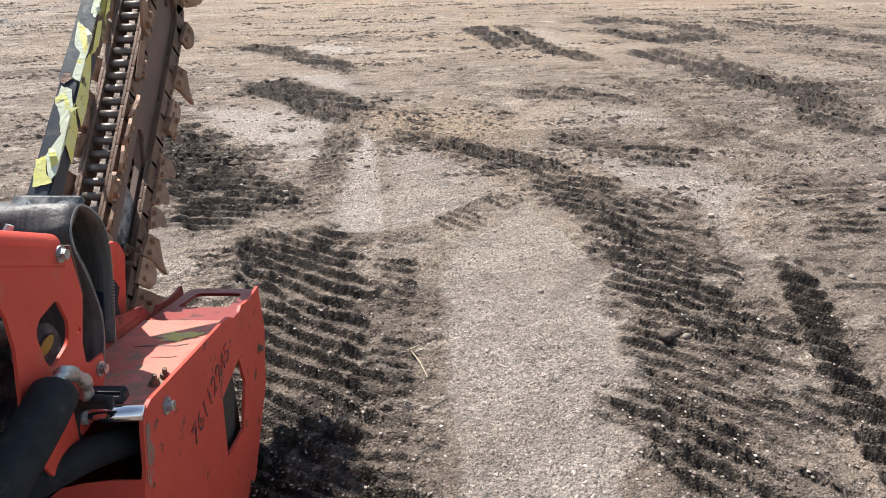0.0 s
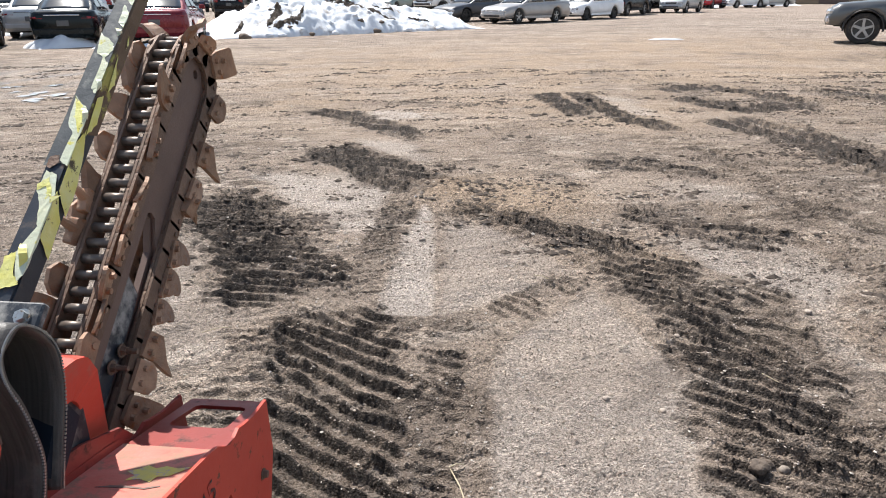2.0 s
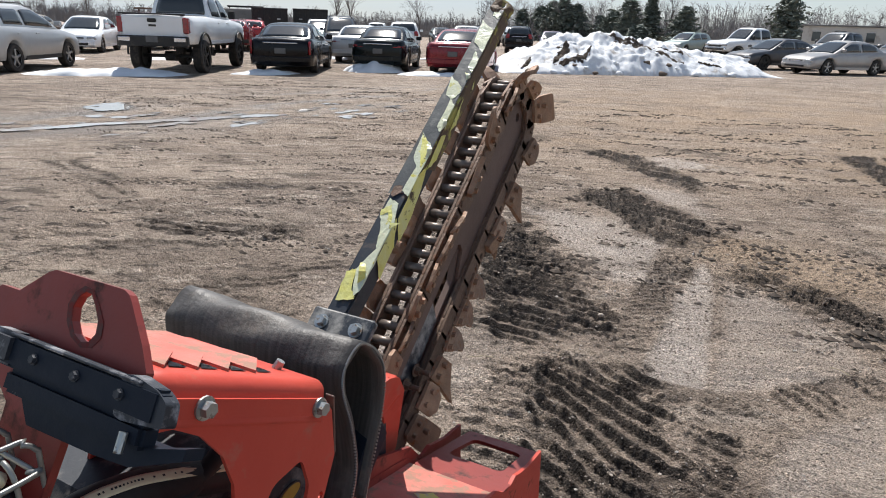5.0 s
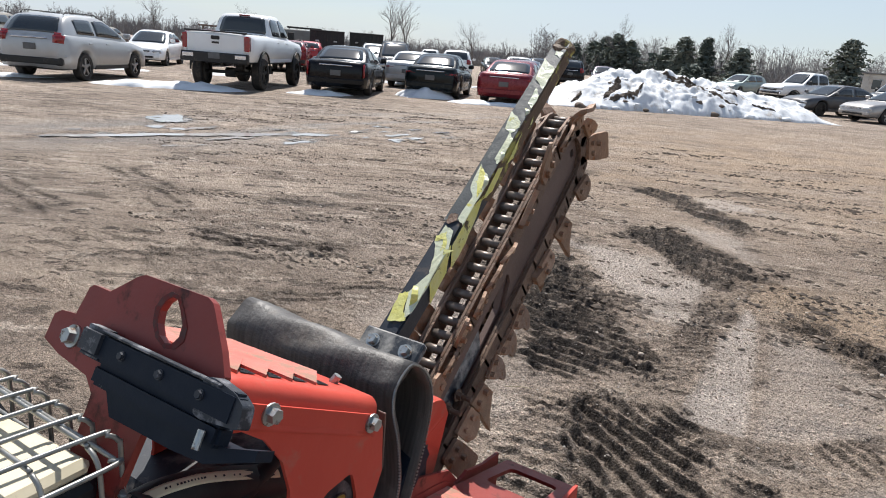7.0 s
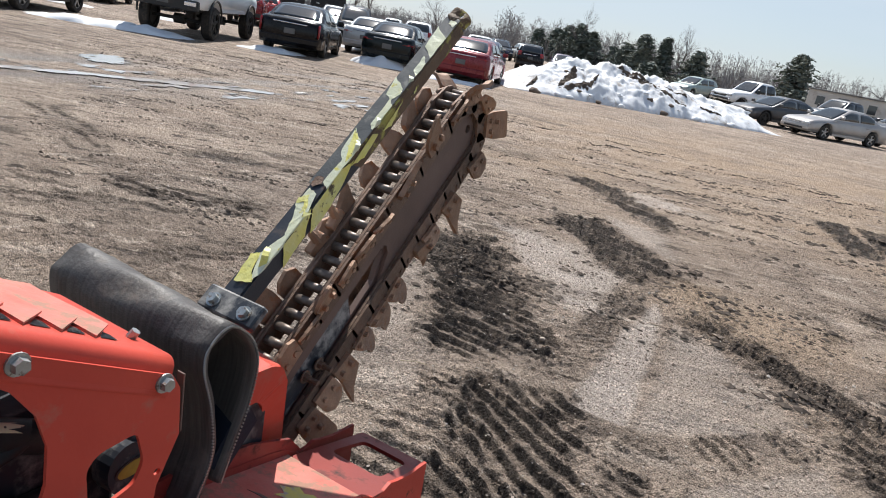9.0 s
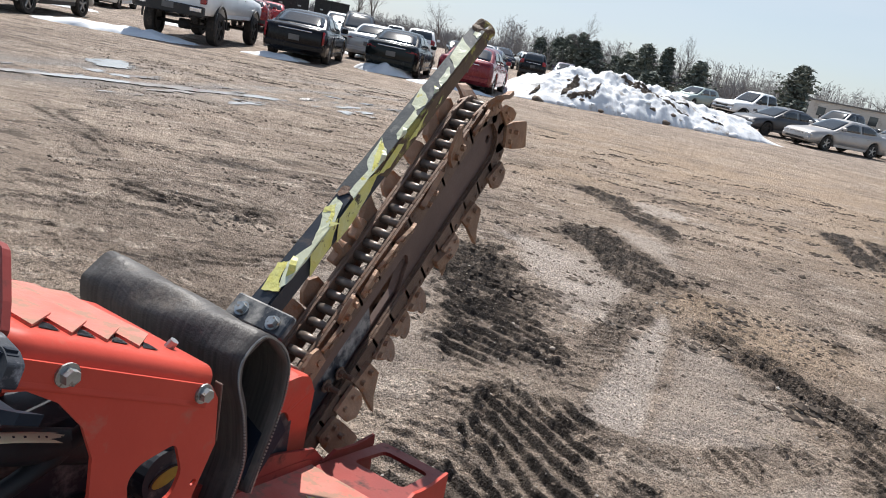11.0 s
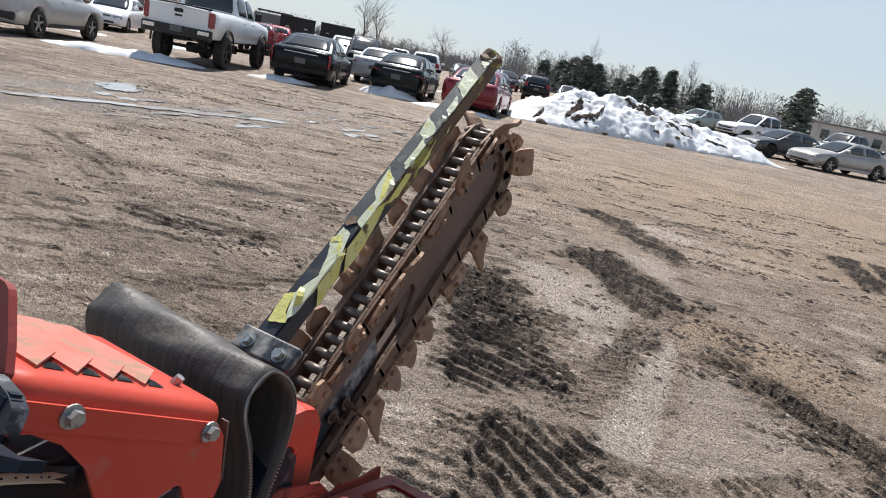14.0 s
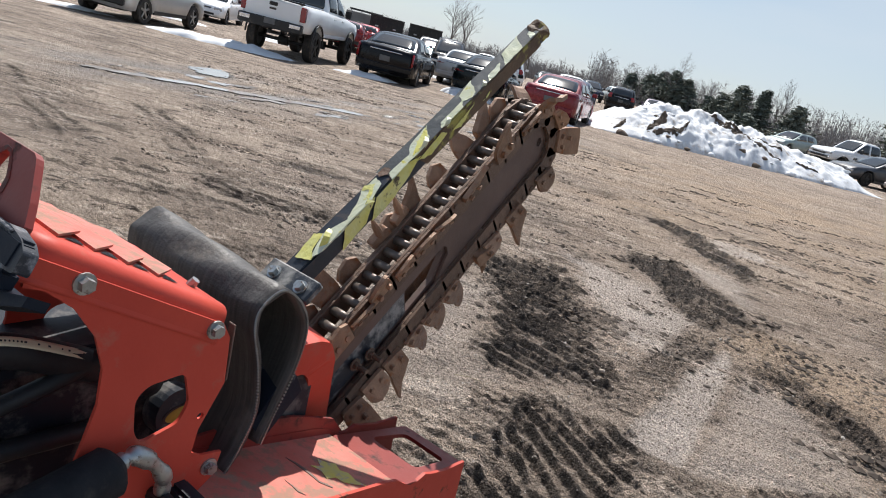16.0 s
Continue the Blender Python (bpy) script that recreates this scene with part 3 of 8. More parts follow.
for x, y, r in ((0.50, 4.25, 0.22), (0.72, 4.35, 0.24), (-0.45, 5.65, 0.35), (0.15, 5.5, 0.5), (1.0, 9.9, 1.6), (2.5, 16.0, 6.0), (-1.0, 15.0, 5.0), (-3.0, 10.0, 1.2), (5.0, 20.0, 5.0)):
    WRM = np.maximum(WRM, np.exp(-((PX - x) ** 2 + (PY - y) ** 2) / (2 * r * r)) * (0.45 + 0.55 * step01(0.35, 0.6, fbm(PX, PY, 0.5, 4, 91))))
for x, y, r in ((-1.10, 5.47, 0.11), (-1.2, 5.15, 0.10), (-0.95, 4.75, 0.10), (-1.55, 5.65, 0.12), (-1.3, 9.0, 0.2)):
    PAL = np.maximum(PAL, 1.5 * np.exp(-(((PX - x) / 1.6) ** 2 + (PY - y) ** 2) / (r * r)) * step01(0.3, 0.5, fbm(PX, PY, 0.1, 3, 77)))
# crumbs, clods and grit of the loose top layer
crumb = fbm(PX, PY, 0.075, 3, 21, 0.65)
grit = fbm(PX, PY, 0.026, 2, 27, 0.6)
HZ += close * ROUGH * ((crumb - 0.5) * 0.028 + step01(0.56, 0.66, crumb) * 0.010 + (grit - 0.5) * 0.014)


def pools(x, y):
    """Where meltwater stands: one shallow pool, a bright rim nearer by and thin scraps between."""
    ragged = 0.55 * fbm(x, y, 0.30, 5, 8, 0.62) + 0.45 * fbm(x * 1.6 - y * 0.4, x * 0.25 + y * 0.5, 0.11, 4, 28, 0.6)
    depth, wide = -0.8 * (x + 10.75) + 0.6 * (y - 8.16), 0.6 * (x + 10.75) + 0.8 * (y - 8.16)
    one = np.exp(-((depth / 0.85) ** 2 + (wide / 0.46) ** 2))
    u, v, d, run = along(x, y, [(-9.75, 5.0), (-9.4, 5.9), (-9.0, 7.0), (-8.45, 8.3), (-7.8, 9.7), (-7.5, 11.0)])
    rim = np.exp(-((d / 0.20) ** 2)) * step01(0.0, 0.5, u) * (1 - step01(run - 2.4, run, u))
    scraps = step01(0.60, 0.635, fbm(x * 1.8 - y * 0.3, y * 0.8, 0.34, 4, 18, 0.6)) * np.exp(-(((d - 0.55) / 0.60) ** 2)) * step01(0.4, 1.2, u)
    return np.maximum(step01(0.46, 0.60, np.maximum(one, rim * 0.86) * (1.7 * ragged + 0.12)), scraps * step01(0.25, 0.5, np.exp(-(((d - 0.55) / 0.60) ** 2))))


PUD = pools(PX, PY)
belt = np.exp(-(((PX + 9.6 - 0.10 * (PY - 8)) / 1.7) ** 2)) * step01(3.5, 6.0, PY) * (1 - step01(15, 19, PY))
lanes = fbm(PX * 3.0 - PY * 0.35, PY * 0.45, 0.9, 5, 66, 0.6)
PUD = np.maximum(PUD, 0.75 * belt * step01(0.50, 0.62, lanes))
PAL = np.maximum(PAL, 0.5 * belt * step01(0.36, 0.55, lanes))
damp = np.exp(-(((far - 12.2) / 1.9) ** 2 + ((np.arctan2(PX, PY) + 0.82) / 0.34) ** 2))
HZ -= HZ * step01(0.15, 0.5, damp) + step01(0.1, 0.5, PUD) * 0.012

nx_, ny_ = len(gx), len(gy)
me = bpy.data.meshes.new("ground")
me.vertices.add(nx_ * ny_)
me.vertices.foreach_set("co", np.stack([PX, PY, HZ], -1).astype(np.float32).ravel())
row = np.arange(nx_ - 1)[None, :] + np.arange(ny_ - 1)[:, None] * nx_
quads = np.stack([row, row + 1, row + nx_ + 1, row + nx_], -1).reshape(-1)
nq = (nx_ - 1) * (ny_ - 1)
me.loops.add(nq * 4)
me.loops.foreach_set("vertex_index", quads.astype(np.int32))
me.polygons.add(nq)
me.polygons.foreach_set("loop_start", np.arange(0, nq * 4, 4, dtype=np.int32))
me.update(calc_edges=True)
me.polygons.foreach_set("use_smooth", np.ones(nq, bool))
soil = me.attributes.new("soil", "FLOAT_COLOR", "POINT")
soil.data.foreach_set("color", np.stack([WET_SHADE, PAL, WRM, PUD], -1).astype(np.float32).ravel())


def ground_height(x, y):
    i, j = min(max(int(np.searchsorted(gy, y)), 0), ny_ - 1), min(max(int(np.searchsorted(gx, x)), 0), nx_ - 1)
    return float(HZ[i, j])


def soil_material():
    m = bpy.data.materials.new("trodden_soil")
    m.use_nodes = True
    nt = m.node_tree
    p = nt.nodes["Principled BSDF"]
    at, sep = nt.nodes.new("ShaderNodeAttribute"), nt.nodes.new("ShaderNodeSeparateColor")
    at.attribute_name = "soil"
    nt.links.new(at.outputs["Color"], sep.inputs["Color"])
    wet, pale, warm, pud = sep.outputs["Red"], sep.outputs["Green"], sep.outputs["Blue"], at.outputs["Alpha"]
    big = ramp_node(nt, noise_node(nt, 0.35, 5, 0.6, (1.0, 1.6, 1.0)), 0.35, 0.65)
    mid = ramp_node(nt, noise_node(nt, 2.6, 6, 0.65), 0.30, 0.70)
    fine = ramp_node(nt, noise_node(nt, 60, 6, 0.85), 0.32, 0.68)
    streak = ramp_node(nt, noise_node(nt, 1.1, 6, 0.68, (0.35, 1.7, 1.0)), 0.42, 0.66)
    col = mix_node(nt, big, (0.424, 0.326, 0.247), (0.312, 0.250, 0.206))
    col = mix_node(nt, mid, col, (0.402, 0.318, 0.252))
    sk = nt.nodes.new("ShaderNodeMath")
    sk.operation = "MULTIPLY"
    sk.inputs[1].default_value = 0.55
    nt.links.new(streak, sk.inputs[0])
    col = mix_node(nt, sk.outputs[0], col, (0.148, 0.117, 0.097))
    # damp stains some metres across
    damp_k = nt.nodes.new("ShaderNodeMath")
    damp_k.operation = "MULTIPLY"
    damp_k.inputs[1].default_value = 0.55
    nt.links.new(ramp_node(nt, noise_node(nt, 0.55, 9, 0.72, (0.8, 1.5, 1.0)), 0.50, 0.60), damp_k.inputs[0])
    col = mix_node(nt, damp_k.outputs[0], col, (0.175, 0.138, 0.112))
    # scuffs and drag marks that circle the yard
    tc0, sx, cb = nt.nodes.new("ShaderNodeTexCoord"), nt.nodes.new("ShaderNodeSeparateXYZ"), nt.nodes.new("ShaderNodeCombineXYZ")
    mid0 = nt.nodes.new("ShaderNodeVectorMath")
    mid0.operation, mid0.inputs[1].default_value = "SUBTRACT", (8.0, -18.0, 0.0)
    nt.links.new(tc0.outputs["Object"], mid0.inputs[0])
    nt.links.new(mid0.outputs[0], sx.inputs[0])
    hyp, ang, ang2 = nt.nodes.new("ShaderNodeVectorMath"), nt.nodes.new("ShaderNodeMath"), nt.nodes.new("ShaderNodeMath")
    hyp.operation, ang.operation, ang2.operation = "LENGTH", "ARCTAN2", "MULTIPLY"
    nt.links.new(mid0.outputs[0], hyp.inputs[0])
    nt.links.new(sx.outputs["X"], ang.inputs[0]), nt.links.new(sx.outputs["Y"], ang.inputs[1])
    nt.links.new(ang.outputs[0], ang2.inputs[0])
    ang2.inputs[1].default_value = 9.0
    nt.links.new(hyp.outputs["Value"], cb.inputs["X"]), nt.links.new(ang2.outputs[0], cb.inputs["Y"])
    for scale, lo, hi, k, tone in ((0.7, 0.47, 0.58, 0.70, (0.504, 0.405, 0.323)), (1.5, 0.53, 0.58, 0.45, (0.140, 0.108, 0.085)), (5.0, 0.55, 0.59, 0.80, (0.605, 0.506, 0.420)), (3.4, 0.555, 0.59, 0.75, (0.085, 0.064, 0.051)), (9.0, 0.555, 0.585, 0.90, (0.066, 0.050, 0.040))):
        dn, dk = nt.nodes.new("ShaderNodeTexNoise"), nt.nodes.new("ShaderNodeMath")
        dn.inputs["Scale"].default_value, dn.inputs["Detail"].default_value, dn.inputs["Roughness"].default_value, dn.inputs["Distortion"].default_value = scale, 10, 0.76, 0.5
        nt.links.new(cb.outputs[0], dn.inputs["Vector"])
        dk.operation = "MULTIPLY"
        dk.inputs[1].default_value = k
        nt.links.new(ramp_node(nt, dn.outputs["Fac"], lo, hi), dk.inputs[0])
        col = mix_node(nt, dk.outputs[0], col, tone)
    wk = nt.nodes.new("ShaderNodeMath")
    wk.operation = "MULTIPLY"
    wk.inputs[1].default_value = 0.80
    nt.links.new(warm, wk.inputs[0])
    col = mix_node(nt, wk.outputs[0], col, (0.444, 0.325, 0.223))
    col = mix_node(nt, pale, col, mix_node(nt, mid, (0.480, 0.408, 0.350), (0.590, 0.510, 0.448)))
    col = mix_node(nt, wet, col, mix_node(nt, mid, (0.036, 0.028, 0.023), (0.070, 0.055, 0.045)))
    fm = nt.nodes.new("ShaderNodeMix")
    fm.data_type, fm.blend_type = "RGBA", "MULTIPLY"
    fm.inputs["Factor"].default_value = 1.0
    nt.links.new(col, fm.inputs["A"])
    nt.links.new(mix_node(nt, fine, (0.50, 0.50, 0.50), (1.46, 1.45, 1.44)), fm.inputs["B"])
    # grains of sand and grit, each with its own tone
    for gs, lo, hi in ((170, 0.60, 1.42), (60, 0.74, 1.26)):
        gtc, gv, gsep, gmr, gm = (nt.nodes.new("ShaderNode" + q) for q in ("TexCoord", "TexVoronoi", "SeparateColor", "MapRange", "Mix"))
        gv.inputs["Scale"].default_value = gs
        nt.links.new(gtc.outputs["Object"], gv.inputs["Vector"])
        nt.links.new(gv.outputs["Color"], gsep.inputs["Color"])
        gmr.inputs["To Min"].default_value, gmr.inputs["To Max"].default_value = lo, hi
        nt.links.new(gsep.outputs["Red"], gmr.inputs["Value"])
        gm.data_type, gm.blend_type = "RGBA", "MULTIPLY"
        gk = nt.nodes.new("ShaderNodeMapRange")
        gk.inputs["From Min"].default_value, gk.inputs["From Max"].default_value = 0.36, 0.62
        gk.inputs["To Min"].default_value, gk.inputs["To Max"].default_value = 0.25, 1.0
        nt.links.new(noise_node(nt, 1.3, 4, 0.6), gk.inputs["Value"])
        nt.links.new(gk.outputs["Result"], gm.inputs["Factor"])
        nt.links.new(fm.outputs["Result"], gm.inputs["A"])
        nt.links.new(gmr.outputs["Result"], gm.inputs["B"])
        fm = gm
    # small stone chips
    tc, vo = nt.nodes.new("ShaderNodeTexCoord"), nt.nodes.new("ShaderNodeTexVoronoi")
    vo.inputs["Scale"].default_value = 70
    nt.links.new(tc.outputs["Object"], vo.inputs["Vector"])
    chip = nt.nodes.new("ShaderNodeMath")
    chip.operation = "LESS_THAN"
    chip.inputs[1].default_value = 0.17
    nt.links.new(vo.outputs["Distance"], chip.inputs[0])
    few = nt.nodes.new("ShaderNodeMath")
    few.operation = "MULTIPLY"
    nt.links.new(chip.outputs[0], few.inputs[0])
    vs = nt.nodes.new("ShaderNodeSeparateColor")
    nt.links.new(vo.outputs["Color"], vs.inputs["Color"])
    nt.links.new(ramp_node(nt, vs.outputs["Red"], 0.55, 0.95), few.inputs[1])
    col = mix_node(nt, few.outputs[0], fm.outputs["Result"], mix_node(nt, vs.outputs["Green"], (0.544, 0.480, 0.439), (0.257, 0.210, 0.182)))
    col = mix_node(nt, pud, col, (0.119, 0.094, 0.075))
    p.inputs["Specular IOR Level"].default_value = 0.36
    nt.links.new(col, p.inputs["Base Color"])
    r0 = nt.nodes.new("ShaderNodeMix")
    nt.links.new(wet, r0.inputs["Factor"])
    r0.inputs["A"].default_value, r0.inputs["B"].default_value = 0.88, 0.84
    r1 = nt.nodes.new("ShaderNodeMix")
    nt.links.new(pud, r1.inputs["Factor"])
    nt.links.new(r0.outputs["Result"], r1.inputs["A"])
    r1.inputs["B"].default_value = 0.16
    nt.links.new(r1.outputs["Result"], p.inputs["Roughness"])
    b1, b2 = nt.nodes.new("ShaderNodeBump"), nt.nodes.new("ShaderNodeBump")
    b1.inputs["Strength"].default_value, b1.inputs["Distance"].default_value = 1.0, 0.035
    b2.inputs["Strength"].default_value, b2.inputs["Distance"].default_value = 1.0, 0.012
    nt.links.new(noise_node(nt, 9, 8, 0.72), b1.inputs["Height"])
    nt.links.new(noise_node(nt, 75, 7, 0.8), b2.inputs["Height"])
    last = b2
    calm = nt.nodes.new("ShaderNodeMapRange")
    calm.inputs["To Min"].default_value, calm.inputs["To Max"].default_value = 1.15, 0.80
    nt.links.new(wet, calm.inputs["Value"])
    nt.links.new(calm.outputs["Result"], b2.inputs["Strength"])
    for vscale, depth in ((42, 0.0085), (130, 0.0070)):
        vt, vn, vb, vd, va, vm = (nt.nodes.new("ShaderNode" + q) for q in ("TexCoord", "TexVoronoi", "Bump", "TexNoise", "VectorMath", "VectorMath"))
        vd.inputs["Scale"].default_value, vd.inputs["Detail"].default_value = vscale * 1.7, 2
        vm.operation, vm.inputs[1].default_value = "MULTIPLY", (0.6 / vscale, 0.6 / vscale, 0.6 / vscale)
        va.operation = "ADD"
        nt.links.new(vt.outputs["Object"], vd.inputs["Vector"])
        nt.links.new(vd.outputs["Color"], vm.inputs[0])
        nt.links.new(vt.outputs["Object"], va.inputs[0])
        nt.links.new(vm.outputs[0], va.inputs[1])
        nt.links.new(va.outputs[0], vn.inputs["Vector"])
        vn.inputs["Scale"].default_value = vscale
        vb.invert = True
        vb.inputs["Distance"].default_value = depth
        nt.links.new(calm.outputs["Result"], vb.inputs["Strength"])
        nt.links.new(vn.outputs["Distance"], vb.inputs["Height"])
        nt.links.new(last.outputs["Normal"], vb.inputs["Normal"])
        last = vb
    b3 = nt.nodes.new("ShaderNodeBump")
    b3.inputs["Strength"].default_value, b3.inputs["Distance"].default_value = 0.9, 0.10
    drag = nt.nodes.new("ShaderNodeTexNoise")
    drag.inputs["Scale"].default_value, drag.inputs["Detail"].default_value, drag.inputs["Roughness"].default_value = 3.4, 9, 0.68
    nt.links.new(cb.outputs[0], drag.inputs["Vector"])
    nt.links.new(drag.outputs["Fac"], b3.inputs["Height"])
    nt.links.new(b3.outputs["Normal"], b1.inputs["Normal"])
    nt.links.new(b1.outputs["Normal"], b2.inputs["Normal"])
    nt.links.new(last.outputs["Normal"], p.inputs["Normal"])
    return m


me.materials.append(soil_material())
ground = tagged(new("ground", me), "rutted brown dirt lot with dark wet tracks and pale gravel", "ground", kind="structure")

# thin meltwater sheet in the hollows; sun and sky glint put into its colour
WATER = surface("silty_meltwater", (0.50, 0.47, 0.44), (0.38, 0.355, 0.33), 0.8, (0.015, 0.04), bump=0.012, bscale=14)
wd, wa = np.meshgrid(np.linspace(10.0, 15.0, 230), np.linspace(-1.16, -0.42, 330), indexing="ij")
wx_, wy_ = wd * np.sin(wa), wd * np.cos(wa)
wet_here = pools(wx_, wy_) > 0.40
bm = bmesh.new()
corner = {}
for i in range(wet_here.shape[0] - 1):
    for j in range(wet_here.shape[1] - 1):
        if wet_here[i:i + 2, j:j + 2].all():
            vs = []
            for a, b in ((i, j), (i, j + 1), (i + 1, j + 1), (i + 1, j)):
                if (a, b) not in corner:
                    corner[a, b] = bm.verts.new((wx_[a, b], wy_[a, b], 0.004))
                vs.append(corner[a, b])
            bm.faces.new(vs)
wm = bpy.data.meshes.new("puddle")
bm.to_mesh(wm)
bm.free()
wm.materials.append(WATER)
puddle = tagged(new("puddle", wm), "shallow bright puddle of meltwater on the dirt lot", "puddle", kind="structure")

# ---- trencher on the front of a small loader ----
FOOT = Vector((-0.78, 1.35, 0.0))
trencher = thing("trencher", Matrix.Translation(FOOT), "red walk-behind trencher head with a raised rusty digging chain", "trencher")
BA = (math.cos(radians(43)), math.sin(radians(43)))


def boom_at(s, n, x):
    """A place on the boom: along it, square to it (up) and across."""
    return Vector((x, 1.5 + s * BA[0] - n * BA[1], 0.3 + s * BA[1] + n * BA[0]))


def tpart(name, bm, material, parent=None, label="", smooth=False):
    return part(name, bm, material, parent or trencher, label, smooth, FOOT)


def side(x):
    return lambda y, z: Vector((x, y, z))


# side panel with its cut-out, folded over at the top into the sloping deck
PANEL = [(0.905, 1.098), (1.190, 0.956), (1.204, 0.930), (1.208, 0.850), (1.172, 0.775), (1.166, 0.735), (1.185, 0.722), (1.225, 0.715),
         (1.215, 0.672), (1.15, 0.62), (1.00, 0.62), (0.96, 0.72), (0.985, 0.80), (1.004, 0.87), (1.006, 0.925), (0.992, 0.975), (0.962, 1.020), (0.925, 1.050), (0.900, 1.058)]
HOLE = rounded([(1.062, 0.806), (1.058, 0.862), (1.075, 0.880), (1.134, 0.886), (1.148, 0.832), (1.134, 0.800), (1.075, 0.785)], 0.012)
for x, nm in ((-0.612, "side_panel"), (-0.900, "side_panel")):
    panel = tpart(nm, plate(bmesh.new(), PANEL, [HOLE, arc(1.172, 0.80, 0.006, 0, 330, 9)], side(x), (-0.006, 0, 0)), RED, label="glossy red steel side panel with a cut-out")
    for y, z in ((0.970, 1.054), (1.174, 0.950), (1.203, 0.694)):
        tpart("bolt", hex_bolt(bmesh.new(), (x, y, z), (1, 0, 0)), ZINC, panel, "zinc hex bolt")


def deck_at(y, x, up=0.0):
    z = 0.973 + (1.207 - y) * 0.504
    return Vector((x, y + up * 0.45, z + up * 0.893))


# deck with its rolled right-hand edge
bm = bmesh.new()
prof = [(-0.902, 0.0), (-0.642, 0.0), (-0.640, 0.0), (-0.6345, -0.0008), (-0.6295, -0.0030), (-0.6250, -0.0065), (-0.6215, -0.0110), (-0.6195, -0.0170), (-0.6190, -0.0190), (-0.6112, -0.0510), (-0.6110, -0.0520), (-0.6098, -0.0560)]
ys = [0.905, 0.95, 1.05, 1.15, 1.203]
grid = [[bm.verts.new(deck_at(y, x, u)) for x, u in prof] for y in ys]
for a, b in zip(grid, grid[1:]):
    for i in range(len(prof) - 1):
        bm.faces.new((a[i], a[i + 1], b[i + 1], b[i]))
bmesh.ops.recalc_face_normals(bm, faces=bm.faces)
bmesh.ops.solidify(bm, geom=bm.faces[:], thickness=0.005)
deck = tpart("deck", bm, RED, smooth=True)
# step treads with raised, open edges
for i in range(4):
    y0 = 0.952 + i * 0.0470
    bm = bmesh.new()
    vs = [deck_at(y0, -0.652, 0.0042), deck_at(y0 + 0.046, -0.698, 0.0125), deck_at(y0 + 0.048, -0.716, 0.0120), deck_at(y0 + 0.049, -0.78, 0.0100), deck_at(y0 + 0.046, -0.86, 0.0085), deck_at(y0 + 0.050, -0.89, 0.0080), deck_at(y0 - 0.004, -0.89, 0.0042)]
    lo = [v - Vector((0, 0.45, 0.893)) * 0.004 for v in vs]
    a, b = [bm.verts.new(v) for v in vs], [bm.verts.new(v) for v in lo]
    bm.faces.new(a), bm.faces.new(b[::-1])
    for k in range(7):
        bm.faces.new((a[k], b[k], b[(k + 1) % 7], a[(k + 1) % 7]))
    bmesh.ops.recalc_face_normals(bm, faces=bm.faces)
    tpart("step_tread", bm, RED_WORN, deck, "worn red step tread")
    # flat black sheet on the deck paints the shaded gap
    bm = bmesh.new()
    tri_ = [deck_at(y0 + 0.012, -0.6590, 0.0014), deck_at(y0 + 0.039, -0.6600, 0.0014), deck_at(y0 + 0.043, -0.686, 0.0014), deck_at(y0 + 0.036, -0.690, 0.0014)]
    bm.faces.new([bm.verts.new(p) for p in tri_])
    bmesh.ops.solidify(bm, geom=bm.faces[:], thickness=0.001)
    tpart("tread_gap", bm, BLACK, deck, "black sheet for the shaded gap under the tread")
tpart("stud", add_rod(bmesh.new(), deck_at(1.178, -0.694, 0.0), deck_at(1.178, -0.689, 0.013), 0.008, 0.007, 8), ZINC, deck, "zinc stud")

# back plate with a teardrop lifting hole
NB = Vector((0, 0.893, -0.45))
UB = Vector((0, 0.45, 0.893))
PB = Vector((0, 0.9005, 1.1282))


def back_at(x, up):
    return Vector((x, 0, 0)) + PB + UB * up


outline = [(-0.600, -0.040), (-0.602, 0.004), (-0.619, 0.029), (-0.652, 0.068), (-0.658, 0.074), (-0.668, 0.078), (-0.784, 0.077), (-0.796, 0.072), (-0.837, 0.042), (-0.872, 0.042),
           (-0.879, 0.037), (-0.886, -0.001), (-0.916, -0.004), (-0.928, -0.012), (-0.930, -0.046), (-0.890, -0.056), (-0.822, -0.064), (-0.800, -0.080), (-0.795, -0.200), (-0.700, -0.200), (-0.690, -0.045)]
tear = [(-0.724, 0.064), (-0.733, 0.056), (-0.737, 0.044), (-0.733, 0.029), (-0.723, 0.017), (-0.709, 0.011), (-0.697, 0.014), (-0.690, 0.024), (-0.692, 0.038), (-0.703, 0.052), (-0.714, 0.063)]
bp = tpart("back_plate", plate(bmesh.new(), outline, [tear], back_at, -NB * 0.010), RED_SHADED, label="dark red plate with a teardrop lifting hole, shade in its colour")
tpart("bolt", hex_bolt(bmesh.new(), back_at(-0.873, -0.028) - NB * 0.010, -NB), ZINC, bp, "zinc hex bolt")

ring = [(-0.714 + (x + 0.714) * 1.42, 0.038 + (u - 0.038) * 1.22) for x, u in tear]
tpart("worn_rim", plate(bmesh.new(), ring, [tear], lambda x, u: back_at(x, u) - NB * 0.0108, NB * 0.0006), SCUFF_DARK, bp, "dark rubbed rim of the lifting hole")

# folded rubber flap
RUB = [(1.275, 0.62), (1.300, 0.665), (1.322, 0.735), (1.311, 0.827), (1.289, 0.905), (1.296, 0.948), (1.338, 0.972), (1.390, 0.935), (1.412, 0.875), (1.398, 0.79), (1.366, 0.705), (1.349, 0.655)]
bm = bmesh.new()
pr = curve_points(RUB, 6)
xs = [-0.655 - 0.405 * i / 14 for i in range(15)]
grid = []
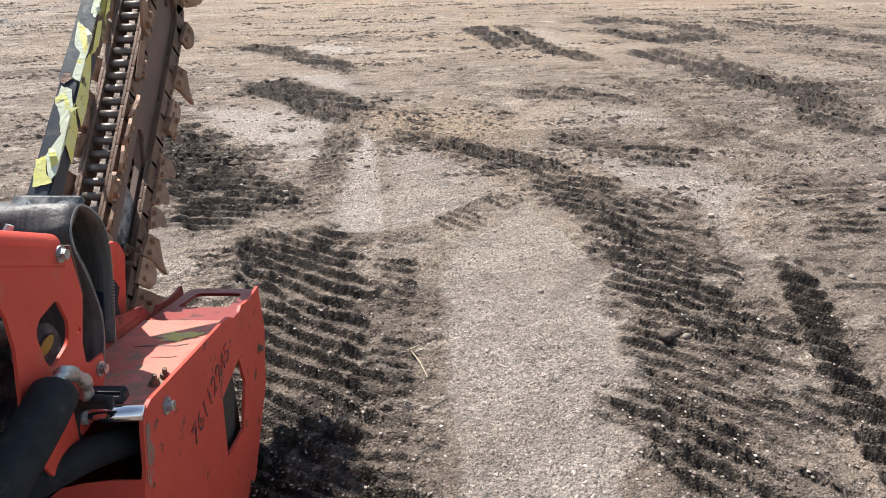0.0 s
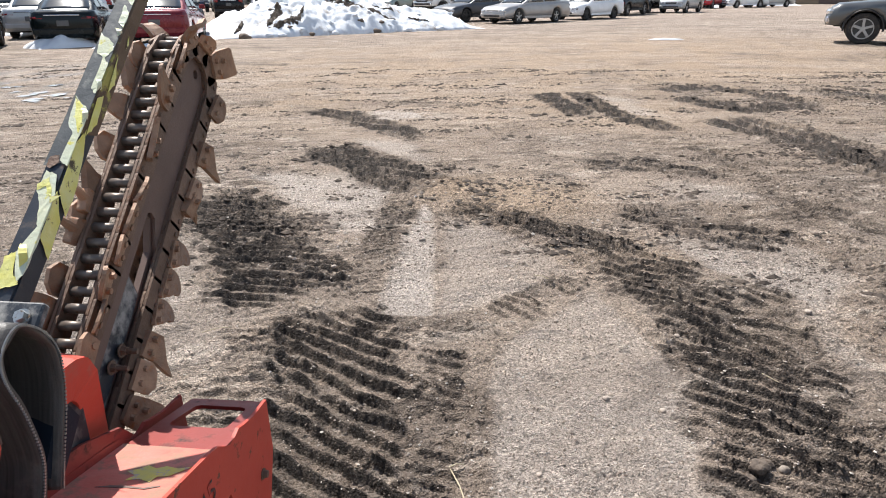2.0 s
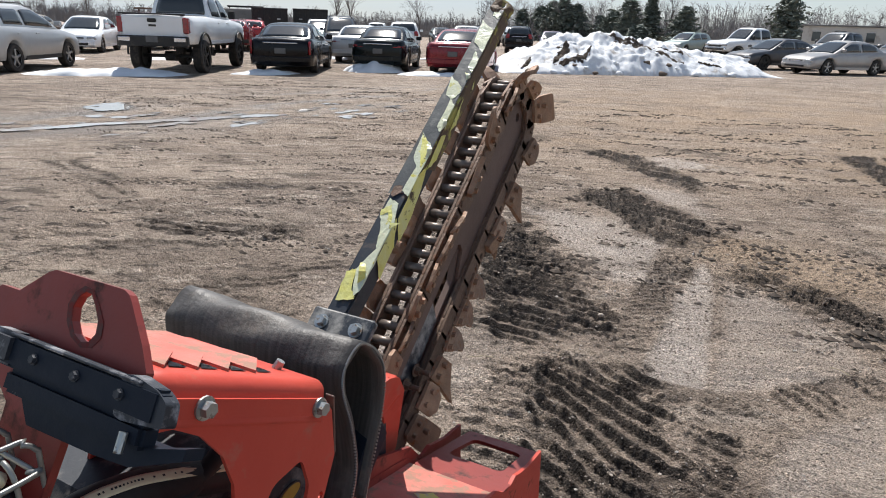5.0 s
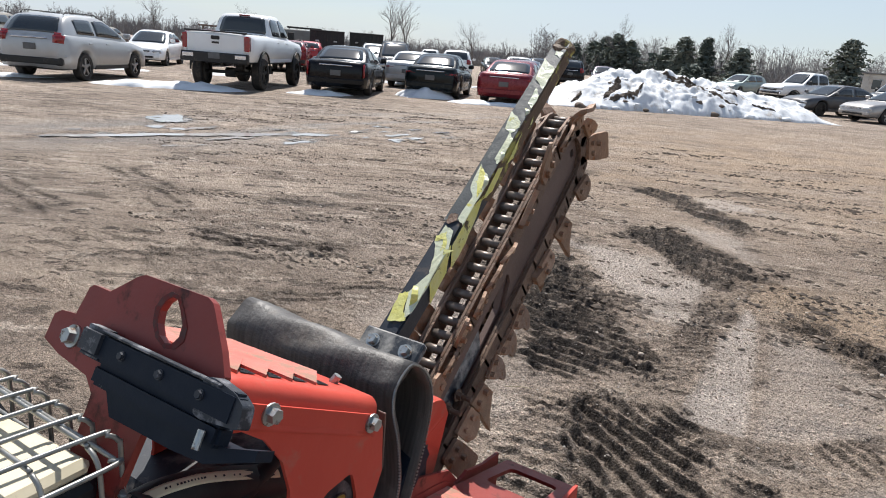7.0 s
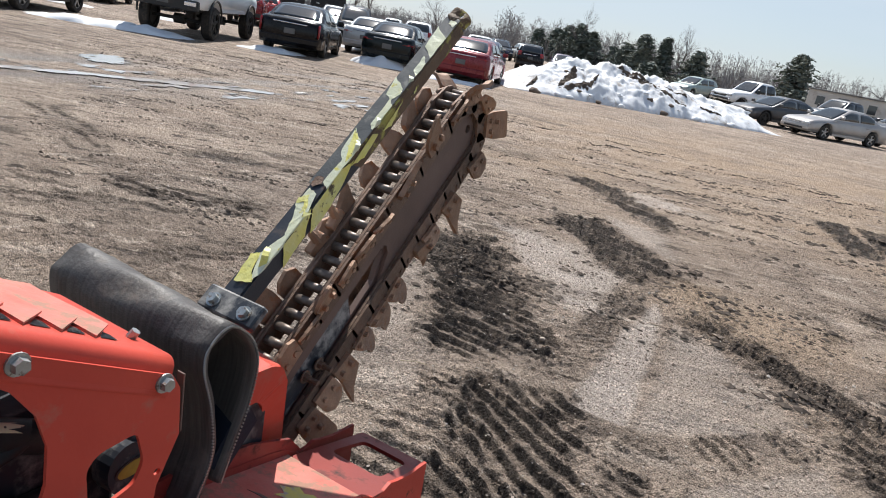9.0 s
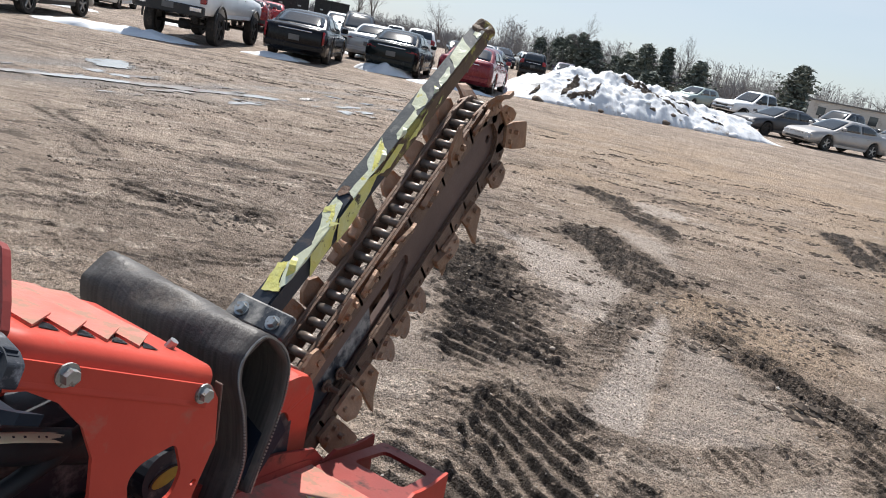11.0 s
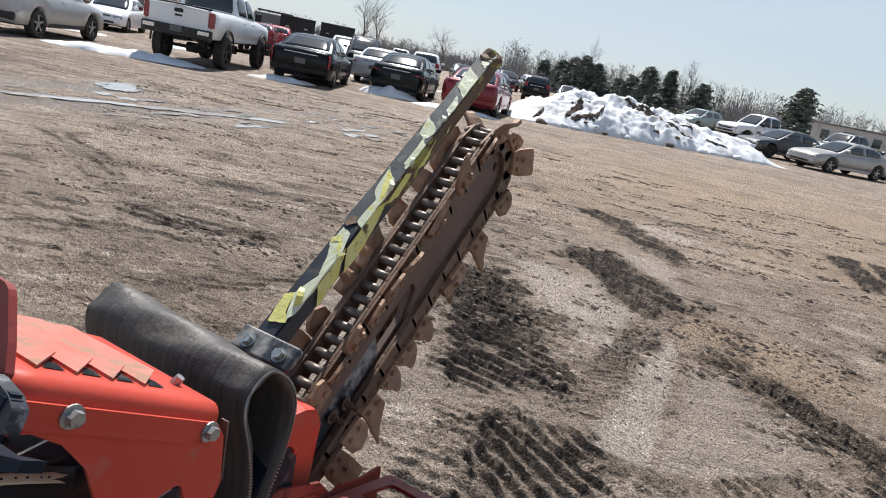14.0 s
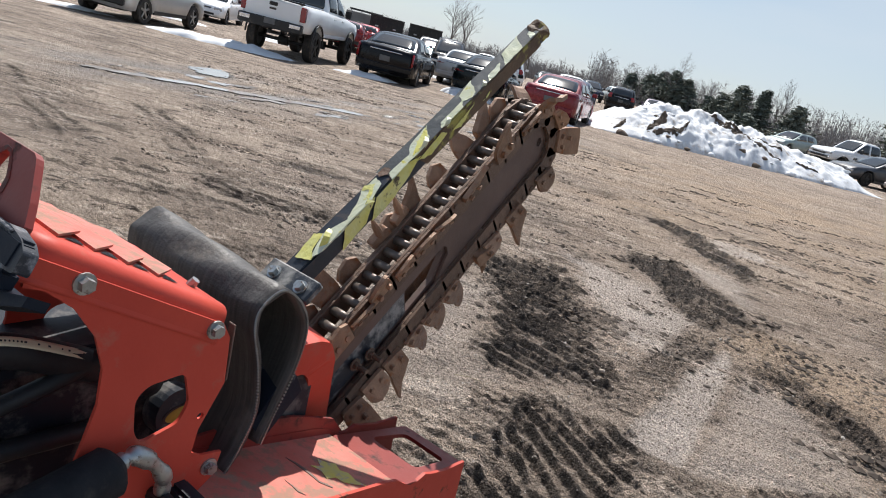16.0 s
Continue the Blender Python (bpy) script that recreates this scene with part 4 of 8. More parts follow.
for i, x in enumerate(xs):
    k = i / 14
    grid.append([bm.verts.new((x - 0.02 * k * (1 - j / len(pr)), 1.345 + (p[0] - 1.345) * (1 + 0.16 * k) + 0.01 * k, 0.86 + (p[1] - 0.86) * (1 + 0.09 * k) + 0.004 * math.sin(j * 0.7 + i))) for j, p in enumerate(pr)])
for a, b in zip(grid, grid[1:]):
    for j in range(len(pr) - 1):
        bm.faces.new((a[j], a[j + 1], b[j + 1], b[j]))
bmesh.ops.recalc_face_normals(bm, faces=bm.faces)
bmesh.ops.solidify(bm, geom=bm.faces[:], thickness=0.007)
flap = tpart("rubber_flap", bm, RUBBER, label="grey-black rubber sheet folded into a teardrop roll", smooth=True)
# stitched cord along the cut edge
bm = bmesh.new()
edge = curve_points(RUB, 14)
for i in range(1, len(edge) - 1):
    p = edge[i]
    add_box(bm, (0.003, 0.0035, 0.0035), Matrix.Translation((-0.6545, p[0], p[1])) @ pose(0, 0, 0, 45, 0, 0))
tpart("cord_edge", bm, WIRE, flap, "pale cord along the cut rubber edge")

# red hood over the chain drive
strap = [(1.405, 0.800), (1.450, 0.815), (1.515, 0.812), (1.545, 0.800), (1.562, 0.765), (1.600, 0.690), (1.694, 0.508), (1.635, 0.480), (1.560, 0.640), (1.515, 0.715), (1.490, 0.738), (1.405, 0.738)]
hood_ob = tpart("drive_hood", plate(bmesh.new(), rounded(strap, 0.010), [], lambda y, z: Vector((-0.706 - 0.40 * max(0.0, 0.76 - z), y, z)), (-0.010, 0, 0)), RED, label="knee-shaped red steel strap over the chain drive")
bm = bmesh.new()
va = [bm.verts.new(v) for v in ((-0.712, 1.405, 0.800), (-0.712, 1.450, 0.815), (-0.712, 1.515, 0.812), (-0.712, 1.545, 0.800), (-0.715, 1.562, 0.765))]
vb = [bm.verts.new((v.co.x - 0.105, v.co.y, v.co.z + 0.010)) for v in va]
for i in range(4):
    bm.faces.new((va[i], vb[i], vb[i + 1], va[i + 1]))
bmesh.ops.recalc_face_normals(bm, faces=bm.faces)
bmesh.ops.solidify(bm, geom=bm.faces[:], thickness=0.007)
tpart("hood_top", bm, RED, hood_ob)
tpart("hood_lug", plate(bmesh.new(), rounded([(1.475, 0.84), (1.482, 0.882), (1.522, 0.886), (1.548, 0.857), (1.535, 0.815), (1.60, 0.735), (1.64, 0.50), (1.578, 0.50), (1.566, 0.70), (1.505, 0.79)], 0.014), [], side(-0.800), (-0.008, 0, 0)), RED, hood_ob)
# gearbox block oversized so that it blocks light in the cavity
tpart("drive_gearbox", add_rod(add_box(bmesh.new(), (0.16, 0.17, 0.34), Matrix.Translation((-0.815, 1.475, 0.57)), 0.02), (-0.80, 1.40, 0.54), (-0.76, 1.40, 0.54), 0.06, n=20), BLACK, label="black gearbox under the deck, enlarged to darken the cavity")
tpart("flap_bracket", plate(bmesh.new(), [(1.335, 0.690), (1.400, 0.790), (1.425, 0.775), (1.447, 0.735), (1.372, 0.652)], [], side(-0.672), (-0.10, 0, 0)), BLACK_WORN, label="dark bracket behind the rubber flap")

# foot plate and bar with torn hazard tape
bm = bmesh.new()
add_box(bm, (0.150, 0.054, 0.020), Matrix.Translation(boom_at(0.414, 0.430, -0.825)) @ pose(0, 0, 0, 43, 0, 0), 0.004)
foot = tpart("bar_foot", bm, SCRATCHED, label="dark worn steel foot plate")
for x in (-0.866, -0.782):
    tpart("bolt", hex_bolt(bmesh.new(), boom_at(0.410, 0.440, x), (0, -BA[1], BA[0]), 0.012, 0.010, 0.016), ZINC, foot, "zinc hex bolt")
BAR_N = 0.415


def bar_w(s):
    """Half width of the bar, worn thinner towards its top."""
    return 0.0258 - 0.0052 * (s - 0.45)


def bar_x(s):
    """Left side of the bar, which leans a little."""
    return -0.889 + 0.036 * (s - 0.45)


def tube_ring(s, shrink=0.0):
    w = bar_w(s)
    return [boom_at(s, BAR_N - w + c * (w - shrink), bar_x(s) + w + d * (w - shrink)) for c, d in ((-1, -1), (-1, 1), (1, 1), (1, -1))]


bm = bmesh.new()
rings = [[bm.verts.new(p) for p in tube_ring(s)] for s in np.linspace(0.40, 1.360, 12)]
rings.append([bm.verts.new(p) for p in tube_ring(1.385, 0.005)])
for a, b in zip(rings, rings[1:]):
    for k in range(4):
        bm.faces.new((a[k], a[(k + 1) % 4], b[(k + 1) % 4], b[k]))
bm.faces.new(rings[0][::-1]), bm.faces.new(rings[-1])
bmesh.ops.recalc_face_normals(bm, faces=bm.faces)
bmesh.ops.bevel(bm, geom=[e for e in bm.edges if abs((e.verts[0].co - e.verts[1].co).normalized().x) < 0.1 and (e.verts[0].co - e.verts[1].co).length > 0.06], offset=0.004, segments=2, affect="EDGES")
bar = tpart("tape_bar", bm, NAVY, label="dark square steel bar wrapped in torn hazard tape")
rnd = random.Random(4)


def bar_face(s, v, lift):
    """A place on the bar's skin: v from 0 to 1 over the upper face, 1 to 2 down the right-hand face."""
    w = bar_w(s)
    v = min(max(v, 0.0), 2.0)
    if v <= 1:
        return boom_at(s, BAR_N + lift, bar_x(s) - lift + v * (2 * w + 2 * lift))
    return boom_at(s, BAR_N + lift - (v - 1) * (2 * w + lift), bar_x(s) + 2 * w + lift)


def cut_at(poly, keep_low):
    """The piece of a polygon on one side of the bar's ridge."""
    out = []
    for (s0, v0), (s1, v1) in zip(poly, poly[1:] + poly[:1]):
        in0, in1 = (v0 <= 1, v1 <= 1) if keep_low else (v0 >= 1, v1 >= 1)
        if in0:
            out.append((s0, v0))
        if (v0 - 1) * (v1 - 1) < 0:
            t = (1 - v0) / (v1 - v0)
            out.append((s0 + (s1 - s0) * t, 1.0))
    return out


def tape(poly, material, label, lift=0.0018, wobble=0.0025):
    """A torn scrap of tape stuck on the bar, its outline in places on the bar's skin."""
    fine = []
    for i, (s, v) in enumerate(poly):
        s2, v2 = poly[(i + 1) % len(poly)]
        for t in (0.0, 0.3, 0.55, 0.8):
            k = wobble if t else 0
            fine.append((s + (s2 - s) * t + rnd.uniform(-k, k), v + (v2 - v) * t + rnd.uniform(-k, k) * 12))
    bm = bmesh.new()
    for low in (True, False):
        piece = cut_at(fine, low)
        if len(piece) > 2:
            vs = [bm.verts.new(bar_face(s, v, lift + rnd.uniform(0, 0.0012))) for s, v in piece]
            edges = [bm.edges.new((vs[i], vs[(i + 1) % len(vs)])) for i in range(len(vs))]
            bmesh.ops.triangle_fill(bm, use_beauty=True, use_dissolve=False, edges=edges)
    bmesh.ops.recalc_face_normals(bm, faces=bm.faces)
    bmesh.ops.solidify(bm, geom=bm.faces[:], thickness=0.0006)
    return tpart("tape_band", bm, material, bar, label)


tape([(0.750, 0.0), (0.760, 1.0), (1.350, 1.0), (1.355, 0.0)], TAPE_GREY, "dark grey hazard tape", 0.0008)
tape([(0.830, 1.0), (0.860, 2.0), (1.350, 2.0), (1.350, 1.0)], BROWN_WORN, "scraped brown edge with tape scraps", 0.0007)
PALE_TAPE = "pale yellow hazard tape"
for poly in ([(0.482, 0.90), (0.548, 0.42), (0.618, 0.90), (0.590, 1.12), (0.520, 1.10)],
             [(0.578, 1.05), (0.622, 0.72), (0.664, 0.48), (0.690, 0.20), (0.738, 0.26), (0.728, 0.75), (0.668, 1.08)],
             [(0.748, 1.02), (0.762, 0.62), (0.835, 0.70), (0.795, 1.10)],
             [(0.805, 0.98), (0.858, 0.30), (0.932, 0.12), (0.892, 0.90), (0.862, 1.02)],
             [(0.938, 0.95), (0.952, 0.66), (1.040, 0.60), (1.022, 0.98)],
             [(1.036, 0.66), (1.052, 0.24), (1.114, 0.02), (1.080, 0.86), (1.062, 0.95)],
             [(1.128, 0.98), (1.150, 0.62), (1.202, 0.58), (1.176, 0.98)],
             [(1.198, 0.98), (1.232, 0.24), (1.314, 0.02), (1.276, 0.98)],
             [(1.318, 0.90), (1.328, 0.50), (1.345, 0.45), (1.338, 0.92)]):
    tape(poly, TAPE, PALE_TAPE, 0.0020)
for poly in ([(0.470, 0.28), (0.540, 0.10), (0.550, 0.42), (0.500, 0.70), (0.482, 0.98)],
             [(0.556, 1.92), (0.586, 1.10), (0.690, 1.02), (0.640, 1.78)],
             [(0.655, 1.95), (0.692, 1.12), (0.810, 1.00), (0.850, 1.25), (0.800, 1.62), (0.716, 1.96)],
             [(0.838, 1.36), (0.930, 1.14), (0.948, 1.46), (0.880, 1.70)],
             [(0.965, 1.60), (1.058, 1.36), (1.035, 1.52), (0.995, 1.84)],
             [(1.090, 1.70), (1.120, 1.52), (1.112, 1.72)],
             [(0.690, 0.22), (0.705, 0.16), (0.722, 0.50), (0.690, 0.80), (0.660, 0.92), (0.700, 0.52)],
             [(0.830, 0.90), (0.885, 0.44), (0.930, 0.14), (0.905, 0.62), (0.850, 0.98)]):
    tape(poly, TAPE_YELLOW, "torn yellow hazard tape", 0.0030)
tape([(0.742, 0.34), (0.752, 0.14), (0.772, 0.20), (0.776, 0.52), (0.758, 0.62)], RUST, "burnt brown hole in the tape", 0.0024)
# curled scraps that stand off the bar
for s, v, q in ((0.515, 0.80, 0.05), (0.860, 0.90, 0.035), (0.945, 0.98, 0.03), (1.10, 0.9, 0.025)):
    bm = bmesh.new()
    strip = []
    for i in range(5):
        k = i / 4
        lift = 0.002 + 0.016 * math.sin(k * 2.6) * (q / 0.05)
        strip.append((bm.verts.new(bar_face(s + q * k, v - 0.25 * k, lift)), bm.verts.new(bar_face(s + q * k + 0.012 * (1 - k), v + 0.22 - 0.3 * k, lift * 0.6))))
    for a, b in zip(strip, strip[1:]):
        bm.faces.new((a[0], a[1], b[1], b[0]))
    bmesh.ops.recalc_face_normals(bm, faces=bm.faces)
    bmesh.ops.solidify(bm, geom=bm.faces[:], thickness=0.0006)
    tpart("tape_flap", bm, TAPE_YELLOW if s < 0.6 else TAPE, bar, "curled scrap of tape")
bm = bmesh.new()
bmesh.ops.create_icosphere(bm, subdivisions=3, radius=0.028, matrix=Matrix.Translation(boom_at(1.368, BAR_N - 0.017, bar_x(1.368) + 0.022)))
for v in bm.verts:
    v.co += Vector((noise.noise(v.co * 40), noise.noise(v.co * 40 + Vector((7, 0, 0))), noise.noise(v.co * 40 + Vector((0, 7, 0))))) * 0.012
tpart("tape_wad", bm, BROWN_WORN, bar, "brown wad of mud and tape")

# boom
BX = -0.866


def boom_pt(s, n, x):
    """A place on the digging boom, which sits a little ahead of the tape bar."""
    return boom_at(s, n, x) + Vector((-0.004, 0.044, 0.010))


bm = bmesh.new()
win = [(0.616, -0.020), (0.648, 0.056), (0.800, 0.056), (0.815, 0.030), (0.735, -0.018)]
plate(bm, [(0.10, -0.058), (0.10, 0.138), (1.26, 0.138), *arc(1.270, 0.042, 0.094, 85, -85, 8), (1.26, -0.054)], [win], lambda s, n: boom_pt(s, n, BX - 0.008), (-0.018, 0, 0))
boom = tpart("boom", bm, RUST_PLATE, label="long brown rusted steel boom plate")
for n, w in ((0.090, 0.042), (-0.044, 0.024)):
    bm = bmesh.new()
    add_box(bm, (0.020, 1.08 if n > 0 else 1.06, w), Matrix.Translation(boom_pt(0.67 if n > 0 else 0.66, n, BX + 0.002)) @ pose(0, 0, 0, 43, 0, 0), 0.003)
    tpart("boom_rail", bm, RUST_PLATE, boom)
bm = bmesh.new()
plate(bm, rounded([(0.12, -0.018), (0.12, 0.060), (0.640, 0.060), (0.610, -0.018)], 0.004), [], lambda s, n: boom_pt(s, n, BX - 0.004), (-0.007, 0, 0))
tpart("boom_doubler", bm, SCRATCHED, boom, "scratched dark blue-grey doubler plate")
bm = bmesh.new()
plate(bm, [(0.800, 0.106), (0.806, 0.070), (0.822, 0.045), (0.816, 0.020), (0.790, 0.006), (0.738, -0.030), (0.94, -0.046), (1.25, -0.046), *arc(1.268, 0.036, 0.082, -85, 85, 8), (1.25, 0.114), (1.11, 0.108)], [arc(1.298, 0.037, 0.014, 0, 330, 11)], lambda s, n: boom_pt(s, n, BX + 0.004), (-0.010, 0, 0))
tpart("nose_plate", bm, RUST_PLATE, boom, "brown nose plate with a bolt hole")
for s, n in ((0.455, 0.000), (0.405, 0.020)):
    tpart("bolt", add_rod(hex_bolt(bmesh.new(), boom_pt(s, n, BX + 0.006), (1, 0, 0), 0.012, 0.012, 0.018), boom_pt(s, n, BX), boom_pt(s, n, BX + 0.05), 0.007), RUST, boom, "rusty bolt")

# digging chain
R0, S0, S1 = 0.116, 0.14, 1.262
NC = 0.046
LOOP = 2 * (S1 - S0) + 2 * math.pi * R0
LINKS = 70
CX = -0.892


def chain_at(d):
    """Place and turn on the chain's loop: centre and angle of travel."""
    d %= LOOP
    run = S1 - S0
    if d < run:
        return S0 + d, NC + R0, 0.0
    d -= run
    if d < math.pi * R0:
        a = d / R0
        return S1 + R0 * math.sin(a), NC + R0 * math.cos(a), -a
    d -= math.pi * R0
    if d < run:
        return S1 - d, NC - R0, -math.pi
    d -= run
    a = d / R0
    return S0 - R0 * math.sin(a), NC - R0 * math.cos(a), -math.pi - a


def chain_pose(d):
    """Axes: x across, y along the chain, z outwards."""
    s, n, a = chain_at(d)
    return Matrix.Translation(boom_pt(s, n, CX) - FOOT) @ pose(0, 0, 0, 43 + math.degrees(a), 0, 0)


bm = bmesh.new()
for i in range(LINKS):
    s, n, a = chain_at((i + 0.5) * LOOP / LINKS)
    add_rod(bm, boom_pt(s, n, CX - 0.050), boom_pt(s, n, CX + 0.050), 0.0080, n=8)
chain = tpart("chain", bm, RUST, label="rusty roller chain with bolted digging teeth")
PITCH = LOOP / LINKS


def link_mesh(width, sx):
    bm = bmesh.new()
    h = PITCH / 2
    out = rounded([(h + 0.026, -0.048), (h + 0.026, 0.016), (-h - 0.026, 0.016), (-h - 0.026, -0.048)], 0.012)
    plate(bm, out, [], lambda a, b: Vector((sx * width, a, b)), (0.0075 * -sx, 0, 0))
    for q in (-h, h):
        add_rod(bm, (sx * width, q, 0), (sx * (width + 0.004), q, 0), 0.0075, 0.006, 8)
    return bm


links = [[part("link_plate", link_mesh(w, sx), RUST, chain) for sx in (-1, 1)] for w in (0.047, 0.038)]
roller = part("roller", add_rod(bmesh.new(), (-0.033, 0, 0), (0.033, 0, 0), 0.0120, n=12), STEEL, chain, "worn roller", True)
roller.matrix_local = chain_pose(PITCH / 2)
for i in range(LINKS):
    for o in links[i % 2]:
        if i < 2:
            o.matrix_local = chain_pose(i * PITCH)
        else:
            again(o, chain, chain_pose(i * PITCH))
for i in range(1, LINKS):
    again(roller, chain, chain_pose((i + 0.5) * PITCH))


def fin_mesh():
    """A curved shark-fin cutter, bent outwards."""
    bm = bmesh.new()
    out = curve_points([(-0.042, -0.012), (-0.046, 0.020), (-0.034, 0.050), (-0.004, 0.074), (0.016, 0.072), (0.014, 0.056), (0.026, 0.034), (0.036, 0.0), (0.034, -0.014)], 3)
    plate(bm, [tuple(p) for p in out], [], lambda a, b: Vector((0.0 + max(0, b - 0.015) * 0.45, a, b)), (0.010, 0, 0))
    for a, b in ((-0.02, 0.004), (0.018, 0.004)):
        add_rod(bm, (0.008, a, b), (0.022, a, b), 0.009, 0.008, 6)
    return bm


def spike_mesh():
    """A block with a conical bit."""
    bm = bmesh.new()
    plate(bm, rounded([(-0.034, -0.014), (-0.038, 0.030), (0.030, 0.036), (0.036, -0.014)], 0.008), [], lambda a, b: Vector((b * 0.15, a, b)), (0.022, 0, 0))
    add_rod(bm, (0.012, 0.002, 0.025), (0.016, 0.006, 0.060), 0.013, 0.011, 8)
    add_rod(bm, (0.016, 0.006, 0.060), (0.020, 0.012, 0.092), 0.011, 0.002, 8)
    add_rod(bm, (0.02, -0.016, 0.006), (0.034, -0.016, 0.006), 0.009, 0.008, 6)
    return bm


def cup_mesh():
    """A broad bent cup cutter that reaches out sideways."""
    bm = bmesh.new()
    pts = [(0.0, -0.012), (0.006, 0.014), (0.024, 0.030), (0.042, 0.040), (0.060, 0.042)]
    ya, yb = [-0.040, -0.044, -0.042, -0.036, -0.030], [0.036, 0.036, 0.030, 0.026, 0.034]
    a = [bm.verts.new((p[0], y, p[1])) for p, y in zip(pts, ya)]
    c = [bm.verts.new((p[0] + 0.004, 0.0, p[1] - 0.004)) for p in pts]
    b = [bm.verts.new((p[0], y, p[1])) for p, y in zip(pts, yb)]
    for i in range(len(pts) - 1):
        bm.faces.new((a[i], c[i], c[i + 1], a[i + 1]))
        bm.faces.new((c[i], b[i], b[i + 1], c[i + 1]))
    bmesh.ops.recalc_face_normals(bm, faces=bm.faces)
    bmesh.ops.solidify(bm, geom=bm.faces[:], thickness=0.010)
    for q in (-0.018, 0.018):
        add_rod(bm, (0.002, q, 0.004), (0.020, q, 0.004), 0.009, 0.008, 6)
    return bm


def claw_mesh():
    """A pointed claw on a short bracket."""
    bm = bmesh.new()
    out = [(-0.034, -0.014), (-0.036, 0.028), (-0.010, 0.045), (0.020, 0.064), (0.052, 0.098), (0.044, 0.060), (0.036, 0.030), (0.036, -0.014)]
    plate(bm, out, [], lambda a, b: Vector((b * 0.25, a, b)), (0.016, 0, 0))
    for q in (-0.018, 0.018):
        add_rod(bm, (0.014, q, 0.004), (0.028, q, 0.004), 0.009, 0.008, 6)
    return bm


def lug_mesh():
    """A low worn bracket between the cutters."""
    bm = bmesh.new()
    out = [(-0.040, -0.022), (-0.042, 0.018), (-0.020, 0.034), (0.016, 0.040), (0.040, 0.026), (0.040, -0.022)]
    plate(bm, out, [], lambda a, b: Vector((0.004 + max(0, b) * 0.5, a, b)), (0.010, 0, 0))
    for q in (-0.020, 0.018):
        add_rod(bm, (0.012, q, -0.002), (0.026, q, -0.002), 0.009, 0.008, 6)
    return bm


def blade_mesh():
    """A broad flat blade, flared outwards, with two bolts."""
    bm = bmesh.new()
    out = rounded([(-0.036, -0.020), (-0.044, 0.030), (-0.046, 0.088), (0.040, 0.096), (0.044, 0.030), (0.036, -0.020)], 0.012)
    plate(bm, [tuple(p) for p in out], [], lambda a, b: Vector((0.002 + max(0, b) * 0.40, a, b)), (0.010, 0, 0))
    for q, z in ((-0.016, 0.002), (0.018, 0.006), (-0.012, 0.036)):
        add_rod(bm, (0.010 + z * 0.4, q, z), (0.024 + z * 0.4, q, z), 0.009, 0.008, 6)
    return bm


kinds = [part("tooth", f(), RUST_TOOTH, chain, lab) for f, lab in ((fin_mesh, "rusty curved fin cutter"), (spike_mesh, "rusty block with a conical bit"), (cup_mesh, "broad rusty cup cutter"), (claw_mesh, "rusty pointed claw"), (lug_mesh, "low rusty bracket with bolts"), (blade_mesh, "broad flat rusty blade with bolts"))]
FIN, SPIKE, CUP, CLAW, LUG, BLADE = range(6)
RUN, BEND = S1 - S0, math.pi * R0
# cutters round the loop: where along it, kind, side, how tall
CUTTERS = [(0.246, LUG, 1, 1.3), (0.348, BLADE, -1, 1.0), (0.430, FIN, 1, 1.0), (0.536, SPIKE, -1, 1.0), (0.651, SPIKE, -1, 1.0), (0.700, CLAW, -1, 0.8), (0.817, CLAW, 1, 0.6), (0.933, FIN, -1, 1.05),
           (0.974, FIN, 1, 1.35), (1.030, CLAW, -1, 0.9), (1.180, CUP, 1, 1.2), (1.22, CUP, -1, 1.0), (1.340, BLADE, 1, 0.58), (RUN + BEND + 0.010, LUG, 1, 0.9), (RUN + BEND + 0.162, CLAW, 1, 0.95),
           (RUN + BEND + 0.358, SPIKE, 1, 0.85), (RUN + BEND + 0.490, FIN, 1, 0.55), (RUN + BEND + 0.582, FIN, 1, 0.58), (RUN + BEND + 0.671, FIN, 1, 0.52), (RUN + BEND + 0.750, CLAW, 1, 1.15),
           (RUN + BEND + 0.856, LUG, 1, 1.2), (RUN + BEND + 0.946, BLADE, 1, 1.05)]
taken = [q[0] for q in CUTTERS if q[2] > 0]
for q in range(0, LINKS, 2):
    if min(abs(q * PITCH - e) for e in taken) > 0.055:
        CUTTERS.append((q * PITCH, LUG, 1, rnd.uniform(0.45, 0.85)))
for q in (0.10, 0.26, 0.44, 0.60, 0.80, 1.12, 1.9, 2.05, 2.3, 2.5):
    CUTTERS.append((q, LUG, -1, 1.0))
used = set()
for d, k, sx, tall in CUTTERS:
    d = round(d / PITCH) * PITCH
    m = chain_pose(d) @ (Matrix.Translation((0.047, 0, 0.004)) if sx > 0 else Matrix.Translation((-0.047, 0, 0.004)) @ Matrix.Diagonal((-1, 1, 1, 1)))
    m = m @ pose(0, 0, 0, rnd.uniform(-10, 10), rnd.uniform(-8, 8), rnd.uniform(-8, 8)) @ Matrix.Diagonal((1, rnd.uniform(0.85, 1.10), tall, 1))
    if k in used:
        o = again(kinds[k], chain, m)
        o["label"] = kinds[k]["label"]
    else:
        kinds[k].matrix_local = m
        used.add(k)

# lower box with its handle plate
TOPZ = lambda y: 0.655 - 0.220 * (y - 1.13)
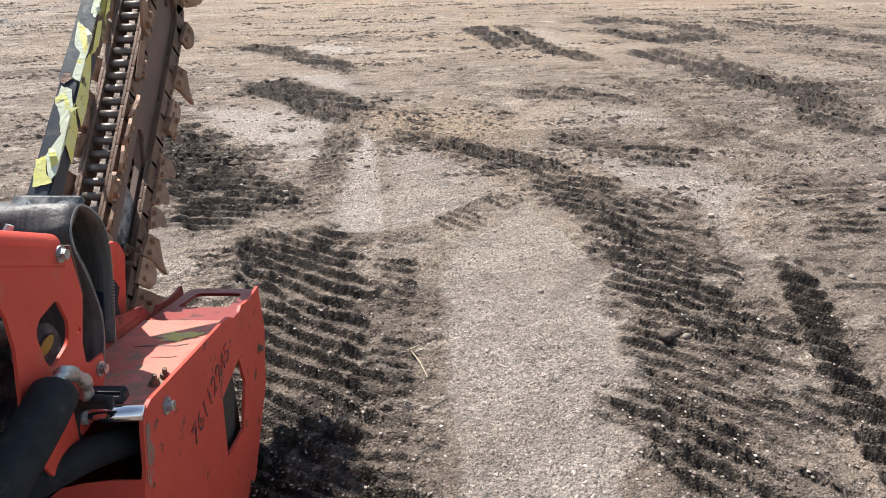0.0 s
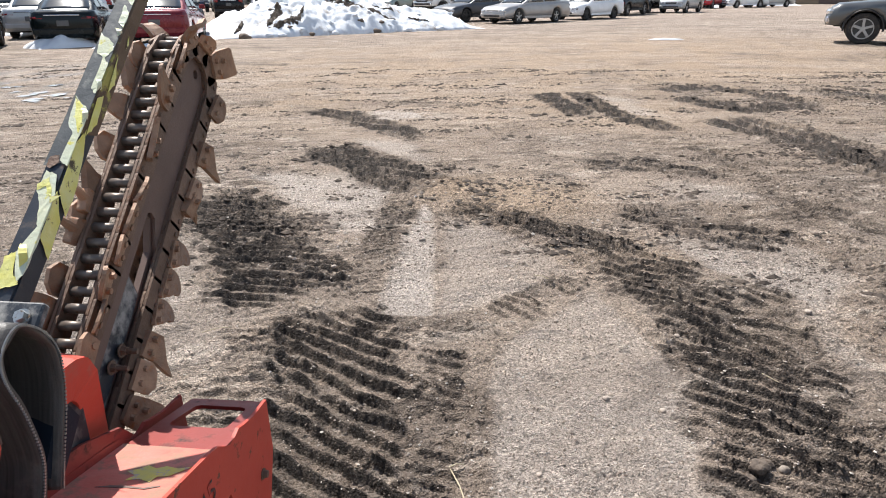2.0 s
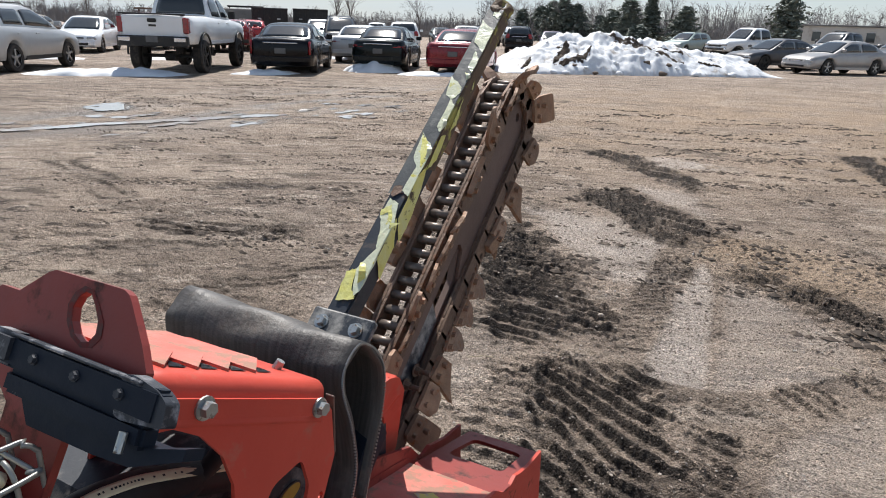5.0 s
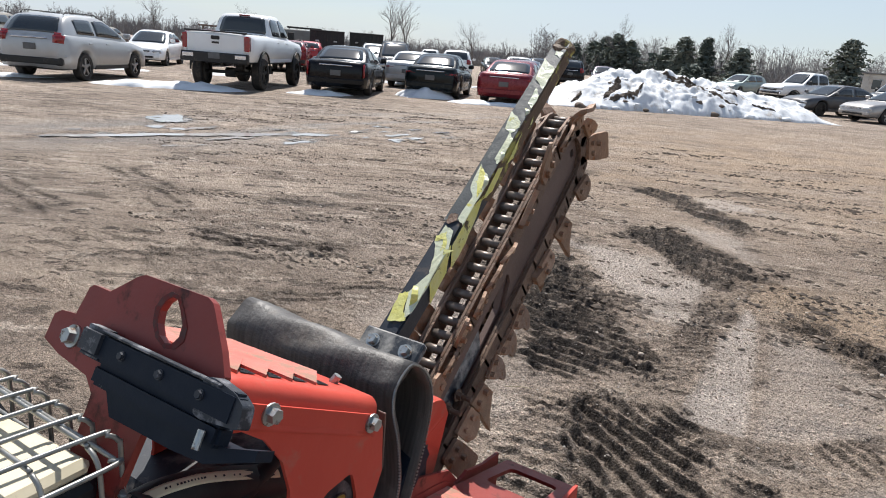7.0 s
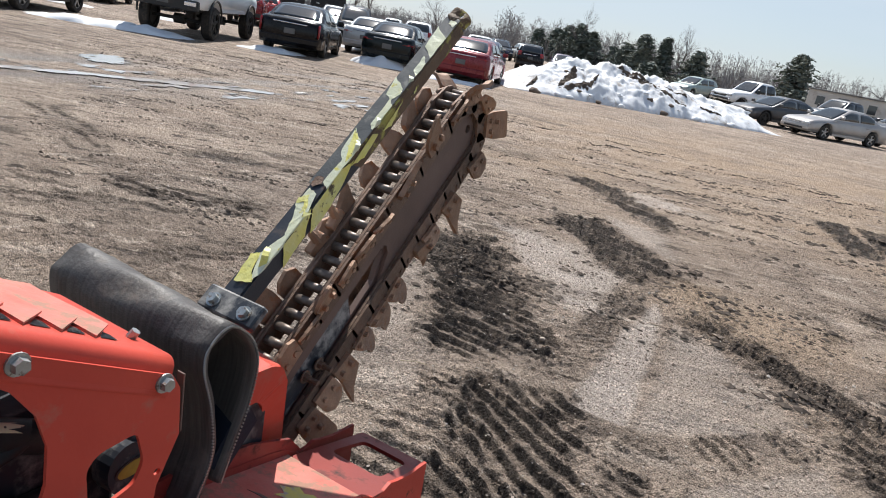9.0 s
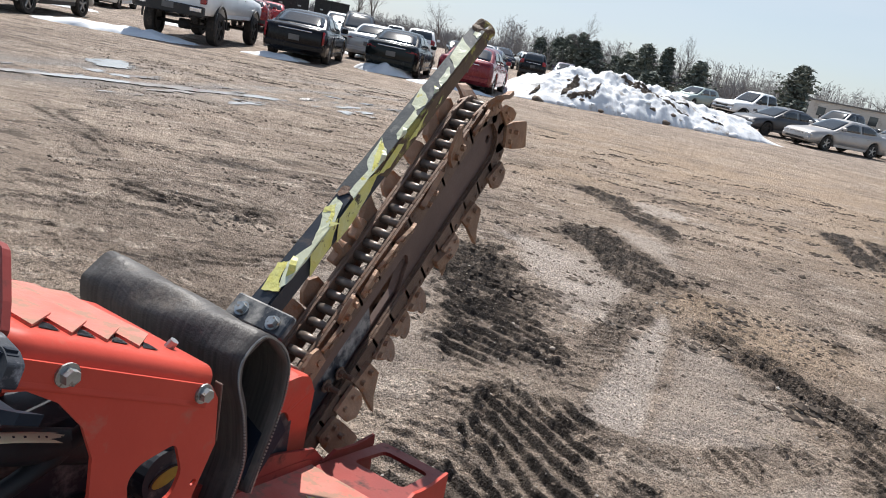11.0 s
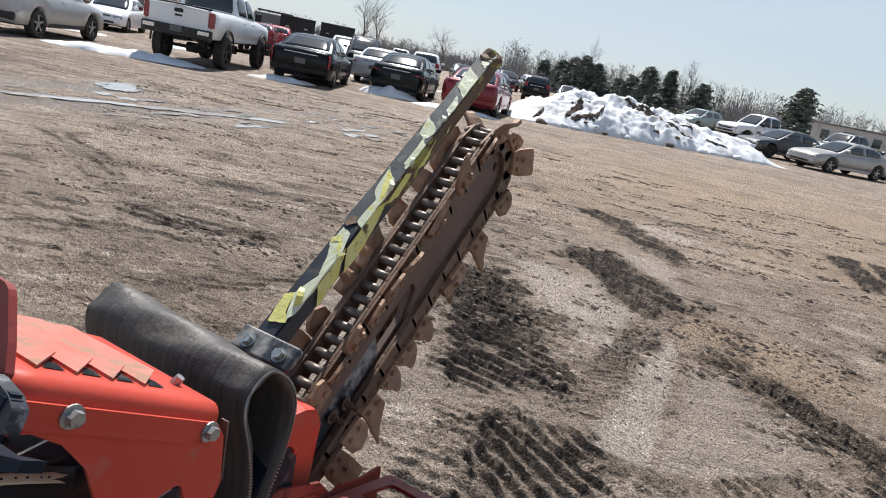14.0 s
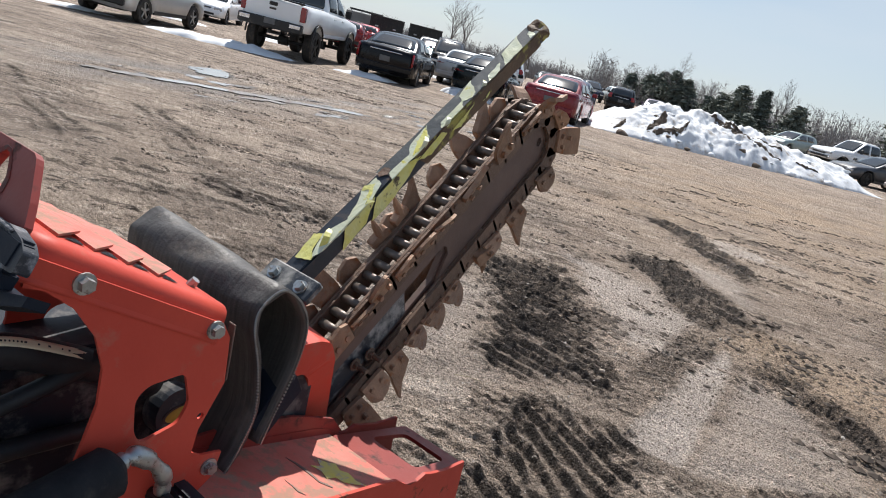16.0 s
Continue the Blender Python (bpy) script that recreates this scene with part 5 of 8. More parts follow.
RP = [(1.098, 0.622), (1.106, 0.645), (1.122, 0.661), (1.150, 0.664), (1.35, 0.622), (1.56, 0.579), (1.600, 0.568), (1.632, 0.546), (1.655, 0.533), (1.680, 0.534), (1.705, 0.541), (1.735, 0.530), (1.79, 0.516), (1.868, 0.509), (1.878, 0.360), (1.820, 0.20), (1.62, 0.02), (1.15, 0.02), (1.06, 0.30), (1.040, 0.48), (1.060, 0.530), (1.080, 0.558)]
DI = [(1.628, 0.425), (1.652, 0.330), (1.585, 0.225), (1.452, 0.248), (1.478, 0.410)]
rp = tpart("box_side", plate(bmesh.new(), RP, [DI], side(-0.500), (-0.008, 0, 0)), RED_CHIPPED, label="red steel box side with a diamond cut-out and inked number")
# inner side wears the darker red, shade included
tpart("box_side", plate(bmesh.new(), RP, [], side(-0.720), (-0.008, 0, 0)), RED_SHADED)
tpart("bolt", hex_bolt(bmesh.new(), (-0.500, 1.200, 0.610), (1, 0, 0), 0.012, 0.012, 0.018), ZINC, rp, "zinc hex bolt")
tpart("bolt", hex_bolt(bmesh.new(), (-0.500, 1.80, 0.34), (1, 0, 0), 0.010, 0.010, 0.014), RUST, rp, "rusty bolt")
bm = bmesh.new()
plate(bm, [(-0.506, 1.12), (-0.506, 1.615), (-0.720, 1.615), (-0.720, 1.12)], [], lambda x, y: Vector((x, y, TOPZ(y))), (0, 0, -0.008))
tp = tpart("box_top", bm, RED_WORN, label="scuffed red box top, paint worn pale")
bm = bmesh.new()
plate(bm, [(-0.524, 1.535), (-0.545, 1.502), (-0.552, 1.492), (-0.572, 1.488), (-0.575, 1.466), (-0.600, 1.474), (-0.624, 1.466), (-0.616, 1.486), (-0.640, 1.500), (-0.622, 1.512), (-0.612, 1.528), (-0.590, 1.518), (-0.575, 1.530), (-0.548, 1.524)], [], lambda x, y: Vector((x, y, TOPZ(y) + 0.0015)), (0, 0, -0.001))
tpart("worn_sticker", bm, STICKER, tp, "torn yellow sticker")
for patch_ in ([(-0.665, 1.434), (-0.640, 1.444), (-0.600, 1.447), (-0.575, 1.444), (-0.548, 1.456), (-0.546, 1.453), (-0.570, 1.439), (-0.600, 1.440), (-0.640, 1.437)], [(-0.600, 1.375), (-0.580, 1.378), (-0.562, 1.376), (-0.545, 1.381), (-0.560, 1.373), (-0.580, 1.375)]):
    tpart("scrape", plate(bmesh.new(), patch_, [], lambda x, y: Vector((x, y, TOPZ(y) + 0.0012)), (0, 0, -0.001)), RUST_PLATE, tp, "dark scrape down to bare steel")
for q in ((-0.524, 1.268), (-0.532, 1.238)):
    tpart("grease_nut", add_rod(hex_bolt(bmesh.new(), (q[0], q[1], TOPZ(q[1])), (0, 0, 1), 0.0095, 0.010, 0.015), (q[0], q[1], TOPZ(q[1])), (q[0] + 0.002, q[1], TOPZ(q[1]) + 0.024), 0.005, n=8), RUST, tp, "dirty nut")
bm = bmesh.new()
plate(bm, rounded([(-0.500, 1.615), (-0.504, 1.888), (-0.700, 1.884), (-0.712, 1.615)], 0.012), [rounded([(-0.540, 1.72), (-0.540, 1.845), (-0.668, 1.845), (-0.680, 1.72)], 0.02)],
      lambda x, y: Vector((x, y, 0.548 - (y - 1.615) * 0.218)), (0, 0, -0.010))
tpart("handle_plate", bm, RED_SHADED, label="rust-red plate with a slot, dulled by shade in its colour")
# rim coloured dark for the shaded cavity behind the strap
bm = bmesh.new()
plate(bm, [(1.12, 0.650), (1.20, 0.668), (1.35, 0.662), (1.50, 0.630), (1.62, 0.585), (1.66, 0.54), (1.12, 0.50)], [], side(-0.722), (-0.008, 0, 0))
tpart("box_rim", bm, RED_SHADED, label="curved red rim of the box")
bm = bmesh.new()
lip = [(-0.508, 0.545), (-0.560, 0.544), (-0.610, 0.537), (-0.656, 0.524), (-0.690, 0.492), (-0.712, 0.440)]
va = [bm.verts.new((x, 1.072, z)) for x, z in lip]
vc = [bm.verts.new((x, 1.050, z - 0.05)) for x, z in lip]
vb = [bm.verts.new((x, 1.075, 0.03)) for x, z in lip]
for i in range(len(lip) - 1):
    bm.faces.new((va[i], va[i + 1], vc[i + 1], vc[i]))
    bm.faces.new((vc[i], vc[i + 1], vb[i + 1], vb[i]))
bmesh.ops.recalc_face_normals(bm, faces=bm.faces)
bmesh.ops.solidify(bm, geom=bm.faces[:], thickness=0.006)
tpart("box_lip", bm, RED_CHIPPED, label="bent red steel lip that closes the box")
tpart("corner_wear", plate(bmesh.new(), [(1.103, 0.612), (1.109, 0.632), (1.120, 0.642), (1.126, 0.622), (1.116, 0.600), (1.122, 0.570), (1.110, 0.545), (1.094, 0.530), (1.078, 0.520), (1.074, 0.540), (1.090, 0.566)], [], side(-0.4990), (-0.0009, 0, 0)), SCUFF_RUST, rp, "rubbed corner with rust and dirt")
# filler block, coloured dark as the shaded hollow of the box
tpart("box_inside", add_box(bmesh.new(), (0.18, 0.32, 0.30), Matrix.Translation((-0.615, 1.50, 0.31)), 0.03), BOX_CAVITY, label="dark block inside the box, shade put into its colour")
# inked number along the side
fc = bpy.data.curves.new("ink_number", "FONT")
fc.body, fc.size, fc.extrude, fc.offset = "76112945", 0.072, 0.0004, 0.0
fo = new("ink_number", fc)
dg = bpy.context.evaluated_depsgraph_get()
tm = bpy.data.meshes.new_from_object(fo.evaluated_get(dg))
bpy.data.objects.remove(fo)
tm.materials.append(INK_WORN)
ink = new("ink_number", tm)
ink.parent = rp
ink["label"] = "number hand-written in black ink"
ink.matrix_local = Matrix.Translation(Vector((-0.4985, 1.285, 0.428)) - FOOT) @ Matrix(((0, 0, 1, 0), (0.985, -0.17, 0, 0), (0.17, 0.985, 0, 0), (0, 0, 0, 1)))

# side-shift cylinder, hoses and fittings
tpart("cylinder_rod", add_rod(bmesh.new(), (-0.502, 1.122, 0.6545), (-0.640, 1.122, 0.6480), 0.0148, n=24), CHROME, label="chromed cylinder rod", smooth=True)
tpart("rod_gland", add_rod(add_rod(bmesh.new(), (-0.622, 1.122, 0.649), (-0.604, 1.122, 0.650), 0.0185, 0.0165, n=20), (-0.640, 1.122, 0.648), (-0.622, 1.122, 0.649), 0.021, n=20), SCRATCHED, label="worn gland ring on the rod", smooth=False)
tpart("cylinder_barrel", add_rod(bmesh.new(), (-0.635, 1.122, 0.648), (-0.92, 1.122, 0.640), 0.026, n=20), BLACK, smooth=True)
hs = tpart("hose", add_pipe(bmesh.new(), curve_points([(-0.578, 1.028, 0.788), (-0.575, 0.99, 0.780), (-0.575, 0.93, 0.765), (-0.585, 0.84, 0.735), (-0.62, 0.72, 0.68), (-0.70, 0.60, 0.60)], 6), [0.014, 0.024, 0.033] + [0.037] * 28, 14), SLEEVE, label="black hydraulic hose in a fabric sleeve", smooth=True)
tpart("hose_fitting", add_pipe(bmesh.new(), curve_points([(-0.578, 1.020, 0.790), (-0.579, 1.036, 0.794), (-0.580, 1.052, 0.792), (-0.580, 1.076, 0.772), (-0.580, 1.094, 0.748), (-0.584, 1.103, 0.728), (-0.588, 1.105, 0.704)], 4), [0.0115, 0.0115, 0.0130, 0.0130, 0.0100, 0.0100, 0.0145, 0.0145, 0.0145, 0.0145, 0.0145, 0.0145, 0.0105, 0.0105, 0.0105, 0.0110, 0.0135, 0.0135, 0.0135, 0.0135, 0.0100, 0.0100, 0.0125, 0.0125, 0.0125], 12), ZINC, hs, "zinc elbow fitting", True)
for off in (0.0, 0.026):
    tpart("hose", add_pipe(bmesh.new(), curve_points([(-0.545, 1.104, 0.697 - off * 0.4), (-0.575, 1.104, 0.700 - off * 0.4), (-0.608, 1.104, 0.690 - off * 0.5), (-0.626 + off * 0.3, 1.098, 0.660 - off * 0.4), (-0.627 + off * 0.3, 1.094, 0.632), (-0.616, 1.098, 0.612), (-0.590, 1.110, 0.600)], 5), 0.0085, 10), HOSE, label="short black hose beside the cylinder", smooth=True)
tpart("cylinder_mount", add_box(bmesh.new(), (0.075, 0.03, 0.028), Matrix.Translation((-0.582, 1.152, 0.672)), 0.006, 2), BLACK)
tpart("hose", add_pipe(bmesh.new(), curve_points([(-0.80, 0.86, 0.56), (-0.72, 0.93, 0.585), (-0.669, 0.98, 0.597), (-0.632, 1.02, 0.606), (-0.594, 1.08, 0.597), (-0.560, 1.16, 0.560), (-0.560, 1.24, 0.49)], 6), 0.030, 14), SLEEVE, label="thick black hose in a woven sleeve", smooth=True)
band_line = [(-0.728, 0.820, 0.925), (-0.722, 0.871, 0.940), (-0.720, 0.919, 0.934), (-0.720, 0.972, 0.915), (-0.720, 1.075, 0.866)]
face = Vector((0.52, -0.22, 0.82)).normalized()
core = [Vector(p) - face * 0.0255 for p in band_line]
h2 = tpart("hose", add_pipe(bmesh.new(), curve_points([(-0.80, 0.70, 0.80), (-0.765, 0.76, 0.865)] + [tuple(p) for p in core] + [(-0.75, 1.17, 0.79)], 8), 0.0250, 16), HOSE, label="black hose with a cream printed band", smooth=True)
bm = bmesh.new()
cp = curve_points([tuple(p) for p in core], 10)
rows_ = []
for i, p in enumerate(cp):
    go = (Vector(cp[min(i + 1, len(cp) - 1)]) - Vector(cp[max(i - 1, 0)])).normalized()
    out = (face - go * face.dot(go)).normalized()
    turn_ = out.cross(go)
    rows_.append([bm.verts.new(Vector(p) + (out * math.cos(k) + turn_ * math.sin(k)) * 0.0258) for k in (-0.30, -0.15, 0.0, 0.15, 0.30)])
for ra, rb in zip(rows_, rows_[1:]):
    for k in range(4):
        bm.faces.new((ra[k], ra[k + 1], rb[k + 1], rb[k]))
bmesh.ops.recalc_face_normals(bm, faces=bm.faces)
bmesh.ops.solidify(bm, geom=bm.faces[:], thickness=0.0006)
band = tpart("printed_band", bm, CREAM, h2, "cream band with small dark print", True)
rr = random.Random(12)
for i in range(14, len(cp) - 3):
    if rr.random() < 0.25:
        continue
    p, go = Vector(cp[i]), (Vector(cp[i + 1]) - Vector(cp[i - 1])).normalized()
    out = (face - go * face.dot(go)).normalized()
    m = Matrix.Translation(p + out * 0.0262) @ Matrix((go, out.cross(go), out)).transposed().to_4x4()
    tpart("print_mark", add_box(bmesh.new(), (rr.uniform(0.0016, 0.0036), 0.0026, 0.0008), m), INK, band)
bm = bmesh.new()
add_rod(bm, (-0.74, 1.20, 0.74), (-0.70, 1.20, 0.745), 0.045, n=24)
cap = tpart("gearbox_cap", bm, BLACK)
tpart("oval_label", plate(bmesh.new(), [(1.198 + 0.027 * math.cos(k * 0.2618), 0.748 + 0.013 * math.sin(k * 0.2618) + 0.004 * math.cos(k * 0.2618)) for k in range(24)], [], side(-0.6975), (-0.0015, 0, 0)), YELLOW_LABEL, cap, "oval yellow label")
tpart("label_ring", plate(bmesh.new(), [(1.198 + 0.031 * math.cos(k * 0.2618), 0.748 + 0.016 * math.sin(k * 0.2618) + 0.004 * math.cos(k * 0.2618)) for k in range(24)], [], side(-0.6985), (-0.0015, 0, 0)), INK, cap)
tpart("panel_flange", add_box(bmesh.new(), (0.016, 0.003, 0.098), Matrix.Translation((-0.6215, 1.2125, 0.900)), 0.001), RUST_PLATE, deck, "thin folded flange with a rusty edge")
tpart("hose", add_pipe(bmesh.new(), curve_points([(-0.78, 0.70, 0.70), (-0.74, 0.88, 0.80), (-0.72, 1.02, 0.86), (-0.74, 1.15, 0.90)], 6), 0.014, 10), HOSE, smooth=True)
tpart("hose", add_pipe(bmesh.new(), curve_points([(-0.82, 0.70, 0.60), (-0.76, 0.88, 0.72), (-0.74, 1.02, 0.74), (-0.78, 1.15, 0.70)], 6), 0.016, 10), HOSE, smooth=True)
tpart("inner_frame", add_box(bmesh.new(), (0.26, 0.30, 0.28), Matrix.Translation((-0.90, 1.08, 0.72)), 0.02), BLACK, label="dark frame inside the head")
tpart("skid", add_box(bmesh.new(), (0.30, 0.40, 0.06), Matrix.Translation((-0.80, 1.40, 0.03)), 0.01), RUST)

# ---- loader behind it ----
LF = Vector((-0.95, 0.35, 0.0))
loader = thing("mini_loader", Matrix.Translation(LF), "small stand-on loader, black steel, that carries the trencher", "loader")


def lpart(name, bm, material, parent=None, label="", smooth=False):
    return part(name, bm, material, parent or loader, label, smooth, LF)


def plate_frame(x, up, out):
    return back_at(x, up) - NB * out


q = pose(0, 0, 0, -26.7, 0, 0)
mount = lpart("mount_plate", add_box(bmesh.new(), (0.270, 0.020, 0.036), Matrix.Translation(plate_frame(-0.690, -0.020, 0.020)) @ q, 0.004, 2), BLACK_WORN, label="scuffed dark navy mounting bar")
lpart("worn_edge", add_box(bmesh.new(), (0.215, 0.007, 0.0045), Matrix.Translation(plate_frame(-0.690, -0.002, 0.0275)) @ q, 0.0015), SCUFFED, mount, "top edge scuffed down to pale steel")
lpart("mount_ear", add_box(bmesh.new(), (0.048, 0.026, 0.037), Matrix.Translation(plate_frame(-0.806, -0.018, 0.022)) @ q, 0.006, 2), SCUFFED, mount, "pale scuffed end of the bar")
ear = [(-0.612, 0.000), (-0.598, 0.003), (-0.562, -0.003), (-0.546, -0.012), (-0.543, -0.036), (-0.600, -0.043), (-0.612, -0.040)]
lpart("mount_ear", plate(bmesh.new(), rounded(ear, 0.005), [], lambda x, u: plate_frame(x, u, 0.010), -NB * 0.018), SCUFFED, mount, "pale scuffed end of the bar")
for x in (-0.746, -0.676, -0.607):
    lpart("bolt", hex_bolt(bmesh.new(), plate_frame(x, -0.019, 0.029), -NB, 0.0050, 0.003, 0.0062), SCUFFED, mount, "worn bolt head")
lpart("lower_bar", add_box(bmesh.new(), (0.225, 0.026, 0.026), Matrix.Translation(plate_frame(-0.680, -0.052, 0.014)) @ q, 0.005, 2), BLACK_WORN, mount)
lower = [(-0.772, -0.066), (-0.560, -0.060), (-0.520, -0.048), (-0.520, -0.060), (-0.585, -0.086), (-0.640, -0.090), (-0.750, -0.092)]
lpart("lower_block", plate(bmesh.new(), lower, [], lambda x, u: plate_frame(x, u, -0.012), -NB * 0.026), BLACK_WORN, mount, "dark block under the mounting bar")
lpart("pin", add_rod(bmesh.new(), plate_frame(-0.585, -0.050, 0.032), plate_frame(-0.583, -0.070, 0.034), 0.0045, n=10), ZINC, mount, "worn retaining pin")
lpart("arm", add_box(bmesh.new(), (0.06, 0.60, 0.10), Matrix.Translation((-0.72, 0.62, 0.78)) @ pose(0, 0, 0, 25, 0, 0), 0.012), BLACK)
lpart("arm", add_box(bmesh.new(), (0.06, 0.60, 0.10), Matrix.Translation((-1.12, 0.62, 0.78)) @ pose(0, 0, 0, 25, 0, 0), 0.012), BLACK)
lpart("tilt_cylinder", add_rod(add_rod(bmesh.new(), (-0.86, 0.35, 0.62), (-0.82, 0.75, 0.86), 0.03, n=16), (-0.82, 0.75, 0.86), (-0.80, 0.86, 0.93), 0.015, n=14), BLACK, smooth=True)
lpart("body", add_box(add_box(bmesh.new(), (0.60, 0.75, 0.40), Matrix.Translation((-0.98, 0.30, 0.52)), 0.03), (0.50, 0.40, 0.20), Matrix.Translation((-1.02, 0.22, 0.80)), 0.03), BLACK)
for x in (-0.72, -1.24):
    tr = lpart("track", plate(bmesh.new(), rounded([(-0.22, 0.0), (-0.32, 0.14), (-0.18, 0.30), (0.62, 0.30), (0.76, 0.14), (0.64, 0.0)], 0.08), [], side(x + 0.09), (-0.18, 0, 0)), HOSE, label="black rubber crawler track")
# caged engine
eng = lpart("engine_cover", add_box(bmesh.new(), (0.30, 0.24, 0.20), Matrix.Translation((-0.862, 0.690, 0.905)) @ pose(0, 0, 0, 0, 0, 4), 0.014), HOSE, label="dark engine cover")
lpart("cream_lid", add_box(bmesh.new(), (0.29, 0.23, 0.022), Matrix.Translation((-0.865, 0.688, 1.013)) @ pose(0, 0, 0, 0, 0, 4), 0.008), CREAM, eng, "cream plastic lid")
cage = None
for i in range(4):
    z = 1.036 - 0.050 * i
    bm = bmesh.new()
    k = 0.0 if i else -0.01
    add_pipe(bm, curve_points([(-1.05, 0.826 + k, z), (-0.72, 0.826 + k, z), (-0.692, 0.820 + k, z), (-0.680, 0.795, z), (-0.69, 0.50, z)], 4), 0.0030, 8)
    if cage is None:
        cage = lpart("wire_guard", bm, WIRE, label="bent grey wire guard", smooth=True)
    else:
        lpart("wire", bm, WIRE, cage, smooth=True)
for x in (-0.700, -0.754, -0.803, -0.850, -0.897, -0.943, -0.990):
    top = [(x, 0.829, 0.86), (x, 0.829, 1.030), (x, 0.827, 1.050), (x - 0.004, 0.816, 1.060), (x - 0.010, 0.79, 1.063), (x - 0.03, 0.50, 1.063)]
    lpart("wire", add_pipe(bmesh.new(), curve_points(top, 4), 0.0030, 8), WIRE, cage, smooth=True)
for y in (0.795, 0.735, 0.66):
    lpart("wire", add_pipe(bmesh.new(), curve_points([(-1.05, y, 1.057), (-0.74, y, 1.057), (-0.706, y, 1.054), (-0.688, y, 1.040), (-0.684, y, 1.0), (-0.684, y, 0.88)], 4), 0.0030, 8), WIRE, cage, smooth=True)

# ---- parked vehicles ----


def car_paint(name, a, metal=0.3, rough=0.28, dirt=0.45):
    k = tuple(x * 0.88 for x in a)
    d = tuple(x * (1 - dirt) + y * dirt for x, y in zip(a, (0.20, 0.165, 0.13)))
    return surface(name, a, k, 0.8, (rough, rough + 0.12), metal, bump=0.0, c=d, cut=(0.50, 0.80), cscale=1.6, coat=0.3 if sum(a) > 0.1 else 0.0, crough=0.5, spec=0.5 if sum(a) > 0.1 else 0.3)


PAINT = {
    "silver": car_paint("silver_paint", (0.48, 0.49, 0.50), 0.3, 0.28, 0.25),
    "white": car_paint("white_paint", (0.86, 0.87, 0.88), 0.0, 0.25, 0.10),
    "black": car_paint("black_paint", (0.005, 0.005, 0.007), 0.0, 0.14, 0.01),
    "dark_green": car_paint("black_green_paint", (0.006, 0.010, 0.011), 0.0, 0.14, 0.01),
    "red": car_paint("dark_red_paint", (0.19, 0.010, 0.018), 0.3, 0.2, 0.08),
    "bright_red": car_paint("bright_red_paint", (0.50, 0.03, 0.04), 0.2, 0.25, 0.15),
    "champagne": car_paint("champagne_paint", (0.42, 0.40, 0.385), 0.35, 0.28, 0.25),
    "charcoal": car_paint("charcoal_paint", (0.09, 0.09, 0.095), 0.5),
    "blue": car_paint("blue_paint", (0.02, 0.035, 0.08), 0.4),
    "plum": car_paint("plum_paint", (0.05, 0.025, 0.06), 0.4),
    "olive": car_paint("olive_paint", (0.16, 0.17, 0.10), 0.4),
    "gold": car_paint("gold_paint", (0.34, 0.30, 0.24), 0.5),
    "pale_green": car_paint("pale_green_paint", (0.30, 0.36, 0.34), 0.4),
    "grey": car_paint("grey_paint", (0.13, 0.135, 0.14), 0.5),
}
TRIM = surface("black_trim", (0.012, 0.012, 0.013), (0.022, 0.021, 0.020), 4, (0.45, 0.65), bump=0.05, c=(0.10, 0.08, 0.065), cut=(0.55, 0.75), cscale=5)
TYRE = surface("tyre_rubber", (0.014, 0.013, 0.013), (0.030, 0.027, 0.024), 6, (0.7, 0.9), bump=0.2, bscale=40, c=(0.09, 0.07, 0.055), cut=(0.5, 0.75), cscale=8)
ALLOY = surface("alloy_rim", (0.48, 0.48, 0.49), (0.36, 0.36, 0.36), 8, (0.25, 0.4), 0.8, bump=0.0)
DARK_RIM = surface("dark_rim", (0.05, 0.05, 0.05), (0.08, 0.08, 0.08), 8, (0.3, 0.5), 0.6, bump=0.0)
CAR_CHROME = surface("car_chrome", (0.70, 0.70, 0.72), (0.6, 0.6, 0.62), 4, (0.08, 0.2), 1.0, bump=0.0)
LAMP_RED = surface("red_lamp", (0.30, 0.012, 0.014), (0.20, 0.010, 0.012), 8, (0.12, 0.2), bump=0.0, coat=0.6)
LAMP_CLEAR = surface("clear_lamp", (0.55, 0.56, 0.56), (0.38, 0.39, 0.40), 10, (0.08, 0.2), 0.4, bump=0.0, coat=0.8)
PLATE_DARK = surface("number_plate_blank", (0.10, 0.10, 0.10), (0.14, 0.14, 0.14), 6, (0.4, 0.6), bump=0.0)


def glass_material():
    m = bpy.data.materials.new("car_glass")
    m.use_nodes = True
    p = m.node_tree.nodes["Principled BSDF"]
    nt = m.node_tree
    col = mix_node(nt, noise_node(nt, 1.2, 3), (0.020, 0.024, 0.026), (0.040, 0.046, 0.048))
    nt.links.new(col, p.inputs["Base Color"])
    p.inputs["Roughness"].default_value, p.inputs["IOR"].default_value = 0.06, 1.55
    p.inputs["Specular IOR Level"].default_value = 0.8
    return m


GLASS = glass_material()

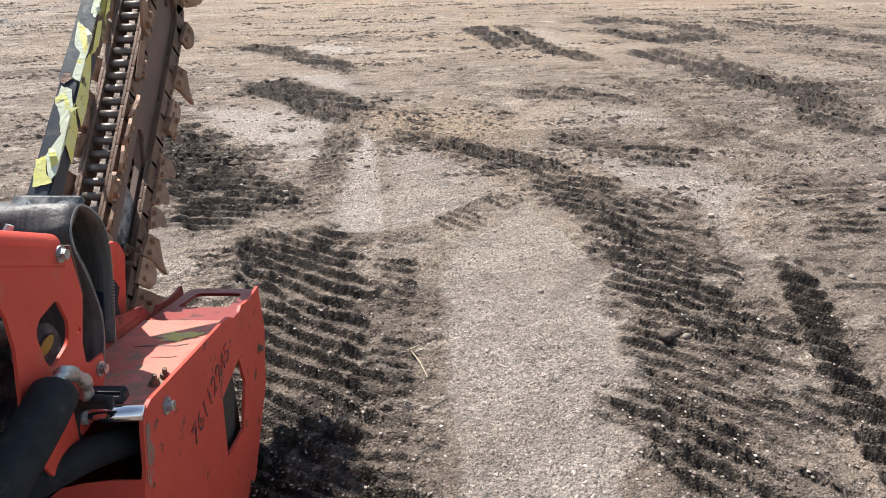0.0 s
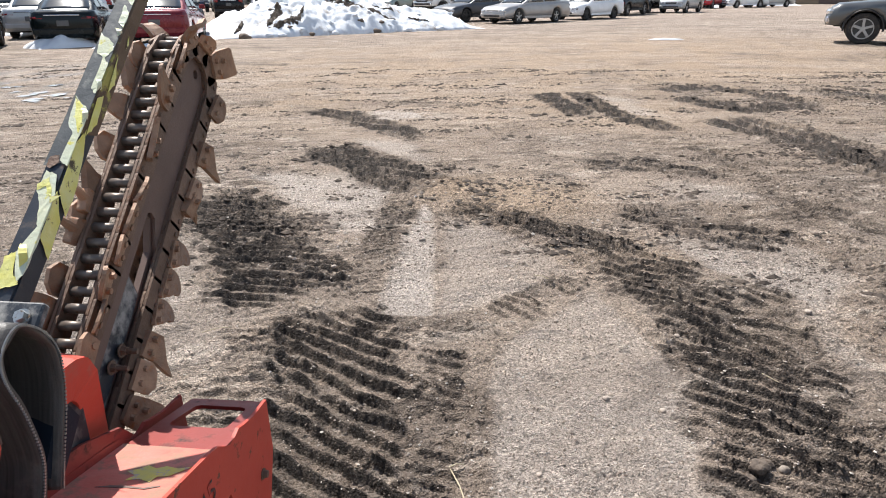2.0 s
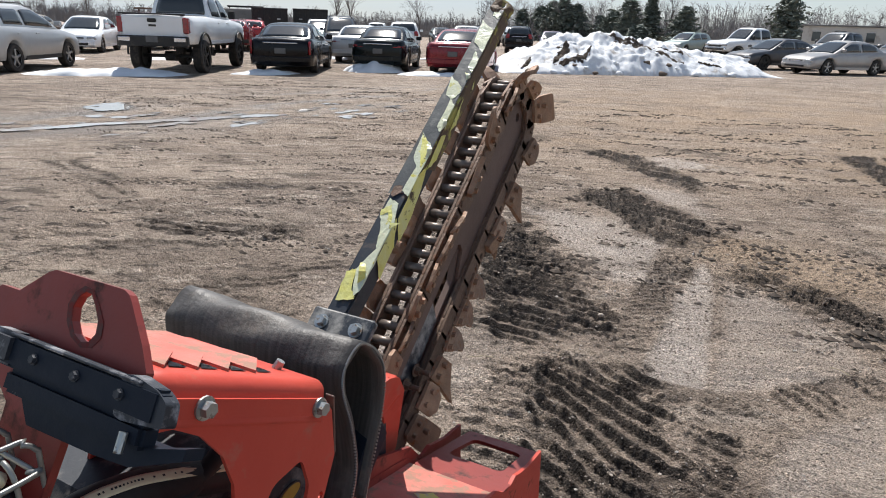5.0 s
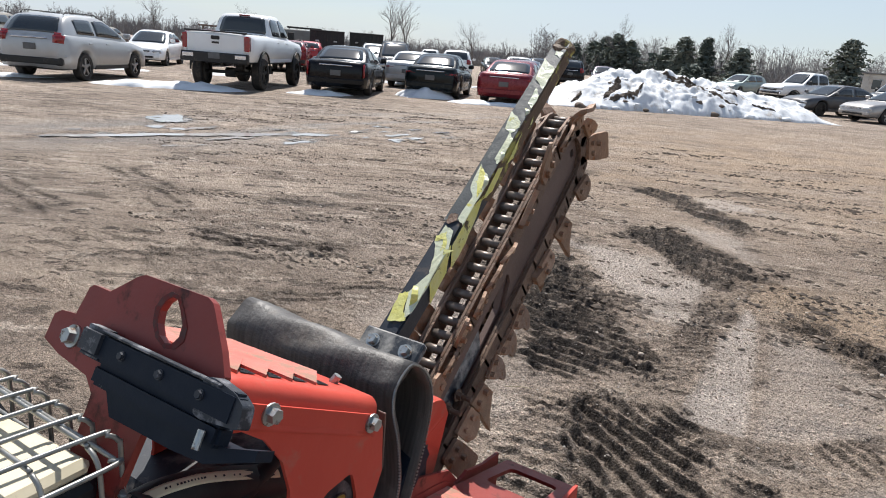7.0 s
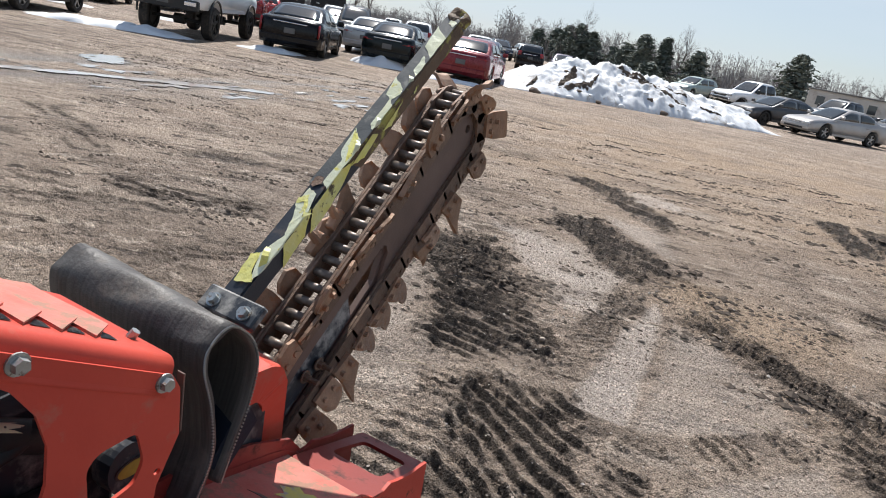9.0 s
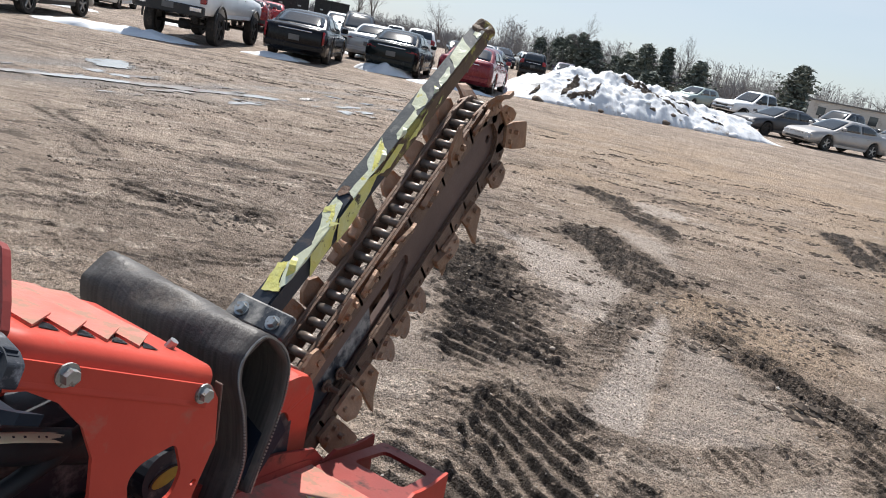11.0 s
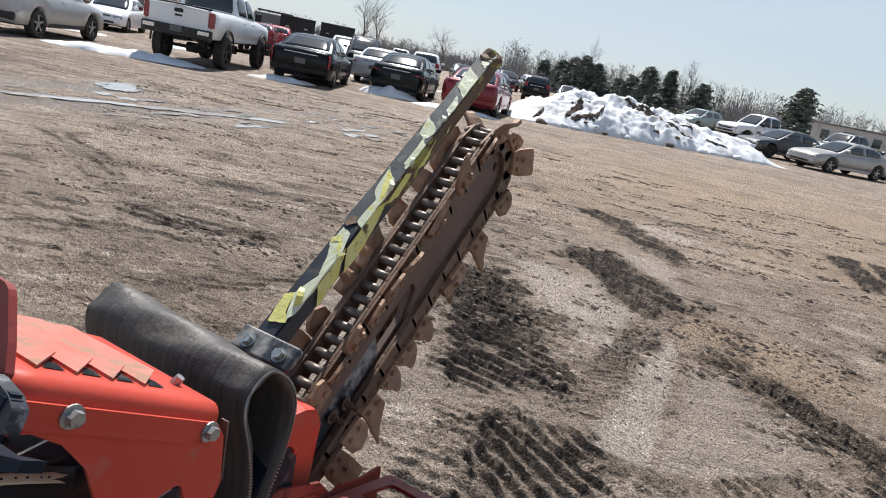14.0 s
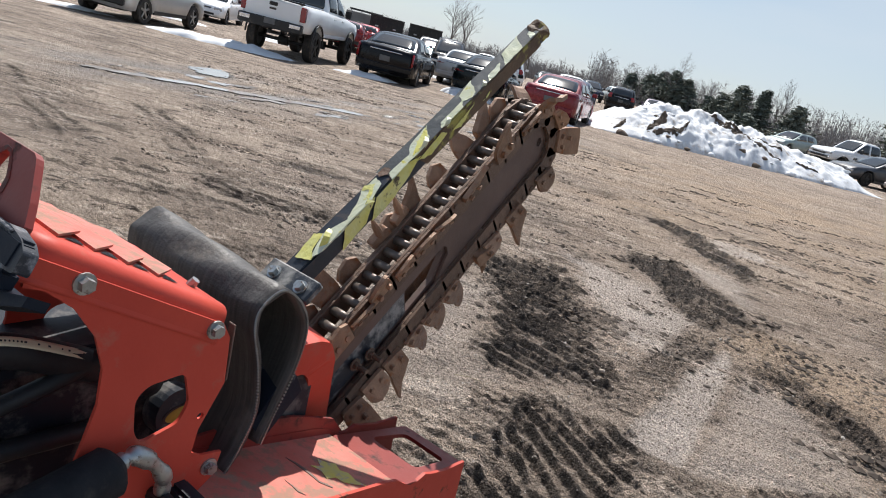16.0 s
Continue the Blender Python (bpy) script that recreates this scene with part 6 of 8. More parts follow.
SHAPES = {
    # length, width, belt height, roof height, sill, wheelbase, tyre radius; top line as (share of length, height); cabin: foot rear, roof rear, roof front, foot front
    "sedan": dict(L=4.9, W=1.82, H=1.46, sill=0.24, wb=2.82, r=0.325, top=[(0, 0.86), (0.012, 0.99), (0.05, 1.03), (0.16, 1.03), (0.30, 0.98), (0.66, 0.94), (0.72, 0.92), (0.93, 0.78), (0.985, 0.68), (1, 0.54)], cabin=(0.135, 0.30, 0.54, 0.755), roofw=0.68),
    "suv": dict(L=4.77, W=1.84, H=1.70, sill=0.30, wb=2.86, r=0.365, top=[(0, 0.98), (0.012, 1.16), (0.04, 1.20), (0.30, 1.17), (0.62, 1.11), (0.70, 1.09), (0.80, 1.05), (0.93, 0.94), (0.985, 0.80), (1, 0.58)], cabin=(0.012, 0.115, 0.50, 0.765), roofw=0.70),
    "pickup": dict(L=5.85, W=2.0, H=1.92, sill=0.50, wb=3.65, r=0.42, top=[(0, 1.20), (0.01, 1.26), (0.34, 1.26), (0.66, 1.22), (0.76, 1.20), (0.95, 1.10), (0.985, 0.98), (1, 0.74)], cabin=(0.375, 0.42, 0.60, 0.735), roofw=0.72),
}


def line_at(pts, t):
    for (a, za), (b, zb) in zip(pts, pts[1:]):
        if t <= b:
            return za + (zb - za) * (t - a) / (b - a)
    return pts[-1][1]


WHEELS = {}


def wheel_parts(r, rim_mat, parent, centres):
    key = (round(r, 3), rim_mat.name)
    if key not in WHEELS:
        w = 0.22 if r < 0.40 else 0.28
        prof = [(r * 0.66, -w / 2), (r * 0.93, -w / 2), (r, -w * 0.36), (r, w * 0.36), (r * 0.93, w / 2), (r * 0.66, w / 2)]
        bm = bmesh.new()
        n = 28
        ring = [[bm.verts.new((x, math.cos(2 * math.pi * i / n) * q, math.sin(2 * math.pi * i / n) * q)) for q, x in prof] for i in range(n)]
        for i in range(n):
            for k in range(len(prof)):
                a, b = ring[i], ring[(i + 1) % n]
                bm.faces.new((a[k], a[(k + 1) % len(prof)], b[(k + 1) % len(prof)], b[k]))
        bmesh.ops.recalc_face_normals(bm, faces=bm.faces)
        tyre = bpy.data.meshes.new("tyre")
        bm.to_mesh(tyre)
        bm.free()
        tyre.materials.append(TYRE)
        bm = bmesh.new()
        bmesh.ops.create_cone(bm, cap_ends=True, segments=20, radius1=r * 0.66, radius2=r * 0.66, depth=w * 0.5, matrix=pose(-0.02, 0, 0, 0, 90, 0))
        rim_back = bpy.data.meshes.new("rim_barrel")
        bm.to_mesh(rim_back)
        bm.free()
        rim_back.materials.append(DARK_RIM)
        bm = bmesh.new()
        for i in range(5):
            m = pose(w * 0.36, 0, 0, 72 * i, 0, 0)
            add_box(bm, (0.03, r * 0.17, r * 0.56), m @ Matrix.Translation((0, 0, r * 0.34)), 0.008)
        add_rod(bm, (w * 0.30, 0, 0), (w * 0.42, 0, 0), r * 0.17, n=12)
        nn = 24
        for q0, q1 in ((r * 0.60, r * 0.67),):
            va = [bm.verts.new((w * 0.40, math.cos(2 * math.pi * i / nn) * q0, math.sin(2 * math.pi * i / nn) * q0)) for i in range(nn)]
            vb = [bm.verts.new((w * 0.40, math.cos(2 * math.pi * i / nn) * q1, math.sin(2 * math.pi * i / nn) * q1)) for i in range(nn)]
            for i in range(nn):
                bm.faces.new((va[i], vb[i], vb[(i + 1) % nn], va[(i + 1) % nn]))
        rim = bpy.data.meshes.new("rim")
        bm.to_mesh(rim)
        bm.free()
        rim.materials.append(rim_mat)
        WHEELS[key] = (tyre, rim_back, rim)
    tyre, rim_back, rim = WHEELS[key]
    for x, y, z in centres:
        m = Matrix.Translation((x, y, z)) @ (pose(0, 0, 0) if x > 0 else pose(0, 0, 0, 0, 0, 180))
        wo = new("wheel", tyre)
        wo.parent = parent
        wo.matrix_local = m
        for nm, d in (("rim_barrel", rim_back), ("rim", rim)):
            o = new(nm, d)
            o.parent = wo


def make_car(name, shape, paint, label, category, wheel_at, heading, which="RR", lift=0.0, rim=None, group="", **over):
    """One vehicle. wheel_at: where the named wheel meets the ground; heading: degrees clockwise from +y."""
    s = dict(SHAPES[shape])
    s.update(over)
    L, W, H, wb, r = s["L"], s["W"], s["H"], s["wb"], s["r"]
    track = W / 2 - 0.13
    a = radians(heading)
    fwd, rgt = Vector((math.sin(a), math.cos(a), 0)), Vector((math.cos(a), -math.sin(a), 0))
    off = rgt * (track if which[1] == "R" else -track) + fwd * (wb / 2 if which[0] == "F" else -wb / 2)
    c = Vector((*wheel_at, 0)) - off
    zg = ground_height(c.x, c.y)
    car = thing(name, Matrix.Translation((c.x, c.y, zg)) @ pose(0, 0, 0, 0, 0, -heading), label, category, group)
    rear_over = (L - wb) * (0.54 if shape != "pickup" else 0.56)
    y0 = -wb / 2 - rear_over
    up = lift
    zs = s["sill"] + up
    # body shell
    bm = bmesh.new()
    ts = sorted({0, 0.006, 0.02, 0.05, 0.95, 0.98, 0.994, 1.0, *[i / 44 for i in range(45)]})
    rows = []
    for t in ts:
        y = y0 + L * t
        zt = line_at(s["top"], t) + up
        end = min(t, 1 - t)
        w = W / 2 * (0.80 + 0.20 * min(1, (end / 0.055) ** 0.55)) if end < 0.055 else W / 2
        arch = 0
        for yw in (-wb / 2, wb / 2):
            d = abs(y - yw)
            ra = r * 1.17
            if d < ra:
                arch = max(arch, r + up * 0.35 + math.sqrt(ra * ra - d * d))
        lo = max(zs + (0.12 if end < 0.02 else 0.0), arch)
        zm = max(zs + (zt - zs) * 0.45, arch + 0.05)
        pts = [(0, zs + 0.05), (0.70 * w, zs + 0.02 if not arch else lo), (0.965 * w, lo + 0.02), (1.0 * w, max(lo + 0.05, zm)), (0.985 * w, max(zt - 0.16, zm + 0.01)), (0.93 * w, zt - 0.03), (0.80 * w, zt + 0.004), (0, zt + 0.022)]
        rows.append([bm.verts.new((x, y, z)) for x, z in pts] + [bm.verts.new((-x, y, z)) for x, z in pts[-2:0:-1]])
    n = len(rows[0])
    for p, q in zip(rows, rows[1:]):
        for k in range(n):
            bm.faces.new((p[k], q[k], q[(k + 1) % n], p[(k + 1) % n]))
    bm.faces.new(rows[0]), bm.faces.new(rows[-1][::-1])
    bmesh.ops.recalc_face_normals(bm, faces=bm.faces)
    part("body", bm, paint, car, smooth=True)
    # cabin: a lofted greenhouse with panes that follow its skin
    f0, r0, r1, f1 = (y0 + L * q for q in s["cabin"])
    zr = H + up
    belt = lambda y: line_at(s["top"], min(1, max(0, (y - y0) / L))) + up - 0.015
    zb = belt(y0 + L * 0.5)
    wbase, wroof = W / 2 * 0.925, W / 2 * s["roofw"]
    line = [tuple(p) for p in curve_points([(f0, belt(f0)), (r0, zr - 0.055), ((r0 * 0.45 + r1 * 0.55), zr), (r1, zr - 0.045), (f1, belt(f1))], 7)]

    def half(y, z):
        k = min(1, max(0, (z - zb) / (zr - zb)))
        e = min(1, max(0, min(y - f0, f1 - y) / 0.5))
        return (wbase - (wbase - wroof) * k ** 1.25) * (0.93 + 0.07 * e ** 0.6)

    def skin(y, z, q):
        """The roof's skin: q from -1 to 1 across."""
        w = half(y, z)
        return Vector((q * w, y, z - 0.035 * abs(q) ** 5 - 0.012 * q * q))

    bm = bmesh.new()
    rows = []
    for y, z in line:
        zl = belt(y) - 0.05
        right = [Vector((half(y, zl + (z - 0.047 - zl) * k), y, zl + (z - 0.047 - zl) * k)) for k in (0, 0.33, 0.66)]
        top = [skin(y, z, q) for q in (1, 0.93, 0.75, 0.4, 0, -0.4, -0.75, -0.93, -1)]
        rows.append([bm.verts.new(p) for p in right + top + [Vector((-p.x, p.y, p.z)) for p in right[::-1]]])
    for p, q in zip(rows, rows[1:]):
        for k in range(len(p) - 1):
            bm.faces.new((p[k], p[k + 1], q[k + 1], q[k]))
    bmesh.ops.recalc_face_normals(bm, faces=bm.faces)
    cabin = part("cabin", bm, paint, car, smooth=True)

    def pane(nm, grid):
        bm = bmesh.new()
        vs = [[bm.verts.new(p) for p in row] for row in grid]
        for p, q in zip(vs, vs[1:]):
            for k in range(len(p) - 1):
                bm.faces.new((p[k], p[k + 1], q[k + 1], q[k]))
        bmesh.ops.recalc_face_normals(bm, faces=bm.faces)
        bmesh.ops.solidify(bm, geom=bm.faces[:], thickness=0.004)
        return part(nm, bm, GLASS, cabin, smooth=True)

    def on_line(k):
        i = min(int(k), len(line) - 2)
        (ya, za), (yb, zb_) = line[i], line[i + 1]
        d = Vector((0, -(zb_ - za), yb - ya)).normalized()
        return ya + (yb - ya) * (k - i), za + (zb_ - za) * (k - i), d * 0.010

    for nm, k0, k1 in (("rear_window", 1.0, 6.4), ("windscreen", 21.4, 27.2)):
        g = []
        for i in range(8):
            y, z, d = on_line(k0 + (k1 - k0) * i / 7)
            lim = 0.86 if 0 < i < 7 else 0.82
            g.append([skin(y, z, lim * (j / 4 - 1)) + d for j in range(9)])
        pane(nm, g)
    cuts = {"sedan": ((0.17, 0.46), (0.49, 0.86)), "suv": ((0.20, 0.44), (0.47, 0.86)), "pickup": ((0.08, 0.42), (0.47, 0.88))}[shape]
    roof_at = lambda y: line_at([(p[0], p[1]) for p in line], y)
    for u0, u1 in cuts:
        for sx in (1, -1):
            g = []
            for i in range(10):
                y = f0 + (f1 - f0) * (u0 + (u1 - u0) * i / 9)
                lo = belt(y) + 0.045
                hi = max(lo + 0.012, min(roof_at(y) - 0.085, zr - 0.115 - (0.02 if i in (0, 9) else 0)))
                g.append([Vector((sx * (half(y, lo + (hi - lo) * k) + 0.006), y, lo + (hi - lo) * k)) for k in (0, 0.35, 0.7, 1)])
            pane("side_window", g)
    # underside, bumpers, lamps, plate
    part("underbody", add_box(bmesh.new(), (W * 0.80, L * 0.93, 0.28), Matrix.Translation((0, y0 + L / 2, zs + 0.12)), 0.03), TRIM, car)
    zt0, zt1 = line_at(s["top"], 0.02) + up, line_at(s["top"], 0.985) + up
    if shape != "pickup":
        part("rear_bumper", add_box(bmesh.new(), (W * 0.90, 0.16, 0.20), Matrix.Translation((0, y0 + 0.055, zs + 0.20)), 0.04), TRIM if shape == "suv" else paint, car)
        part("bumper_cover", add_box(bmesh.new(), (W * 0.955, 0.34, 0.26), Matrix.Translation((0, y0 + 0.175, zs + 0.34)), 0.10, 3), paint, car, smooth=True)
        lw, lh, lz = s.get("lamp", (0.40, 0.19, 0.19)) if shape == "sedan" else (0.30, 0.34, 0.12)
        lz = zt0 - lz
        for sx in (-1, 1):
            part("tail_lamp", add_box(bmesh.new(), (lw, 0.30, lh), Matrix.Translation((sx * (W / 2 * 0.915 - lw / 2), y0 + 0.150, lz)) @ pose(0, 0, 0, -8, 0, 0), min(0.07, lw * 0.4, lh * 0.42), 3), LAMP_RED, car, "red tail lamp", True)
    else:
        part("tailgate", add_box(bmesh.new(), (W * 0.80, 0.05, 0.52), Matrix.Translation((0, y0 + 0.005, zt0 - 0.30)), 0.02), paint, car)
        part("tailgate_handle", add_box(bmesh.new(), (0.24, 0.02, 0.10), Matrix.Translation((0, y0 - 0.025, zt0 - 0.14)), 0.02), TRIM, car)
        part("bed_rail", add_box(bmesh.new(), (W * 0.88, 0.06, 0.04), Matrix.Translation((0, y0 + 0.02, zt0 + 0.025)), 0.01), TRIM, car)
        part("bed_liner", add_box(bmesh.new(), (W * 0.80, L * 0.33, 0.03), Matrix.Translation((0, y0 + L * 0.18, zt0 + 0.005)), 0.004), TRIM, car)
        part("rear_bumper", add_box(bmesh.new(), (W * 0.94, 0.20, 0.27), Matrix.Translation((0, y0 - 0.04, zs + 0.09)), 0.03), TRIM, car)
        part("brake_light", add_box(bmesh.new(), (0.34, 0.05, 0.035), Matrix.Translation((0, r0 - 0.02, zr - 0.045)), 0.01), LAMP_RED, car, "red high brake light")
        part("tailgate_badge", add_box(bmesh.new(), (0.20, 0.015, 0.055), Matrix.Translation((0, y0 - 0.026, zt0 - 0.27)), 0.006), TRIM, car)
        for sx in (-1, 1):
            for yy in (-wb / 2, wb / 2):
                part("arch_flare", add_pipe(bmesh.new(), [(sx * (W / 2 + 0.005), yy + math.cos(radians(a_)) * r * 1.17, r + up * 0.35 + math.sin(radians(a_)) * r * 1.17) for a_ in range(-8, 189, 14)], 0.028, 6), TRIM, car)
        for sx in (-1, 1):
            part("bumper_end", add_box(bmesh.new(), (0.36, 0.205, 0.15), Matrix.Translation((sx * W * 0.37, y0 - 0.045, zs + 0.135)), 0.03), CAR_CHROME, car)
            part("tail_lamp", add_box(bmesh.new(), (0.16, 0.16, 0.40), Matrix.Translation((sx * (W / 2 * 0.955 - 0.085), y0 + 0.075, zt0 - 0.26)), 0.02), LAMP_RED, car, "red tail lamp")
        for yy in (-wb / 2, wb / 2):
            part("axle", add_rod(add_rod(bmesh.new(), (-track, yy, r), (track, yy, r), 0.05, n=10), (-0.15, yy, r), (0.15, yy, r), 0.14, n=12), TRIM, car)
        for sx in (-1, 1):
            part("frame_rail", add_box(bmesh.new(), (0.08, L * 0.85, 0.14), Matrix.Translation((sx * 0.42, y0 + L / 2, zs - 0.03)), 0.01), TRIM, car)
    part("number_plate", add_box(bmesh.new(), (0.32, 0.012, 0.16), Matrix.Translation((0, y0 - (0.02 if shape != "pickup" else 0.142), (zt0 - 0.32) if shape != "pickup" else zs + 0.14)), 0.01), PLATE_DARK, car)
    part("boot_trim", add_box(bmesh.new(), (W * 0.52, 0.03, 0.035), Matrix.Translation((0, y0 - 0.004, zt0 - 0.10)), 0.01), CAR_CHROME if shape != "pickup" else TRIM, car)
    y1 = y0 + L
    for sx in (-1, 1):
        part("headlamp", add_box(bmesh.new(), (0.36, 0.34, 0.15), Matrix.Translation((sx * (W / 2 * 0.90 - 0.19), y1 - 0.19, zt1 - 0.09)) @ pose(0, 0, 0, -10, 0, -sx * 14), 0.04), LAMP_CLEAR, car, "clear headlamp")
        part("mirror", add_box(bmesh.new(), (0.20, 0.11, 0.14 if shape != "pickup" else 0.26), Matrix.Translation((sx * (W / 2 + 0.06), f1 - 0.42, zb + 0.12)), 0.03), paint if shape != "pickup" else TRIM, car)
        for q in ((f0 + f1) / 2 - 0.55, (f0 + f1) / 2 + 0.35):
            part("door_handle", add_box(bmesh.new(), (0.03, 0.18, 0.035), Matrix.Translation((sx * W / 2 * 0.995, q, zb - 0.14)), 0.008), paint, car)
        part("side_sill", add_box(bmesh.new(), (0.05, wb - 2.6 * r, 0.11), Matrix.Translation((sx * W / 2 * 0.955, 0, zs + 0.05)), 0.01), TRIM if shape == "suv" else paint, car)
    part("grille", add_box(bmesh.new(), (0.80 if shape != "pickup" else 1.1, 0.05, 0.17 if shape != "pickup" else 0.34), Matrix.Translation((0, y1 - 0.03, zt1 - 0.14 - (0.1 if shape == "pickup" else 0))), 0.03), TRIM, car)
    part("grille_bar", add_box(bmesh.new(), (0.70, 0.03, 0.03), Matrix.Translation((0, y1 + 0.0, zt1 - 0.12)), 0.008), CAR_CHROME, car)
    part("front_bumper", add_box(bmesh.new(), (W * 0.88, 0.18, 0.20), Matrix.Translation((0, y1 - 0.075, zs + 0.16)), 0.05), paint if shape != "pickup" else CAR_CHROME, car)
    part("air_intake", add_box(bmesh.new(), (W * 0.60, 0.06, 0.09), Matrix.Translation((0, y1 - 0.005, zs + 0.13)), 0.02), TRIM, car)
    if shape == "suv":
        for sx in (-1, 1):
            part("roof_rail", add_pipe(bmesh.new(), [(sx * wroof * 0.88, r0 + 0.1, zr - 0.02), (sx * wroof * 0.88, r0 + 0.2, zr + 0.045), (sx * wroof * 0.88, r1 - 0.2, zr + 0.045), (sx * wroof * 0.88, r1 - 0.08, zr - 0.01)], 0.016, 6), TRIM, car)
    wheel_parts(r, rim or ALLOY, car, [(sx * track, yy, r) for sx in (-1, 1) for yy in (-wb / 2, wb / 2)])
    return car


ROW = "cars parked in the near row"
make_car("suv", "suv", PAINT["silver"], "silver family suv with dark rear glass, parked on dirt", "suv", (-18.8, 11.3), -31, group=ROW)
make_car("pickup_truck", "pickup", PAINT["white"], "lifted white pickup truck with big tyres and chrome bumper", "pickup truck", (-15.95, 15.05), -30, lift=0.30, r=0.46, rim=DARK_RIM, group=ROW, H=1.88)
make_car("sedan", "sedan", PAINT["black"], "black luxury sedan with a chrome boot strip", "car", (-14.06, 17.78), -31, L=5.2, W=1.9, wb=2.93, group=ROW, lamp=(0.05, 0.40, 0.24))
make_car("sedan", "sedan", PAINT["dark_green"], "black-green sedan with wide red tail lamps behind a snow heap", "car", (-12.87, 21.2), -24, group=ROW)
make_car("sedan", "sedan", PAINT["red"], "dark red sedan with slim tail lamps", "car", (-10.30, 21.9), -18, W=1.88, group=ROW, lamp=(0.42, 0.13, 0.16))
SECOND = "cars parked further back"
make_car("sedan", "sedan", PAINT["white"], "white sedan with dark grille parked facing the lot", "car", (-27.2, 19.9), 139, "FL", group=SECOND)
make_car("suv", "suv", PAINT["red"], "dark red suv behind the white sedan", "suv", (-28.8, 24.6), -35, group=SECOND)
make_car("suv", "suv", PAINT["red"], "dark red hatchback in the back row", "suv", (-26.4, 27.8), -40, H=1.52, group=SECOND)
make_car("suv", "suv", PAINT["bright_red"], "bright red small car in the back row", "suv", (-28.6, 31.4), -40, H=1.55, group=SECOND)
make_car("suv", "suv", PAINT["silver"], "silver crossover facing the lot", "suv", (-25.2, 33.4), 140, "FL", group=SECOND, rim=DARK_RIM)
make_car("suv", "suv", PAINT["black"], "black square off-road car with a roof light bar", "suv", (-20.6, 29.2), 142, "FL", group=SECOND, H=1.85)
make_car("suv", "suv", PAINT["white"], "white van-like suv in the back row", "suv", (-21.0, 35.6), -30, group=SECOND)
make_car("suv", "suv", PAINT["silver"], "pale crossover in the back row", "suv", (-18.2, 38.0), -28, group=SECOND, H=1.6)
make_car("sedan", "sedan", PAINT["charcoal"], "dark sedan half hidden in the row", "car", (-17.6, 21.6), -30, group=SECOND)
make_car("sedan", "sedan", PAINT["silver"], "grey sedan half hidden in the row", "car", (-16.6, 24.9), -26, group=SECOND)
make_car("sedan", "sedan", PAINT["blue"], "blue car beside the dark red sedan", "car", (-14.4, 31.0), -20, group=SECOND)
make_car("suv", "suv", PAINT["black"], "black suv behind the snow pile", "suv", (-17.4, 44.0), -22, group=SECOND)
make_car("sedan", "sedan", PAINT["plum"], "plum coloured sedan behind the snow pile", "car", (-17.3, 50.0), 158, "FL", group=SECOND)
make_car("sedan", "sedan", PAINT["silver"], "silver car behind the snow pile", "car", (-15.0, 58.0), 160, "FL", group=SECOND)
make_car("suv", "suv", PAINT["pale_green"], "pale green van behind the snow pile", "van", (-10.0, 57.0), 200, "FL", group=SECOND)
make_car("suv", "suv", PAINT["gold"], "gold suv with a dark rear window", "suv", (-32.0, 15.6), -40, group=SECOND)
make_car("suv", "suv", PAINT["olive"], "olive green boxy car", "suv", (-30.6, 12.2), -45, group=SECOND, H=1.62)
make_car("sedan", "sedan", PAINT["blue"], "dark blue car beside the gold suv", "car", (-28.0, 16.4), -40, group=SECOND)
RIGHT = "cars parked beyond the snow pile"
make_car("sedan", "sedan", PAINT["champagne"], "champagne silver sedan facing the lot", "car", (-0.2, 35.6), -138, "FL", L=5.0, group=RIGHT)
make_car("sedan", "sedan", PAINT["charcoal"], "charcoal sedan with dark wheels", "car", (-2.9, 37.6), -138, "FL", rim=DARK_RIM, group=RIGHT)
make_car("sedan", "sedan", PAINT["white"], "white sedan with dark wheels", "car", (3.45, 40.5), -142, "FL", rim=DARK_RIM, group=RIGHT)
make_car("pickup_truck", "pickup", PAINT["white"], "white crew-cab pickup behind the snow pile", "pickup truck", (-5.2, 47.0), -140, "FL", group=RIGHT, lift=0.1)
make_car("pickup_truck", "pickup", PAINT["charcoal"], "dark pickup behind the sedans", "pickup truck", (-0.2, 47.6), -140, "FL", group=RIGHT)
make_car("suv", "suv", PAINT["charcoal"], "dark suv behind the white sedan", "suv", (3.2, 46.6), -142, "FL", group=RIGHT)
make_car("suv", "suv", PAINT["black"], "black suv in the far row", "suv", (6.6, 47.6), -150, "FL", group=RIGHT)
make_car("suv", "suv", PAINT["black"], "black suv beside the silver suv", "suv", (8.8, 52.8), -150, "FL", group=RIGHT)
make_car("suv", "suv", PAINT["silver"], "silver suv at the end of the far row", "suv", (11.4, 53.0), -150, "FL", group=RIGHT)
make_car("suv", "suv", PAINT["bright_red"], "red suv far off", "suv", (16.4, 66.0), -150, "FL", group=RIGHT)
make_car("sedan", "sedan", PAINT["white"], "white car far off", "car", (19.0, 68.0), -120, "FL", group=RIGHT)
make_car("sedan", "sedan", PAINT["silver"], "silver car far off", "car", (22.0, 70.0), -120, "FL", group=RIGHT)
make_car("pickup_truck", "pickup", PAINT["grey"], "grey and silver pickup truck with alloy wheels", "pickup truck", (9.75, 22.2), -69, "FL", r=0.43, group="")
rndc = random.Random(9)
